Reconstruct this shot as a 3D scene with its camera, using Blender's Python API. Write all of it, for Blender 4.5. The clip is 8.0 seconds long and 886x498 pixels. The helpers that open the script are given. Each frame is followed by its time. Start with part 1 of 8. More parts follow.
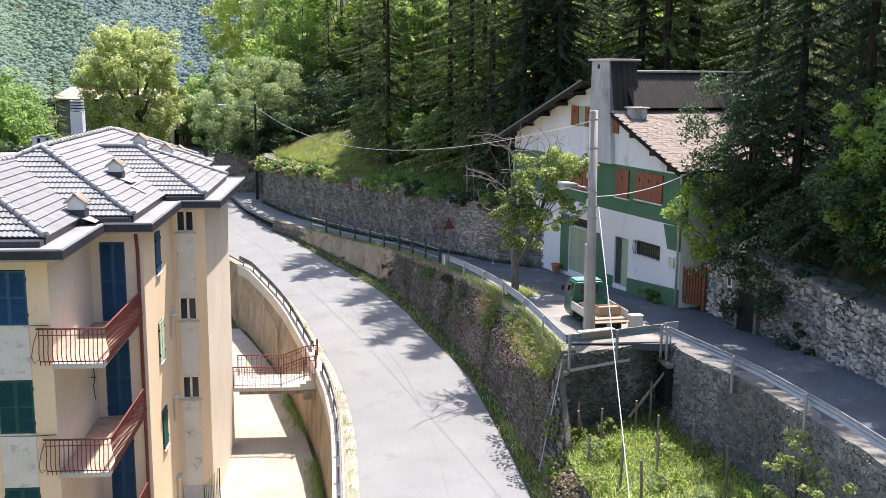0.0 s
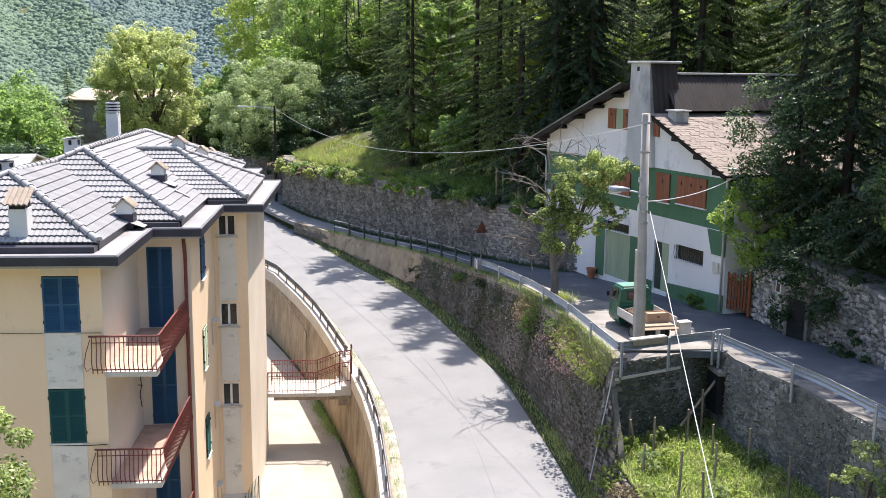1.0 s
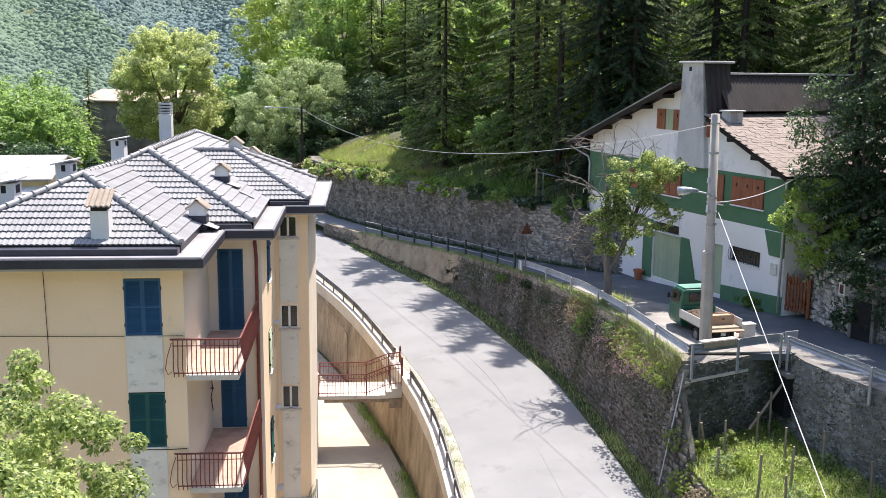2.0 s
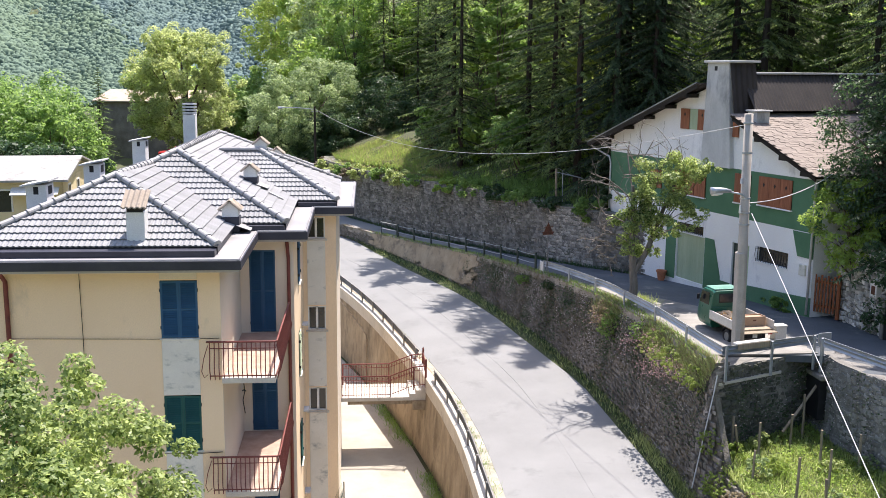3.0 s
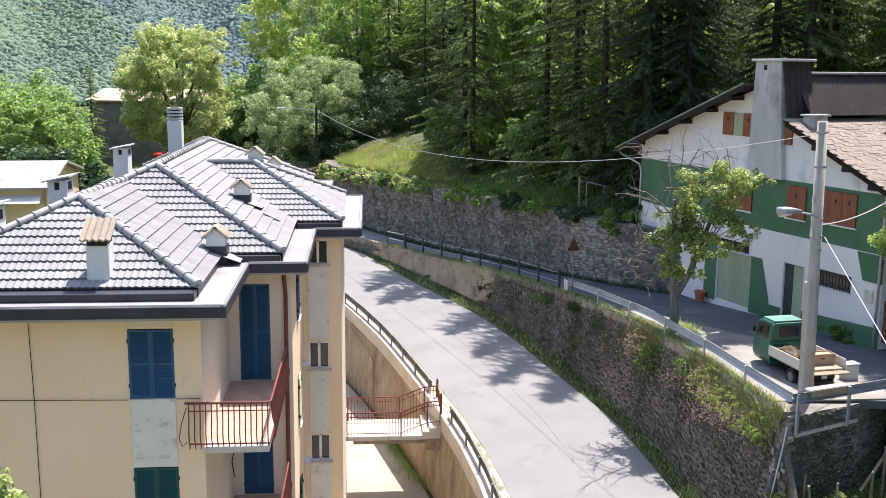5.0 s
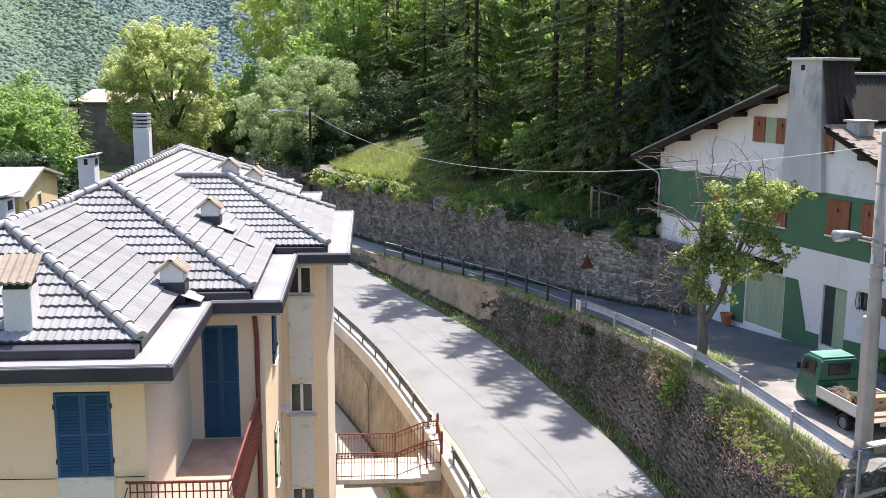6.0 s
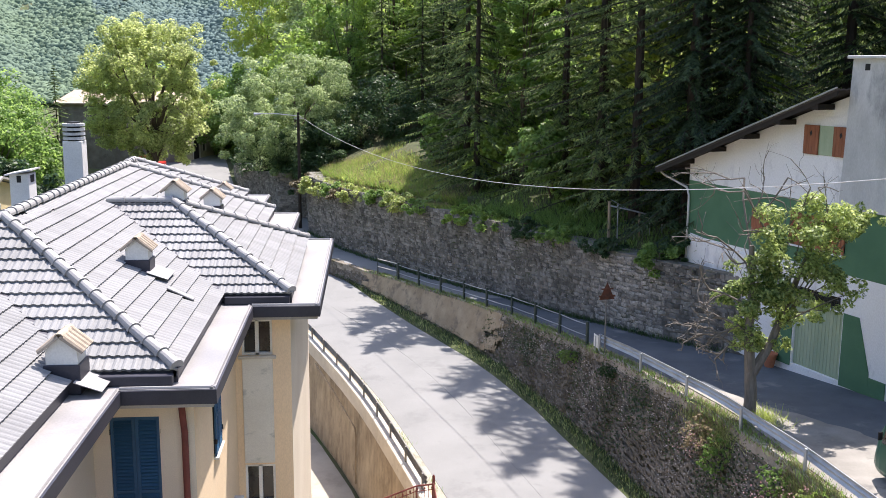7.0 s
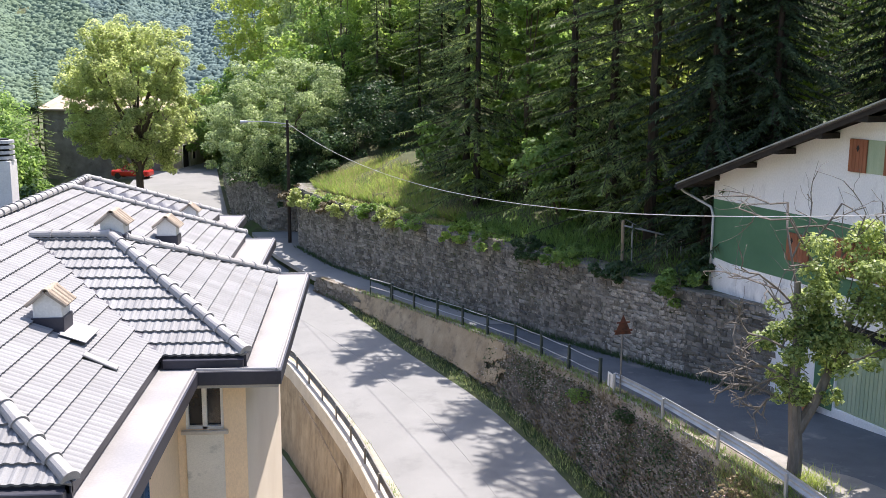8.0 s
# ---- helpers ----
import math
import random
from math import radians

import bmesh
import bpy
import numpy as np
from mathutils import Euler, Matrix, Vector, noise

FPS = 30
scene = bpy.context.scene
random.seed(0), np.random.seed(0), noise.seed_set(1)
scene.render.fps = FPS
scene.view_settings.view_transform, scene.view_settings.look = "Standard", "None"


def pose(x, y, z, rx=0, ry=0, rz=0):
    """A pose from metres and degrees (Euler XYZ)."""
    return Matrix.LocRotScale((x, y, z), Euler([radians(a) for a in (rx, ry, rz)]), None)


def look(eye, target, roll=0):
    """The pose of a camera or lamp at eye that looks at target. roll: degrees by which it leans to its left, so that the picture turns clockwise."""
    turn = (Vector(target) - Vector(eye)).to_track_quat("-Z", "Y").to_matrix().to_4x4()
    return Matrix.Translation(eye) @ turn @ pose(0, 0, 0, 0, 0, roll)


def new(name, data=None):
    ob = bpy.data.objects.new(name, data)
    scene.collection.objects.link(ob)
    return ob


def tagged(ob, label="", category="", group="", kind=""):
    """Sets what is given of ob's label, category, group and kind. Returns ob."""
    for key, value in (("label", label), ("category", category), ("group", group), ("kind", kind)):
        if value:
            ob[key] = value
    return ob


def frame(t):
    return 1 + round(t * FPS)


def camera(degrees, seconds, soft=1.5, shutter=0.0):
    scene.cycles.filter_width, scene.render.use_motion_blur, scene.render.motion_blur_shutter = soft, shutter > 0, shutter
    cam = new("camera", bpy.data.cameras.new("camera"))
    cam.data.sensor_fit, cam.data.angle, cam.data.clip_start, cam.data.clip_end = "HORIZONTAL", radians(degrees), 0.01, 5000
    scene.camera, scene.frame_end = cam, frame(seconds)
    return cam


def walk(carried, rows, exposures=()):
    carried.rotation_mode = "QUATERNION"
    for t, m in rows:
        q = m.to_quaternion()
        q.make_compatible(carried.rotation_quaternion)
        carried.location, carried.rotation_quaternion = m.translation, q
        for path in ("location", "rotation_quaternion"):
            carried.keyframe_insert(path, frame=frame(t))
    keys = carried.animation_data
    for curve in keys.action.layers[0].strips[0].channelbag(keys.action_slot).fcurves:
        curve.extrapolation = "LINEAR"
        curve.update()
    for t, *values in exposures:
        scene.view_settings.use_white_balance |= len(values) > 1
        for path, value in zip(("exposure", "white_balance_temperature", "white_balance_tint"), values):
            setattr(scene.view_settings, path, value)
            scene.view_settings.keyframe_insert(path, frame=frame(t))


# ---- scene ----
# camera and its walk
cam = camera(48.4, 8.0, soft=0.7)
METRES, EYE, TILT, LEAN, TURN = 24.0, 16.0, 0.0, 0.0, -5.3
ROWS = [
    (0.0, 0.0, 0.0, 0.0, 0.09, -10.32, -0.51),
    (0.5, -0.0232, 0.0145, 0.0011, 0.13, -10.29, -0.6),
    (1.0, -0.0687, 0.0255, 0.0009, 0.18, -10.26, -0.62),
    (1.5, -0.1226, 0.0342, -0.0001, 0.2, -10.22, -0.61),
    (3.0, -0.2035, 0.0483, -0.0017, 0.37, -10.22, -0.52),
    (3.5, -0.2135, 0.0712, -0.0009, 0.4, -10.28, -0.52),
    (4.0, -0.2214, 0.1141, -0.0001, 0.43, -10.31, -0.5),
    (4.5, -0.2269, 0.1776, 0.001, 0.44, -10.35, -0.5),
    (6.0, -0.2318, 0.4207, 0.0033, 0.49, -10.39, -0.42),
    (6.5, -0.2306, 0.5329, 0.0028, 0.51, -10.43, -0.41),
    (7.0, -0.2286, 0.6608, 0.0047, 0.53, -10.45, -0.37),
    (7.5, -0.2254, 0.772, 0.0097, 0.52, -10.34, -0.36),
    (8.0, -0.2232, 0.8327, 0.0072, 0.56, -10.22, -0.36),
]
walk(cam, [(t, pose(0, 0, EYE, TILT, LEAN, TURN) @ pose(METRES * x, METRES * y, METRES * z, 90 + pitch, roll, yaw)) for t, x, y, z, yaw, pitch, roll in ROWS])

# daylight: high sun ahead and to the east of the road, clear sky
SUN = Vector((0.25, 0.42, 1.0)).normalized()
world = bpy.data.worlds.new("sky")
scene.world = world
world.use_nodes = True
_wn = world.node_tree.nodes
_sky = _wn.new("ShaderNodeTexSky")
_sky.sky_type = "NISHITA"
_sky.sun_disc = False
_sky.sun_elevation = math.asin(SUN.z)
_sky.sun_rotation = math.atan2(SUN.x, SUN.y)
_sky.dust_density = 1.5
_wn["Background"].inputs["Strength"].default_value = 0.142
world.node_tree.links.new(_sky.outputs[0], _wn["Background"].inputs["Color"])
_sun = bpy.data.lights.new("sun", "SUN")
_sun.energy, _sun.angle, _sun.color = 3.85, radians(0.53), (1.0, 0.955, 0.885)
new("sun", _sun).matrix_world = look(SUN * 100, (0, 0, 0))
scene.view_settings.exposure = 1.38
scene.view_settings.use_white_balance = True
scene.view_settings.white_balance_temperature, scene.view_settings.white_balance_tint = 6580, 16.5

# ---- materials ----
def nodes_of(name):
    m = bpy.data.materials.new(name)
    m.use_nodes = True
    return m, m.node_tree.nodes, m.node_tree.links, m.node_tree.nodes["Principled BSDF"]


def surface(name, c1, c2, scale=1.0, rough=0.85, bump=0.3, fine=30.0, stain=None, stain_scale=0.4, stain_at=0.58, metal=0.0, island=0.0, rand=0.0, stretch=(1, 1, 1), depth=0.01, spec=0.3):
    """Two colours mixed by noise at two scales, a stain of its own shape, grain and fine relief."""
    m, n, l, b = nodes_of(name)
    tc = n.new("ShaderNodeTexCoord")
    mp = n.new("ShaderNodeMapping")
    mp.inputs["Scale"].default_value = stretch
    l.new(tc.outputs["Object"], mp.inputs["Vector"])

    def noise_at(s, detail=5.0, rgh=0.6):
        t = n.new("ShaderNodeTexNoise")
        t.inputs["Scale"].default_value, t.inputs["Detail"].default_value, t.inputs["Roughness"].default_value = s, detail, rgh
        l.new(mp.outputs[0], t.inputs["Vector"])
        return t
    big, small = noise_at(scale), noise_at(fine, 3.0)
    ramp = n.new("ShaderNodeValToRGB")
    ramp.color_ramp.elements[0].position, ramp.color_ramp.elements[1].position = 0.32, 0.68
    ramp.color_ramp.elements[0].color, ramp.color_ramp.elements[1].color = (*c1, 1), (*c2, 1)
    l.new(big.outputs["Fac"], ramp.inputs["Fac"])
    col = ramp.outputs["Color"]
    hsv = n.new("ShaderNodeHueSaturation")
    l.new(col, hsv.inputs["Color"])
    mr = n.new("ShaderNodeMapRange")
    mr.inputs["From Min"].default_value, mr.inputs["From Max"].default_value = 0.25, 0.75
    mr.inputs["To Min"].default_value, mr.inputs["To Max"].default_value = 0.9, 1.1
    l.new(small.outputs["Fac"], mr.inputs["Value"])
    val = mr.outputs[0]
    for amount, kind, socket in ((island, "ShaderNodeNewGeometry", "Random Per Island"), (rand, "ShaderNodeObjectInfo", "Random")):
        if amount:
            src = n.new(kind)
            r = n.new("ShaderNodeMapRange")
            r.inputs["To Min"].default_value, r.inputs["To Max"].default_value = 1 - amount, 1 + amount
            l.new(src.outputs[socket], r.inputs["Value"])
            mul = n.new("ShaderNodeMath")
            mul.operation = "MULTIPLY"
            l.new(val, mul.inputs[0])
            l.new(r.outputs[0], mul.inputs[1])
            val = mul.outputs[0]
    l.new(val, hsv.inputs["Value"])
    col = hsv.outputs["Color"]
    if stain:
        st = noise_at(stain_scale, 8.0, 0.7)
        sr = n.new("ShaderNodeMapRange")
        sr.inputs["From Min"].default_value, sr.inputs["From Max"].default_value = stain_at, stain_at + 0.14
        l.new(st.outputs["Fac"], sr.inputs["Value"])
        mx = n.new("ShaderNodeMix")
        mx.data_type = "RGBA"
        l.new(sr.outputs[0], mx.inputs["Factor"])
        l.new(col, mx.inputs["A"])
        mx.inputs["B"].default_value = (*stain, 1)
        col = mx.outputs["Result"]
    l.new(col, b.inputs["Base Color"])
    b.inputs["Metallic"].default_value = metal
    b.inputs["Specular IOR Level"].default_value = spec
    rr = n.new("ShaderNodeMapRange")
    rr.inputs["To Min"].default_value, rr.inputs["To Max"].default_value = max(0.05, rough - 0.12), min(1.0, rough + 0.12)
    l.new(big.outputs["Fac"], rr.inputs["Value"])
    l.new(rr.outputs[0], b.inputs["Roughness"])
    if bump:
        add = n.new("ShaderNodeMath")
        add.operation = "ADD"
        l.new(small.outputs["Fac"], add.inputs[0])
        l.new(big.outputs["Fac"], add.inputs[1])
        bp = n.new("ShaderNodeBump")
        bp.inputs["Strength"].default_value, bp.inputs["Distance"].default_value = bump, depth
        l.new(add.outputs[0], bp.inputs["Height"])
        l.new(bp.outputs[0], b.inputs["Normal"])
    return m


def foliage(name, c1, c2, through_light=0.45, gloss=0.06, patch=0.35):
    """Leaves: each its own tint, light scattered through the blade, a little gloss."""
    m, n, l, b = nodes_of(name)
    out = n["Material Output"]
    geo = n.new("ShaderNodeNewGeometry")
    tc = n.new("ShaderNodeTexCoord")
    nz = n.new("ShaderNodeTexNoise")
    nz.inputs["Scale"].default_value = patch
    l.new(tc.outputs["Object"], nz.inputs["Vector"])
    ad = n.new("ShaderNodeMath")
    ad.operation = "MULTIPLY_ADD"
    ad.inputs[1].default_value = 0.6
    l.new(geo.outputs["Random Per Island"], ad.inputs[0])
    sb = n.new("ShaderNodeMath")
    sb.operation = "SUBTRACT"
    sb.inputs[1].default_value = 0.3
    l.new(nz.outputs["Fac"], sb.inputs[0])
    l.new(sb.outputs[0], ad.inputs[2])
    ramp = n.new("ShaderNodeValToRGB")
    ramp.color_ramp.elements[0].color, ramp.color_ramp.elements[1].color = (*c1, 1), (*c2, 1)
    ramp.color_ramp.elements[0].position, ramp.color_ramp.elements[1].position = 0.1, 0.9
    l.new(ad.outputs[0], ramp.inputs["Fac"])
    l.new(ramp.outputs[0], b.inputs["Base Color"])
    b.inputs["Roughness"].default_value = 0.45
    b.inputs["Specular IOR Level"].default_value = gloss * 5
    tr = n.new("ShaderNodeBsdfTranslucent")
    br = n.new("ShaderNodeHueSaturation")
    br.inputs["Hue"].default_value = 0.493
    br.inputs["Saturation"].default_value = 1.02
    br.inputs["Value"].default_value = 1.7
    l.new(ramp.outputs[0], br.inputs["Color"])
    l.new(br.outputs[0], tr.inputs["Color"])
    mx = n.new("ShaderNodeMixShader")
    mx.inputs[0].default_value = through_light
    l.new(b.outputs[0], mx.inputs[1])
    l.new(tr.outputs[0], mx.inputs[2])
    l.new(mx.outputs[0], out.inputs["Surface"])
    return m


M_ASPHALT = surface("asphalt_pale", (0.184, 0.186, 0.183), (0.224, 0.226, 0.222), 0.35, 0.9, 0.35, 60, stain=(0.168, 0.17, 0.168), stain_scale=0.6, stain_at=0.55)
M_ASPHALT2 = surface("asphalt_patched", (0.068, 0.078, 0.09), (0.112, 0.125, 0.138), 0.6, 0.9, 0.5, 50, stain=(0.19, 0.19, 0.187), stain_scale=0.55, stain_at=0.56)
M_SEAM = surface("paving_seam", (0.172, 0.174, 0.172), (0.205, 0.207, 0.205), 2.0, 0.9, 0.2, 40)
# Concrete lifted in colour to show the sunlit strip of the lane.
M_SUNPAVE = surface("sunlit_pale_concrete", (0.19, 0.18, 0.16), (0.29, 0.275, 0.25), 0.9, 0.92, 0.5, 40, stain=(0.15, 0.145, 0.135), stain_scale=1.1, stain_at=0.54)
M_GRAVEL = surface("gravel_strip", (0.26, 0.24, 0.19), (0.40, 0.37, 0.31), 1.5, 0.95, 0.7, 25, stain=(0.14, 0.145, 0.085), stain_scale=0.9, stain_at=0.56)
M_YARD = surface("yard_concrete", (0.29, 0.265, 0.22), (0.39, 0.36, 0.30), 0.6, 0.9, 0.3, 40, stain=(0.22, 0.20, 0.16), stain_scale=0.35)
M_GROUND = surface("ground_soil", (0.05, 0.06, 0.025), (0.10, 0.10, 0.05), 0.4, 0.95, 0.6, 12, stain=(0.05, 0.09, 0.02), stain_scale=0.2, stain_at=0.5)
M_GRASSY = surface("meadow_soil", (0.035, 0.055, 0.016), (0.075, 0.085, 0.035), 0.8, 0.95, 0.6, 20)
M_RENDER = surface("render_ochre", (0.77, 0.585, 0.385), (0.82, 0.645, 0.44), 0.45, 0.9, 0.12, 50, stain=(0.56, 0.45, 0.32), stain_scale=0.7, stain_at=0.60, stretch=(1, 1, 0.45))
M_CREAM = surface("render_cream", (0.66, 0.57, 0.45), (0.73, 0.645, 0.52), 0.5, 0.9, 0.15, 50, stain=(0.55, 0.46, 0.35), stain_scale=0.5, stain_at=0.63)
M_PANEL = surface("render_white_panel", (0.62, 0.60, 0.53), (0.70, 0.68, 0.61), 0.9, 0.9, 0.12, 40, stain=(0.33, 0.345, 0.32), stain_scale=1.6, stain_at=0.55, stretch=(1, 1, 1.6))
M_TILE = surface("roof_tile_grey", (0.185, 0.187, 0.19), (0.265, 0.268, 0.27), 0.8, 0.75, 0.25, 60, stain=(0.30, 0.29, 0.27), stain_scale=0.5, stain_at=0.62, island=0.10, rand=0.10, spec=0.5)
M_CAP = surface("ridge_tile_grey", (0.26, 0.255, 0.25), (0.35, 0.345, 0.34), 1.5, 0.55, 0.25, 50, rand=0.12, spec=0.5)
M_LEDGE = surface("gutter_ledge_metal", (0.25, 0.245, 0.245), (0.34, 0.33, 0.325), 0.7, 0.5, 0.1, 30, stain=(0.36, 0.33, 0.32), stain_scale=0.6, metal=0.15)
M_FASCIA = surface("fascia_dark_metal", (0.035, 0.036, 0.05), (0.06, 0.06, 0.075), 1.0, 0.45, 0.1, 30, metal=0.3)
M_SOFFIT = surface("soffit_grey", (0.38, 0.36, 0.34), (0.44, 0.42, 0.40), 1.0, 0.85, 0.1)
M_SHUT_BLUE = surface("shutter_blue_paint", (0.02, 0.075, 0.15), (0.03, 0.10, 0.19), 1.5, 0.5, 0.15, 40, rand=0.08)
M_SHUT_GREEN = surface("shutter_green_paint", (0.008, 0.065, 0.06), (0.014, 0.09, 0.08), 1.5, 0.5, 0.15, 40)
M_RUSTRED = surface("railing_rust_red", (0.13, 0.036, 0.030), (0.20, 0.06, 0.048), 4, 0.6, 0.2, 60, stain=(0.16, 0.07, 0.05), stain_scale=2.5)
M_SLAB = surface("balcony_slab", (0.46, 0.42, 0.36), (0.58, 0.54, 0.47), 1.2, 0.9, 0.2, 30, stain=(0.28, 0.25, 0.21), stain_scale=1.5)
M_TERRA = surface("balcony_terracotta", (0.38, 0.24, 0.18), (0.52, 0.37, 0.29), 2.5, 0.8, 0.2, 30, rand=0.15, island=0.15)
M_CONC = surface("concrete_wall", (0.22, 0.17, 0.115), (0.40, 0.325, 0.23), 1.4, 0.92, 0.6, 14, stain=(0.16, 0.125, 0.085), stain_scale=0.9, stain_at=0.53, stretch=(1, 1, 0.5))
M_STONE = surface("wall_stone", (0.2, 0.187, 0.167), (0.47, 0.44, 0.395), 1.6, 0.92, 0.7, 18, stain=(0.09, 0.088, 0.07), stain_scale=1.4, stain_at=0.54, island=0.45, rand=0.45, depth=0.03)
M_MORTAR = surface("wall_mortar", (0.14, 0.135, 0.12), (0.25, 0.235, 0.21), 0.9, 0.95, 0.7, 10, stain=(0.06, 0.075, 0.035), stain_scale=0.6, stain_at=0.5, depth=0.04)
M_LANESTONE = surface("lane_wall_stone", (0.135, 0.13, 0.122), (0.26, 0.252, 0.237), 1.8, 0.95, 0.9, 20, stain=(0.10, 0.10, 0.09), stain_scale=1.5, stain_at=0.55, island=0.25, rand=0.25, depth=0.03)
M_LANEMORTAR = surface("lane_wall_mortar", (0.13, 0.125, 0.115), (0.24, 0.23, 0.215), 1.6, 0.95, 0.9, 18, stain=(0.09, 0.09, 0.075), stain_scale=1.2, stain_at=0.55, depth=0.04)
M_RUBBLE = surface("retaining_stone", (0.165, 0.145, 0.12), (0.31, 0.28, 0.24), 1.3, 0.95, 0.9, 22, stain=(0.12, 0.10, 0.065), stain_scale=1.6, stain_at=0.52, island=0.35, rand=0.35, depth=0.03)
M_MOSSY = surface("mossy_dark_stone", (0.075, 0.075, 0.06), (0.17, 0.162, 0.14), 1.4, 0.95, 0.9, 20, stain=(0.05, 0.066, 0.03), stain_scale=1.1, stain_at=0.5, island=0.3, rand=0.3, depth=0.03)
M_RMORTAR = surface("retaining_mortar", (0.15, 0.13, 0.105), (0.26, 0.23, 0.195), 1.8, 0.95, 0.9, 20, stain=(0.10, 0.09, 0.05), stain_scale=0.5, stain_at=0.5, depth=0.05)
M_PLASTER = surface("old_plaster", (0.27, 0.205, 0.13), (0.42, 0.335, 0.225), 1.1, 0.92, 0.6, 16, stain=(0.17, 0.14, 0.105), stain_scale=1.2, stain_at=0.51, depth=0.03)
M_STEEL = surface("galvanised_steel", (0.34, 0.36, 0.38), (0.48, 0.50, 0.52), 1.5, 0.45, 0.1, 40, metal=0.55, stain=(0.28, 0.22, 0.17), stain_scale=2.0, stain_at=0.66)
M_OLDSTEEL = surface("dull_old_steel", (0.15, 0.15, 0.145), (0.26, 0.25, 0.235), 2.5, 0.65, 0.15, 40, stain=(0.14, 0.10, 0.07), stain_scale=2.0, stain_at=0.6, metal=0.3)
M_DARKSTEEL = surface("dark_green_steel", (0.03, 0.045, 0.04), (0.055, 0.075, 0.065), 3, 0.55, 0.1, 40)
M_WHITEWALL = surface("house_white_render", (0.76, 0.755, 0.75), (0.84, 0.835, 0.83), 0.5, 0.92, 0.2, 30, stain=(0.47, 0.47, 0.49), stain_scale=0.6, stain_at=0.55, stretch=(1, 1, 0.5))
M_GREYREND = surface("chimney_grey_render", (0.42, 0.42, 0.415), (0.60, 0.60, 0.59), 0.8, 0.92, 0.2, 30, stain=(0.22, 0.22, 0.22), stain_scale=0.6, stretch=(1, 1, 0.4))
M_GREENWALL = surface("house_green_paint", (0.07, 0.16, 0.09), (0.10, 0.21, 0.12), 0.7, 0.85, 0.15, 30, stain=(0.11, 0.19, 0.125), stain_scale=0.5, stain_at=0.6)
M_PALEGREEN = surface("pale_green_paint", (0.32, 0.40, 0.27), (0.42, 0.49, 0.34), 1.2, 0.75, 0.15, 30, stretch=(3, 3, 0.4))
M_BROWNSHUT = surface("shutter_brown_wood", (0.24, 0.085, 0.045), (0.33, 0.13, 0.07), 2, 0.6, 0.2, 40, stretch=(6, 6, 1), rand=0.1)
M_SLATE = surface("weathered_roof", (0.205, 0.172, 0.147), (0.295, 0.25, 0.217), 0.9, 0.92, 0.6, 12, stain=(0.15, 0.13, 0.11), stain_scale=0.9, stain_at=0.55, island=0.12, rand=0.12)
M_DARKROOF = surface("dark_corrugated_metal", (0.028, 0.024, 0.024), (0.055, 0.045, 0.04), 0.8, 0.6, 0.2, 20)
M_TIMBER = surface("dark_timber", (0.016, 0.013, 0.011), (0.036, 0.029, 0.024), 3, 0.8, 0.2, 30)
M_WOOD = surface("grey_wood", (0.20, 0.16, 0.11), (0.32, 0.26, 0.19), 3, 0.85, 0.3, 30, stretch=(4, 4, 0.6), rand=0.2)
M_CUTWOOD = surface("cut_log_wood", (0.48, 0.30, 0.14), (0.60, 0.40, 0.20), 6, 0.8, 0.2, 30, rand=0.2)
M_CRATE = surface("crate_wood", (0.33, 0.215, 0.14), (0.44, 0.30, 0.205), 3, 0.8, 0.2, 30, stretch=(1, 5, 1))
M_BARK = surface("bark", (0.075, 0.055, 0.04), (0.15, 0.12, 0.09), 3, 0.95, 0.8, 14, stretch=(3, 3, 0.6), depth=0.03)
M_BARKSPRUCE = surface("spruce_bark", (0.028, 0.022, 0.018), (0.06, 0.048, 0.038), 3, 0.95, 0.8, 14, stretch=(3, 3, 0.6), depth=0.03)
M_BARKGREY = surface("bark_grey", (0.12, 0.105, 0.09), (0.21, 0.19, 0.165), 3, 0.95, 0.6, 14, stretch=(3, 3, 0.6), depth=0.02)
M_GLASS_DARK = surface("window_glass_dark", (0.012, 0.014, 0.016), (0.02, 0.022, 0.024), 1, 0.12, 0.0, 10, spec=0.6)
M_WHITEPAINT = surface("white_paint", (0.68, 0.67, 0.64), (0.76, 0.75, 0.72), 2, 0.6, 0.1, 30)
M_POLE = surface("concrete_pole", (0.36, 0.325, 0.28), (0.45, 0.41, 0.36), 2, 0.9, 0.25, 40, stain=(0.23, 0.22, 0.20), stain_scale=1.2)
M_TRUCKGREEN = surface("truck_green_paint", (0.008, 0.085, 0.055), (0.012, 0.11, 0.07), 2, 0.3, 0.05, 20, spec=0.5)
M_CREAMPAINT = surface("cream_paint", (0.55, 0.52, 0.46), (0.64, 0.61, 0.55), 2, 0.5, 0.1, 20, stain=(0.40, 0.36, 0.30), stain_scale=2)
M_RUBBER = surface("rubber", (0.015, 0.015, 0.016), (0.03, 0.03, 0.03), 4, 0.8, 0.2, 40)
M_BLACK = surface("black_steel", (0.012, 0.012, 0.014), (0.025, 0.025, 0.027), 4, 0.55, 0.1, 40)
M_CLAY = surface("clay_pot", (0.40, 0.15, 0.08), (0.50, 0.20, 0.11), 5, 0.8, 0.2, 40)
M_PINKTILE = surface("old_clay_tile", (0.22, 0.18, 0.14), (0.38, 0.32, 0.25), 3, 0.9, 0.3, 30, rand=0.2, island=0.2)
M_CLAYCAP = surface("clay_cap", (0.25, 0.205, 0.16), (0.36, 0.305, 0.245), 4, 0.9, 0.3, 30, stain=(0.16, 0.13, 0.11), stain_scale=4, stain_at=0.55)
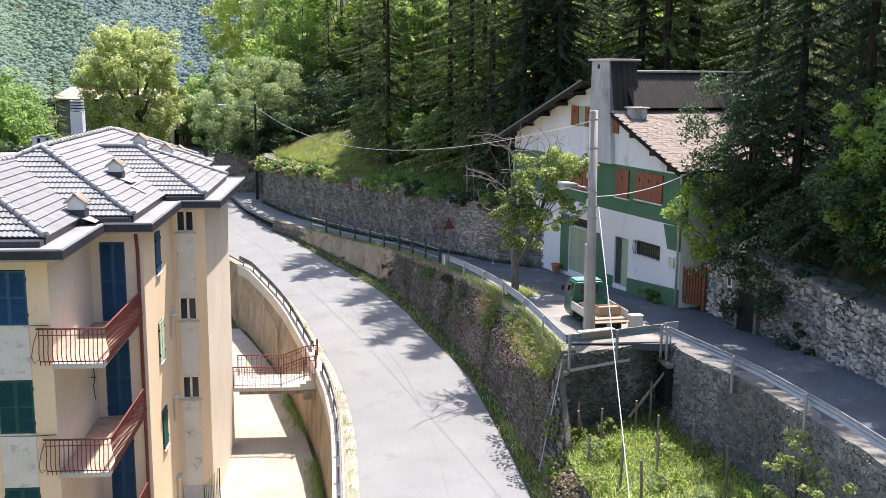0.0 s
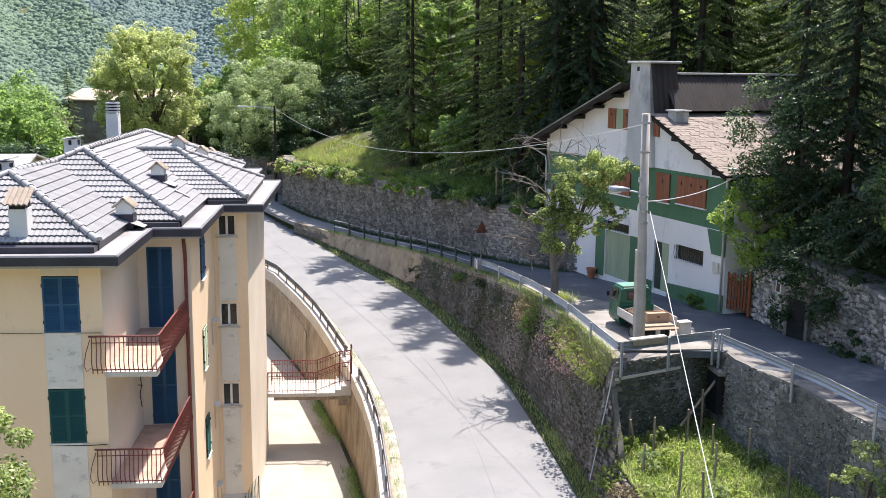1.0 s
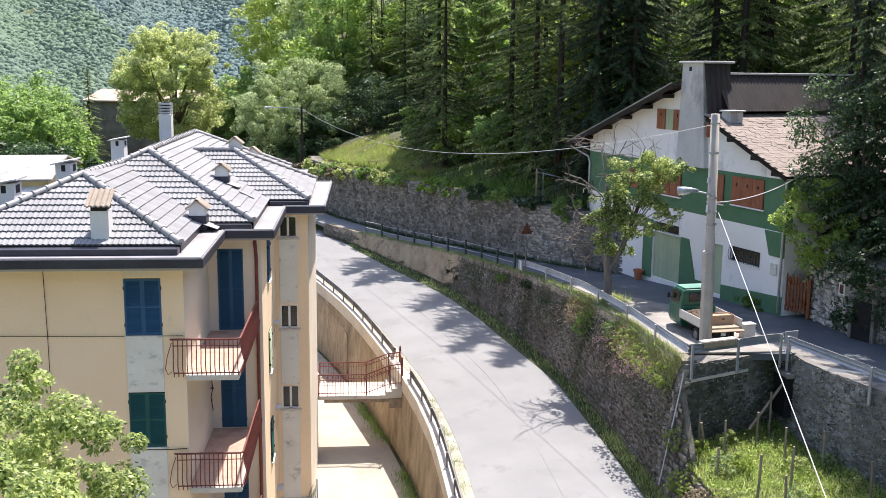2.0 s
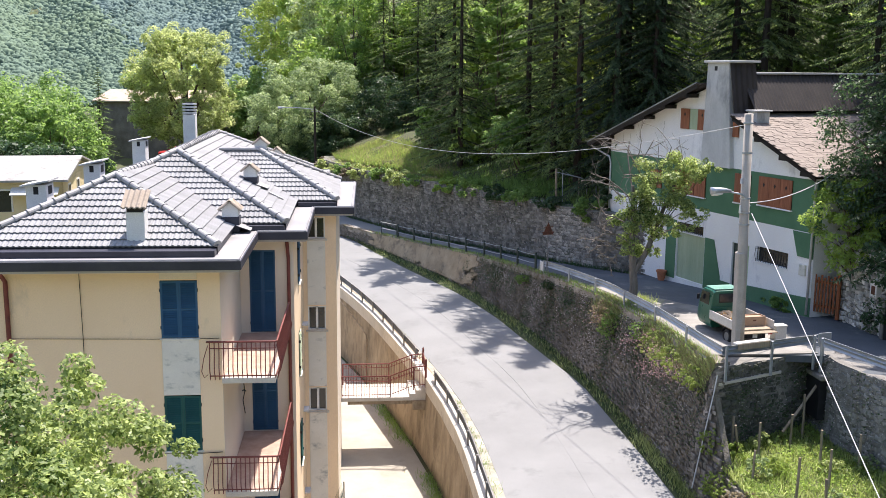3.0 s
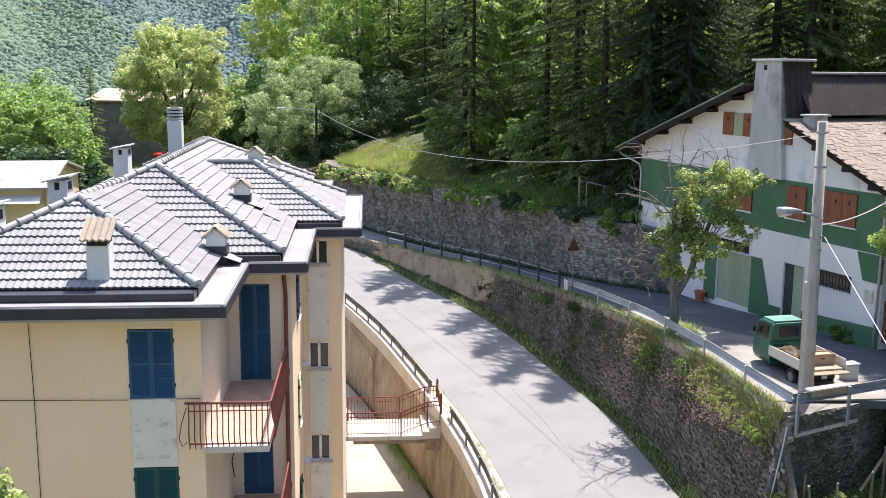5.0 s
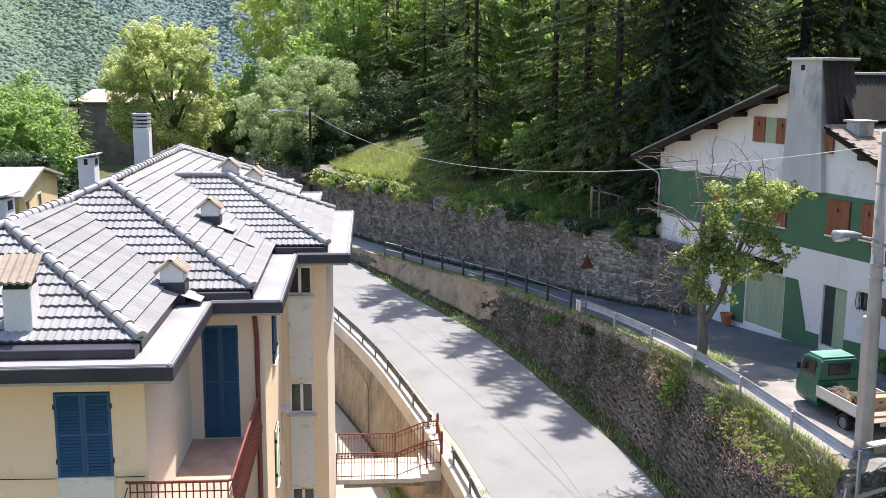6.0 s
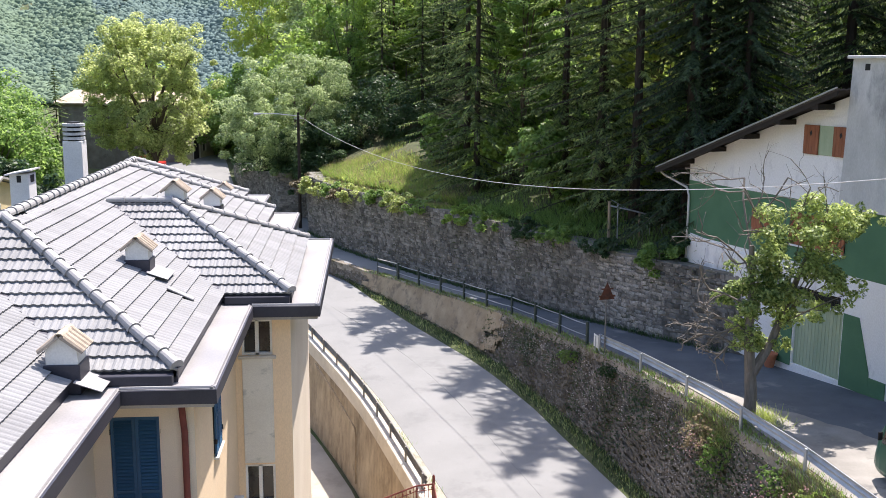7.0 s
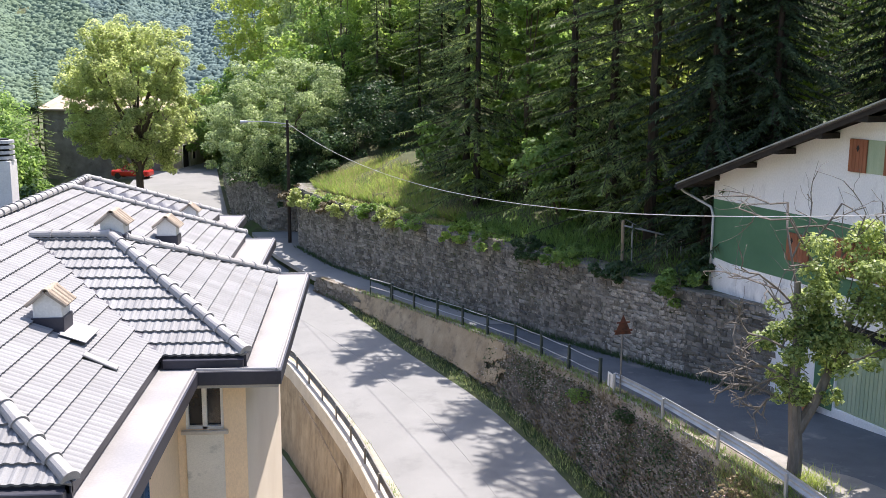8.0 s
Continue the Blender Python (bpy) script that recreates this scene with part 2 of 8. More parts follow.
# Truck green made paler: sun glare on the roof is put into the colour.
M_TRUCKROOF = surface("green_paint_sun_glare", (0.10, 0.24, 0.19), (0.16, 0.32, 0.26), 2, 0.4, 0.05, 20, spec=0.5)
M_GATE = surface("gate_orange_brown", (0.22, 0.07, 0.028), (0.30, 0.10, 0.04), 3, 0.7, 0.2, 30)
M_WIRE = surface("pale_cable", (0.50, 0.50, 0.50), (0.60, 0.60, 0.60), 3, 0.6, 0.0, 30)
M_SIGNRED = surface("sign_faded_red", (0.07, 0.035, 0.022), (0.17, 0.06, 0.035), 6, 0.6, 0.1, 30)
M_RED = surface("car_red_paint", (0.45, 0.02, 0.015), (0.5, 0.03, 0.02), 2, 0.3, 0.0, 20, spec=0.5)

L_SPRUCE = foliage("spruce_needles", (0.018, 0.038, 0.022), (0.235, 0.31, 0.115), 0.5, gloss=0.02, patch=0.3)
L_YELLOW = foliage("leaves_yellow_green", (0.2, 0.27, 0.06), (0.42, 0.49, 0.15), 0.58)
L_BRIGHT = foliage("leaves_bright_green", (0.15, 0.24, 0.05), (0.36, 0.47, 0.13), 0.58)
L_OLIVE = foliage("leaves_olive_green", (0.15, 0.2, 0.065), (0.5, 0.55, 0.25), 0.6)
L_MID = foliage("leaves_mid_green", (0.09, 0.17, 0.045), (0.24, 0.35, 0.1), 0.54)
L_DARK = foliage("leaves_dark_green", (0.022, 0.052, 0.024), (0.075, 0.13, 0.05), 0.38)
L_SILVER = foliage("leaves_silver_green", (0.1, 0.16, 0.06), (0.4, 0.48, 0.24), 0.46)
# Both far forest colours have distance haze mixed in, the second bluer.
L_FAR = surface("far_forest_haze_green", (0.128, 0.178, 0.117), (0.172, 0.224, 0.14), 0.06, 0.98, 0.0, 1.0, stain=(0.138, 0.19, 0.142), stain_scale=0.015, stain_at=0.45, island=0.16, spec=0.0)
L_FARHAZE = surface("far_forest_haze_blue", (0.13, 0.18, 0.147), (0.162, 0.216, 0.173), 0.06, 0.98, 0.0, 1.0, stain=(0.13, 0.18, 0.168), stain_scale=0.015, stain_at=0.45, island=0.14, spec=0.0)
L_GRASS = foliage("grass_blades", (0.13, 0.2, 0.04), (0.34, 0.4, 0.12), 0.55, patch=0.3)
L_PINK = foliage("pink_blossom", (0.42, 0.2, 0.22), (0.60, 0.4, 0.4), 0.3)
L_DRY = foliage("dry_stems", (0.20, 0.16, 0.09), (0.34, 0.28, 0.17), 0.3)
L_LIME = foliage("lime_leaves", (0.05, 0.1, 0.022), (0.48, 0.56, 0.2), 0.4)
L_DRYLEAF = foliage("dry_creeper", (0.09, 0.075, 0.04), (0.17, 0.14, 0.08), 0.3)
L_PALE = foliage("pale_wall_flowers", (0.42, 0.40, 0.36), (0.62, 0.58, 0.54), 0.25)
# Darker needles for conifers near the house and the terrace wall.
L_DARKNEEDLE = foliage("dark_conifer_needles", (0.013, 0.028, 0.02), (0.09, 0.135, 0.065), 0.38, gloss=0.02)

# ---- mesh helpers ----
class Geo:
    """Gathers vertices and faces of one mesh."""

    def __init__(self):
        self.v, self.f = [], []

    def add(self, vs, fs):
        k = len(self.v)
        self.v += [tuple(p) for p in vs]
        self.f += [tuple(i + k for i in f) for f in fs]
        return self

    def box(self, x0, x1, y0, y1, z0, z1, m=None, c=0.0):
        """A box, with edges cut off by c."""
        if c <= 0:
            vs = [Vector((x, y, z)) for z in (z0, z1) for y in (y0, y1) for x in (x0, x1)]
            fs = [(0, 2, 3, 1), (4, 5, 7, 6), (0, 1, 5, 4), (2, 6, 7, 3), (0, 4, 6, 2), (1, 3, 7, 5)]
        else:
            vs, fs = [], []
            lo, hi = (x0, y0, z0), (x1, y1, z1)
            ids = {}
            for sx in (0, 1):
                for sy in (0, 1):
                    for sz in (0, 1):
                        s = (sx, sy, sz)
                        for a in range(3):
                            p = [0, 0, 0]
                            for k in range(3):
                                e = hi[k] if s[k] else lo[k]
                                p[k] = e if k == a else e + (-c if s[k] else c)
                            ids[s, a] = len(vs)
                            vs.append(Vector(p))
            for a in range(3):
                b, d = (a + 1) % 3, (a + 2) % 3
                for sa in (0, 1):
                    loop = []
                    for sb, sd in ((0, 0), (1, 0), (1, 1), (0, 1)):
                        s = [0, 0, 0]
                        s[a], s[b], s[d] = sa, sb, sd
                        loop.append(ids[tuple(s), a])
                    fs.append(tuple(loop if sa else loop[::-1]))
                for sb in (0, 1):
                    for sd in (0, 1):
                        s0, s1 = [0, 0, 0], [0, 0, 0]
                        s0[b] = s1[b] = sb
                        s0[d] = s1[d] = sd
                        s1[a] = 1
                        q = [ids[tuple(s0), b], ids[tuple(s1), b], ids[tuple(s1), d], ids[tuple(s0), d]]
                        fs.append(tuple(q if sb == sd else q[::-1]))
            for s in ((a, b, d) for a in (0, 1) for b in (0, 1) for d in (0, 1)):
                t = [ids[s, 0], ids[s, 1], ids[s, 2]]
                fs.append(tuple(t if sum(s) % 2 else t[::-1]))
        if m is not None:
            vs = [m @ p for p in vs]
        return self.add(vs, fs)

    def tube(self, pts, r, n=8, r1=None, caps=True):
        """A round bar along points; r to r1 tapers."""
        pts = [Vector(p) for p in pts]
        r1 = r if r1 is None else r1
        rings, up = [], None
        for i, p in enumerate(pts):
            d = (pts[min(i + 1, len(pts) - 1)] - pts[max(i - 1, 0)]).normalized()
            if up is None or abs(up.dot(d)) > 0.99:
                up = Vector((0, 0, 1)) if abs(d.z) < 0.9 else Vector((1, 0, 0))
            a = d.cross(up).normalized()
            b = a.cross(d).normalized()
            up = b
            rr = r + (r1 - r) * i / max(1, len(pts) - 1)
            rings.append([p + a * rr * math.cos(t) + b * rr * math.sin(t) for t in (2 * math.pi * k / n for k in range(n))])
        vs = [q for ring in rings for q in ring]
        fs = []
        for i in range(len(rings) - 1):
            for k in range(n):
                fs.append((i * n + k, i * n + (k + 1) % n, (i + 1) * n + (k + 1) % n, (i + 1) * n + k))
        if caps:
            fs.append(tuple(range(n))[::-1])
            fs.append(tuple(range((len(rings) - 1) * n, len(rings) * n)))
        return self.add(vs, fs)

    def prism(self, poly, z0, z1):
        """A flat outline (x, y) raised from z0 to z1."""
        n = len(poly)
        vs = [(x, y, z0) for x, y in poly] + [(x, y, z1) for x, y in poly]
        fs = [tuple(range(n))[::-1], tuple(range(n, 2 * n))]
        fs += [(i, (i + 1) % n, n + (i + 1) % n, n + i) for i in range(n)]
        return self.add(vs, fs)

    def slab(self, poly3, off):
        """A plate: an outline in space and the same moved by off."""
        n = len(poly3)
        vs = [Vector(p) for p in poly3] + [Vector(p) + Vector(off) for p in poly3]
        fs = [tuple(range(n))[::-1], tuple(range(n, 2 * n))]
        fs += [(i, (i + 1) % n, n + (i + 1) % n, n + i) for i in range(n)]
        return self.add(vs, fs)

    def sweep(self, profile, path, closed=False):
        """A profile of (out, up) along a path of (point, out vector)."""
        n = len(profile)
        vs = []
        for p, o in path:
            p, o = Vector(p), Vector(o)
            vs += [p + o * a + Vector((0, 0, b)) for a, b in profile]
        fs = []
        rng = n if closed else n - 1
        for i in range(len(path) - 1):
            for k in range(rng):
                fs.append((i * n + k, i * n + (k + 1) % n, (i + 1) * n + (k + 1) % n, (i + 1) * n + k))
        if closed:
            fs.append(tuple(range(n))[::-1])
            fs.append(tuple(range((len(path) - 1) * n, len(path) * n)))
        return self.add(vs, fs)

    def data(self, name, mat, smooth=False):
        me = bpy.data.meshes.new(name)
        me.from_pydata(self.v, [], self.f)
        bm = bmesh.new()
        bm.from_mesh(me)
        bmesh.ops.recalc_face_normals(bm, faces=bm.faces)
        bm.to_mesh(me)
        bm.free()
        if mat:
            me.materials.append(mat)
        if smooth:
            me.polygons.foreach_set("use_smooth", [True] * len(me.polygons))
        return me


def part(name, geo, mat, parent=None, label="", smooth=False, m=None, bevel=0.0, kind=""):
    me = geo if isinstance(geo, bpy.types.Mesh) else geo.data(name, mat, smooth)
    ob = new(name, me)
    ob.parent = parent
    if m is not None:
        ob.matrix_basis = m
    if bevel:
        bv = ob.modifiers.new("edges", "BEVEL")
        bv.width, bv.segments, bv.limit_method, bv.angle_limit = bevel, 2, "ANGLE", radians(50)
    return tagged(ob, label, kind=kind)


def thing(name, label, category, m=None, group="", kind=""):
    ob = new(name)
    ob.empty_display_size = 0.3
    if m is not None:
        ob.matrix_basis = m
    return tagged(ob, label, category, group, kind)


def quads(name, P, mat):
    """A mesh of loose blades from an array (n, corners, 3)."""
    n, c = P.shape[:2]
    me = bpy.data.meshes.new(name)
    me.vertices.add(n * c)
    me.vertices.foreach_set("co", np.ascontiguousarray(P, dtype=np.float32).ravel())
    me.loops.add(n * c)
    me.loops.foreach_set("vertex_index", np.arange(n * c, dtype=np.int32))
    me.polygons.add(n)
    me.polygons.foreach_set("loop_start", np.arange(0, n * c, c, dtype=np.int32))
    me.update(calc_edges=True)
    me.validate()
    me.materials.append(mat)
    return me


def leaf_quads(C, size, rng, flat=0.5, longer=1.5, aim=None):
    """Leaf blades (kite-shaped, folded up a little) round centres C (n, 3); size: a number or (n,)."""
    n = len(C)
    a = rng.normal(size=(n, 3))
    a[:, 2] *= flat
    if aim is not None:
        a = a * 0.6 + aim
    a /= np.linalg.norm(a, axis=1)[:, None]
    r = rng.normal(size=(n, 3))
    b = np.cross(a, r)
    b /= np.linalg.norm(b, axis=1)[:, None] + 1e-9
    s = (np.ones(n) * size * rng.uniform(0.65, 1.35, n))[:, None]
    nrm = np.cross(a, b)
    return np.stack([C - a * s * longer * 0.5, C + b * s * 0.42 + nrm * s * 0.12, C + a * s * longer * 0.5, C - b * s * 0.42 + nrm * s * 0.12], axis=1)


def leaf_shell(C, R, size, rng, up=0.9, loose=0.75, squash=0.8, longer=1.5, plain=False):
    """Leaf blades lying over the outside of clumps: centres C (n, 3), clump radius R (n,) for every blade."""
    n = len(C)
    u = rng.normal(size=(n, 3))
    u[:, 2] += 0.3
    u /= np.linalg.norm(u, axis=1)[:, None]
    P = C + u * (R * rng.uniform(0.45, 1.08, n) ** 0.6)[:, None] * np.array([1, 1, squash])
    nrm = u + np.array([0, 0, up]) + rng.normal(size=(n, 3)) * loose
    nrm /= np.linalg.norm(nrm, axis=1)[:, None]
    a = np.cross(nrm, rng.normal(size=(n, 3)))
    a /= np.linalg.norm(a, axis=1)[:, None] + 1e-9
    b = np.cross(nrm, a)
    s = (np.ones(n) * size * rng.uniform(0.65, 1.35, n))[:, None]
    if plain:
        return np.stack([P + a * s * longer * 0.55, P - a * s * longer * 0.3 + b * s * 0.5, P - a * s * longer * 0.3 - b * s * 0.5], axis=1)
    return np.stack([P - a * s * longer * 0.5, P + b * s * 0.42 - nrm * s * 0.1, P + a * s * longer * 0.5, P - b * s * 0.42 - nrm * s * 0.1], axis=1)


def ip(y, table):
    return np.interp(y, [a for a, _ in table], [b for _, b in table])


def wall_panel(geo, o, u, n, width, z0, z1, holes=(), thick=0.3):
    """A wall of some thickness with rectangular holes (s0, s1, z0, z1): o its start (x, y), u along, n outwards."""
    u, n = Vector((*u, 0)), Vector((*n, 0))
    o = Vector((*o, 0))
    ss = sorted({0.0, width, *[min(max(v, 0.0), width) for h in holes for v in h[:2]]})
    zs = sorted({z0, z1, *[min(max(v, z0), z1) for h in holes for v in h[2:]]})

    def solid(i, j):
        if not (0 <= i < len(ss) - 1 and 0 <= j < len(zs) - 1):
            return False
        s, z = (ss[i] + ss[i + 1]) / 2, (zs[j] + zs[j + 1]) / 2
        return not any(h[0] < s < h[1] and h[2] < z < h[3] for h in holes)

    def P(s, z, d):
        return o + u * s - n * d + Vector((0, 0, z))
    for i in range(len(ss) - 1):
        for j in range(len(zs) - 1):
            if not solid(i, j):
                continue
            s0, s1, a0, a1 = ss[i], ss[i + 1], zs[j], zs[j + 1]
            geo.add([P(s0, a0, 0), P(s1, a0, 0), P(s1, a1, 0), P(s0, a1, 0)], [(0, 1, 2, 3)])
            geo.add([P(s0, a0, thick), P(s1, a0, thick), P(s1, a1, thick), P(s0, a1, thick)], [(3, 2, 1, 0)])
            for di, dj, q in ((-1, 0, ((s0, a0), (s0, a1))), (1, 0, ((s1, a0), (s1, a1))), (0, -1, ((s0, a0), (s1, a0))), (0, 1, ((s0, a1), (s1, a1)))):
                if not solid(i + di, j + dj):
                    (sa, za), (sb, zb) = q
                    geo.add([P(sa, za, 0), P(sb, zb, 0), P(sb, zb, thick), P(sa, za, thick)], [(0, 1, 2, 3)])
    return geo

# ---- plan of the slope: x of each edge by y, heights by y ----
LOW_Z = [(-40, 0.6), (10, 1.3), (20, 1.55), (31.6, 1.85), (38.7, 2.05), (45, 2.32), (50, 2.5), (54, 2.58), (60, 2.72), (67, 2.85), (72, 3.0), (80, 3.5), (90, 4.3), (105, 5.1), (130, 6.0), (200, 7.5)]
UP_Z = [(-40, 7.9), (10, 6.9), (24, 6.6), (33, 6.35), (39, 6.2), (44, 6.05), (49.5, 5.7), (55, 5.3), (62, 4.75), (68, 4.35), (74, 4.1), (80, 4.25), (90, 4.7), (130, 6.0), (200, 7.5)]
LEFT_EDGE = [(-40, 0.3), (20, -0.35), (31, -0.57), (35.6, -0.68), (38, -0.8), (41, -1.12), (44.4, -1.66), (48, -2.42), (50.5, -2.95), (53, -3.48), (55, -3.95), (58.2, -4.83), (64.3, -6.7), (70, -9.6), (75, -12.8), (80, -16.0), (90, -21), (100, -24), (115, -26), (130, -27.5)]
RIGHT_EDGE = [(-40, 6.9), (20, 6.1), (31.7, 5.88), (35.1, 5.74), (38.9, 5.5), (42.6, 5.22), (44.1, 4.97), (47.4, 4.22), (50.7, 3.5), (53.6, 2.96), (57.6, 1.92), (60.4, 1.0), (61.8, 0.44), (65.5, -1.05), (71.4, -3.3), (77.5, -5.7), (84, -8.9), (90, -11.0), (100, -14.2), (115, -16.8), (130, -19.3)]
WALL_FOOT = [(-40, 8.0), (20, 7.0), (32, 6.5), (38.5, 6.1), (43.1, 5.65), (49.3, 4.6), (54, 3.55), (59.5, 2.1), (64.5, 0.25), (68, -1.2), (71.5, -2.7), (74.8, -4.5), (77.8, -6.5), (84, -9.2), (90, -11.2), (100, -14.2), (115, -16.8), (130, -19.3)]
WALL_TOP = [(-40, 8.5), (20, 7.6), (32.0, 7.25), (38.5, 6.95), (43.1, 6.45), (49.3, 5.45), (54, 4.3), (59.5, 2.9), (64.5, 1.0), (68, -0.6), (71.5, -2.2), (74.8, -4.2), (77.8, -6.4), (84, -9.2), (90, -11.1), (100, -14.1), (115, -16.7), (130, -19.2)]
GARDEN_EAST = [(-40, 13.2), (21.3, 12.75), (23.8, 12.7), (27.9, 12.35), (32.2, 11.45), (34.5, 11.4), (40, 11.4)]
BACK_WALL = [(51.0, 9.95), (54.2, 8.0), (60.5, 5.2), (65, 3.4), (74.8, -1.6), (80.5, -5.1), (86, -7.6), (91.5, -8.0), (92.2, -10.2), (101, -14.0), (115, -16.4), (130, -18.8)]


def cave_wall_x(y):
    return np.interp(y, [-40, 20, 28, 31, 33.5, 36.5, 39.4], [19.0, 17.2, 16.35, 16.0, 15.55, 14.75, 14.6])


def up_east(y):
    return np.where(y < 39.4, cave_wall_x(y), np.where(y < 51.0, 14.4 - (y - 39.4) * 0.335, ip(y, BACK_WALL)))


def hill(x, y):
    """The wooded slope above the upper road."""
    d = x - up_east(y)
    z = np.where(y < 42, 9.0, np.where(y < 55, 8.6, 8.2)) + 0.30 * np.maximum(d, 0) + 0.0035 * np.maximum(d, 0) ** 2
    z = np.where(y > 95, z - 0.03 * np.minimum(y - 95, 60), z)
    return np.minimum(z, 75.0)


def land(x, y):
    low, up = ip(y, LOW_Z), ip(y, UP_Z)
    le, wf, wt, ue = ip(y, LEFT_EDGE), ip(y, WALL_FOOT), ip(y, WALL_TOP), up_east(y)
    rise = np.clip((y - 66) / 7, 0, 1)
    west = -1.3 + rise * (low + 1.1) - np.clip((-18 - x) / 30, 0, 1) * 7 * (1 - 0.7 * rise)
    z = np.where(x < le + 0.75, west, low - 0.12)
    z = np.where(x > wt + 0.75, up - 0.12, z)
    front = 32.35 + (x - 7.28) * 0.464
    garden = (x > wf + 0.8) & (y < np.minimum(front, 34.4) + 0.7) & (x < ip(y, GARDEN_EAST) + 0.75)
    gz = 3.15 + 0.045 * (x - 6.0) + 0.02 * (y - 26)
    z = np.where(garden, gz, z)
    z = np.where((x <= wf + 0.8) & (y < 33.5) & (x > 3), low - 0.12, z)
    z = np.where(x > ue + 1.05, hill(x, y), z)
    # the level platform of the house
    s = (x - 9.05) * 0.296 + (y - 53.9) * -0.955
    d = (x - 9.05) * 0.955 + (y - 53.9) * 0.296
    z = np.where((s > 4.0) & (s < 16.2) & (d > -1.5) & (d < 11.5), np.minimum(z, 5.6), z)
    # far mountain side across the valley
    az = np.degrees(np.arctan2(x, y))
    r = np.hypot(x, y)
    far = np.clip((r - 400) / 900, 0, 1) ** 1.05 * 420 + 12 * np.sin(az * 0.8) * np.clip((r - 400) / 200, 0, 1)
    z = np.where(r > 160, z * np.clip((300 - r) / 140, 0, 1) + far, z)
    return z


def grow(a, b, first, factor, lim):
    out, s = [a], first
    while (out[-1] < lim if b > a else out[-1] > lim):
        out.append(out[-1] + (s if b > a else -s))
        s *= factor
    return out[1:]


_xs = np.array(sorted(set(grow(-40, -41, 1.0, 1.12, -2600) + list(np.arange(-40, 30.01, 0.6)) + grow(30, 31, 1.0, 1.12, 2600))))
_ys = np.array(sorted(set(grow(-15, -16, 1.0, 1.15, -1500) + list(np.arange(-15, 100.01, 0.6)) + grow(100, 101, 1.0, 1.1, 2600))))
GX, GY = np.meshgrid(_xs, _ys)
GZ = land(GX, GY)
nx, ny = len(_xs), len(_ys)
_bump = np.array([noise.noise(Vector((x * 0.35, y * 0.35, 0))) for x, y in zip(GX.ravel(), GY.ravel())]).reshape(GX.shape)
_onroad = (GX < up_east(GY)) & (GX > -30) & (GY < 138)
GZ = GZ + np.where(_onroad, 0.0, _bump * np.clip(np.hypot(GX, GY) / 120, 0.25, 5))
me = bpy.data.meshes.new("ground")
me.from_pydata(np.stack([GX.ravel(), GY.ravel(), GZ.ravel()], 1).tolist(), [], [(j * nx + i, j * nx + i + 1, (j + 1) * nx + i + 1, (j + 1) * nx + i) for j in range(ny - 1) for i in range(nx - 1)])
me.materials.append(M_GROUND)
me.polygons.foreach_set("use_smooth", [True] * len(me.polygons))
tagged(new("ground", me), "wooded sloping ground with soil and undergrowth", "ground", kind="structure")


def strip(name, mat, left, right, zfn, y0, y1, step=0.6, across=6, crown=0.0, thick=0.25):
    """A paved strip with thickness between two edges."""
    ys = np.arange(y0, y1 + 1e-6, step)
    g = Geo()
    rows = []
    for y in ys:
        a, b, z = float(left(y)), float(right(y)), float(zfn(y))
        rows.append([(a + (b - a) * k / across, y, z + crown * (1 - (2 * k / across - 1) ** 2) + 0.012 * noise.noise(Vector((a * 0.5 + k, y * 0.4, 3)))) for k in range(across + 1)])
    n = across + 1
    vs = [p for r in rows for p in r]
    fs = [(j * n + i, j * n + i + 1, (j + 1) * n + i + 1, (j + 1) * n + i) for j in range(len(rows) - 1) for i in range(across)]
    g.add(vs, fs)
    for side in (0, across):
        vs, fs = [], []
        for r in rows:
            x, y, z = r[side]
            vs += [(x, y, z), (x, y, z - thick)]
        g.add(vs, [(2 * j, 2 * j + 1, 2 * j + 3, 2 * j + 2) for j in range(len(rows) - 1)])
    return part(name, g, mat, smooth=False)


tagged(strip("road_lower", M_ASPHALT, lambda y: ip(y, LEFT_EDGE) + 0.75, lambda y: ip(y, RIGHT_EDGE), lambda y: ip(y, LOW_Z), -14, 136, crown=0.05),
       "pale sun-bleached asphalt road curving uphill", "road", kind="structure")
LANE_W, LANE_E = lambda y: ip(y, WALL_TOP) + 0.1 if y > 33.4 else ip(y, GARDEN_EAST) + 0.05, lambda y: float(up_east(y)) + 0.1
tagged(strip("road_upper", M_ASPHALT2, LANE_W, LANE_E, lambda y: ip(y, UP_Z), -14, 64.6, crown=0.04),
       "patched dark asphalt lane above the retaining wall", "road", kind="structure")
tagged(strip("road_upper_end", M_ASPHALT, LANE_W, LANE_E, lambda y: ip(y, UP_Z), 64.6, 91, crown=0.04),
       "pale worn paving where the lane meets the road", "road", kind="structure")
# Unseen stretch south of y 24 is added to bounce light onto the front.
tagged(part("pavement", Geo().prism([(-30, 2), (-1.1, 2), (-1.3, 24)] + [(float(ip(y, LEFT_EDGE)) - 0.55, y) for y in (31, 35.6, 41, 45, 50, 55, 60, 65)] + [(-16.2, 65)], -1.5, -1.2), M_YARD),
       "pale concrete yard beside the building, its unseen south part added for bounce", "yard", kind="structure")


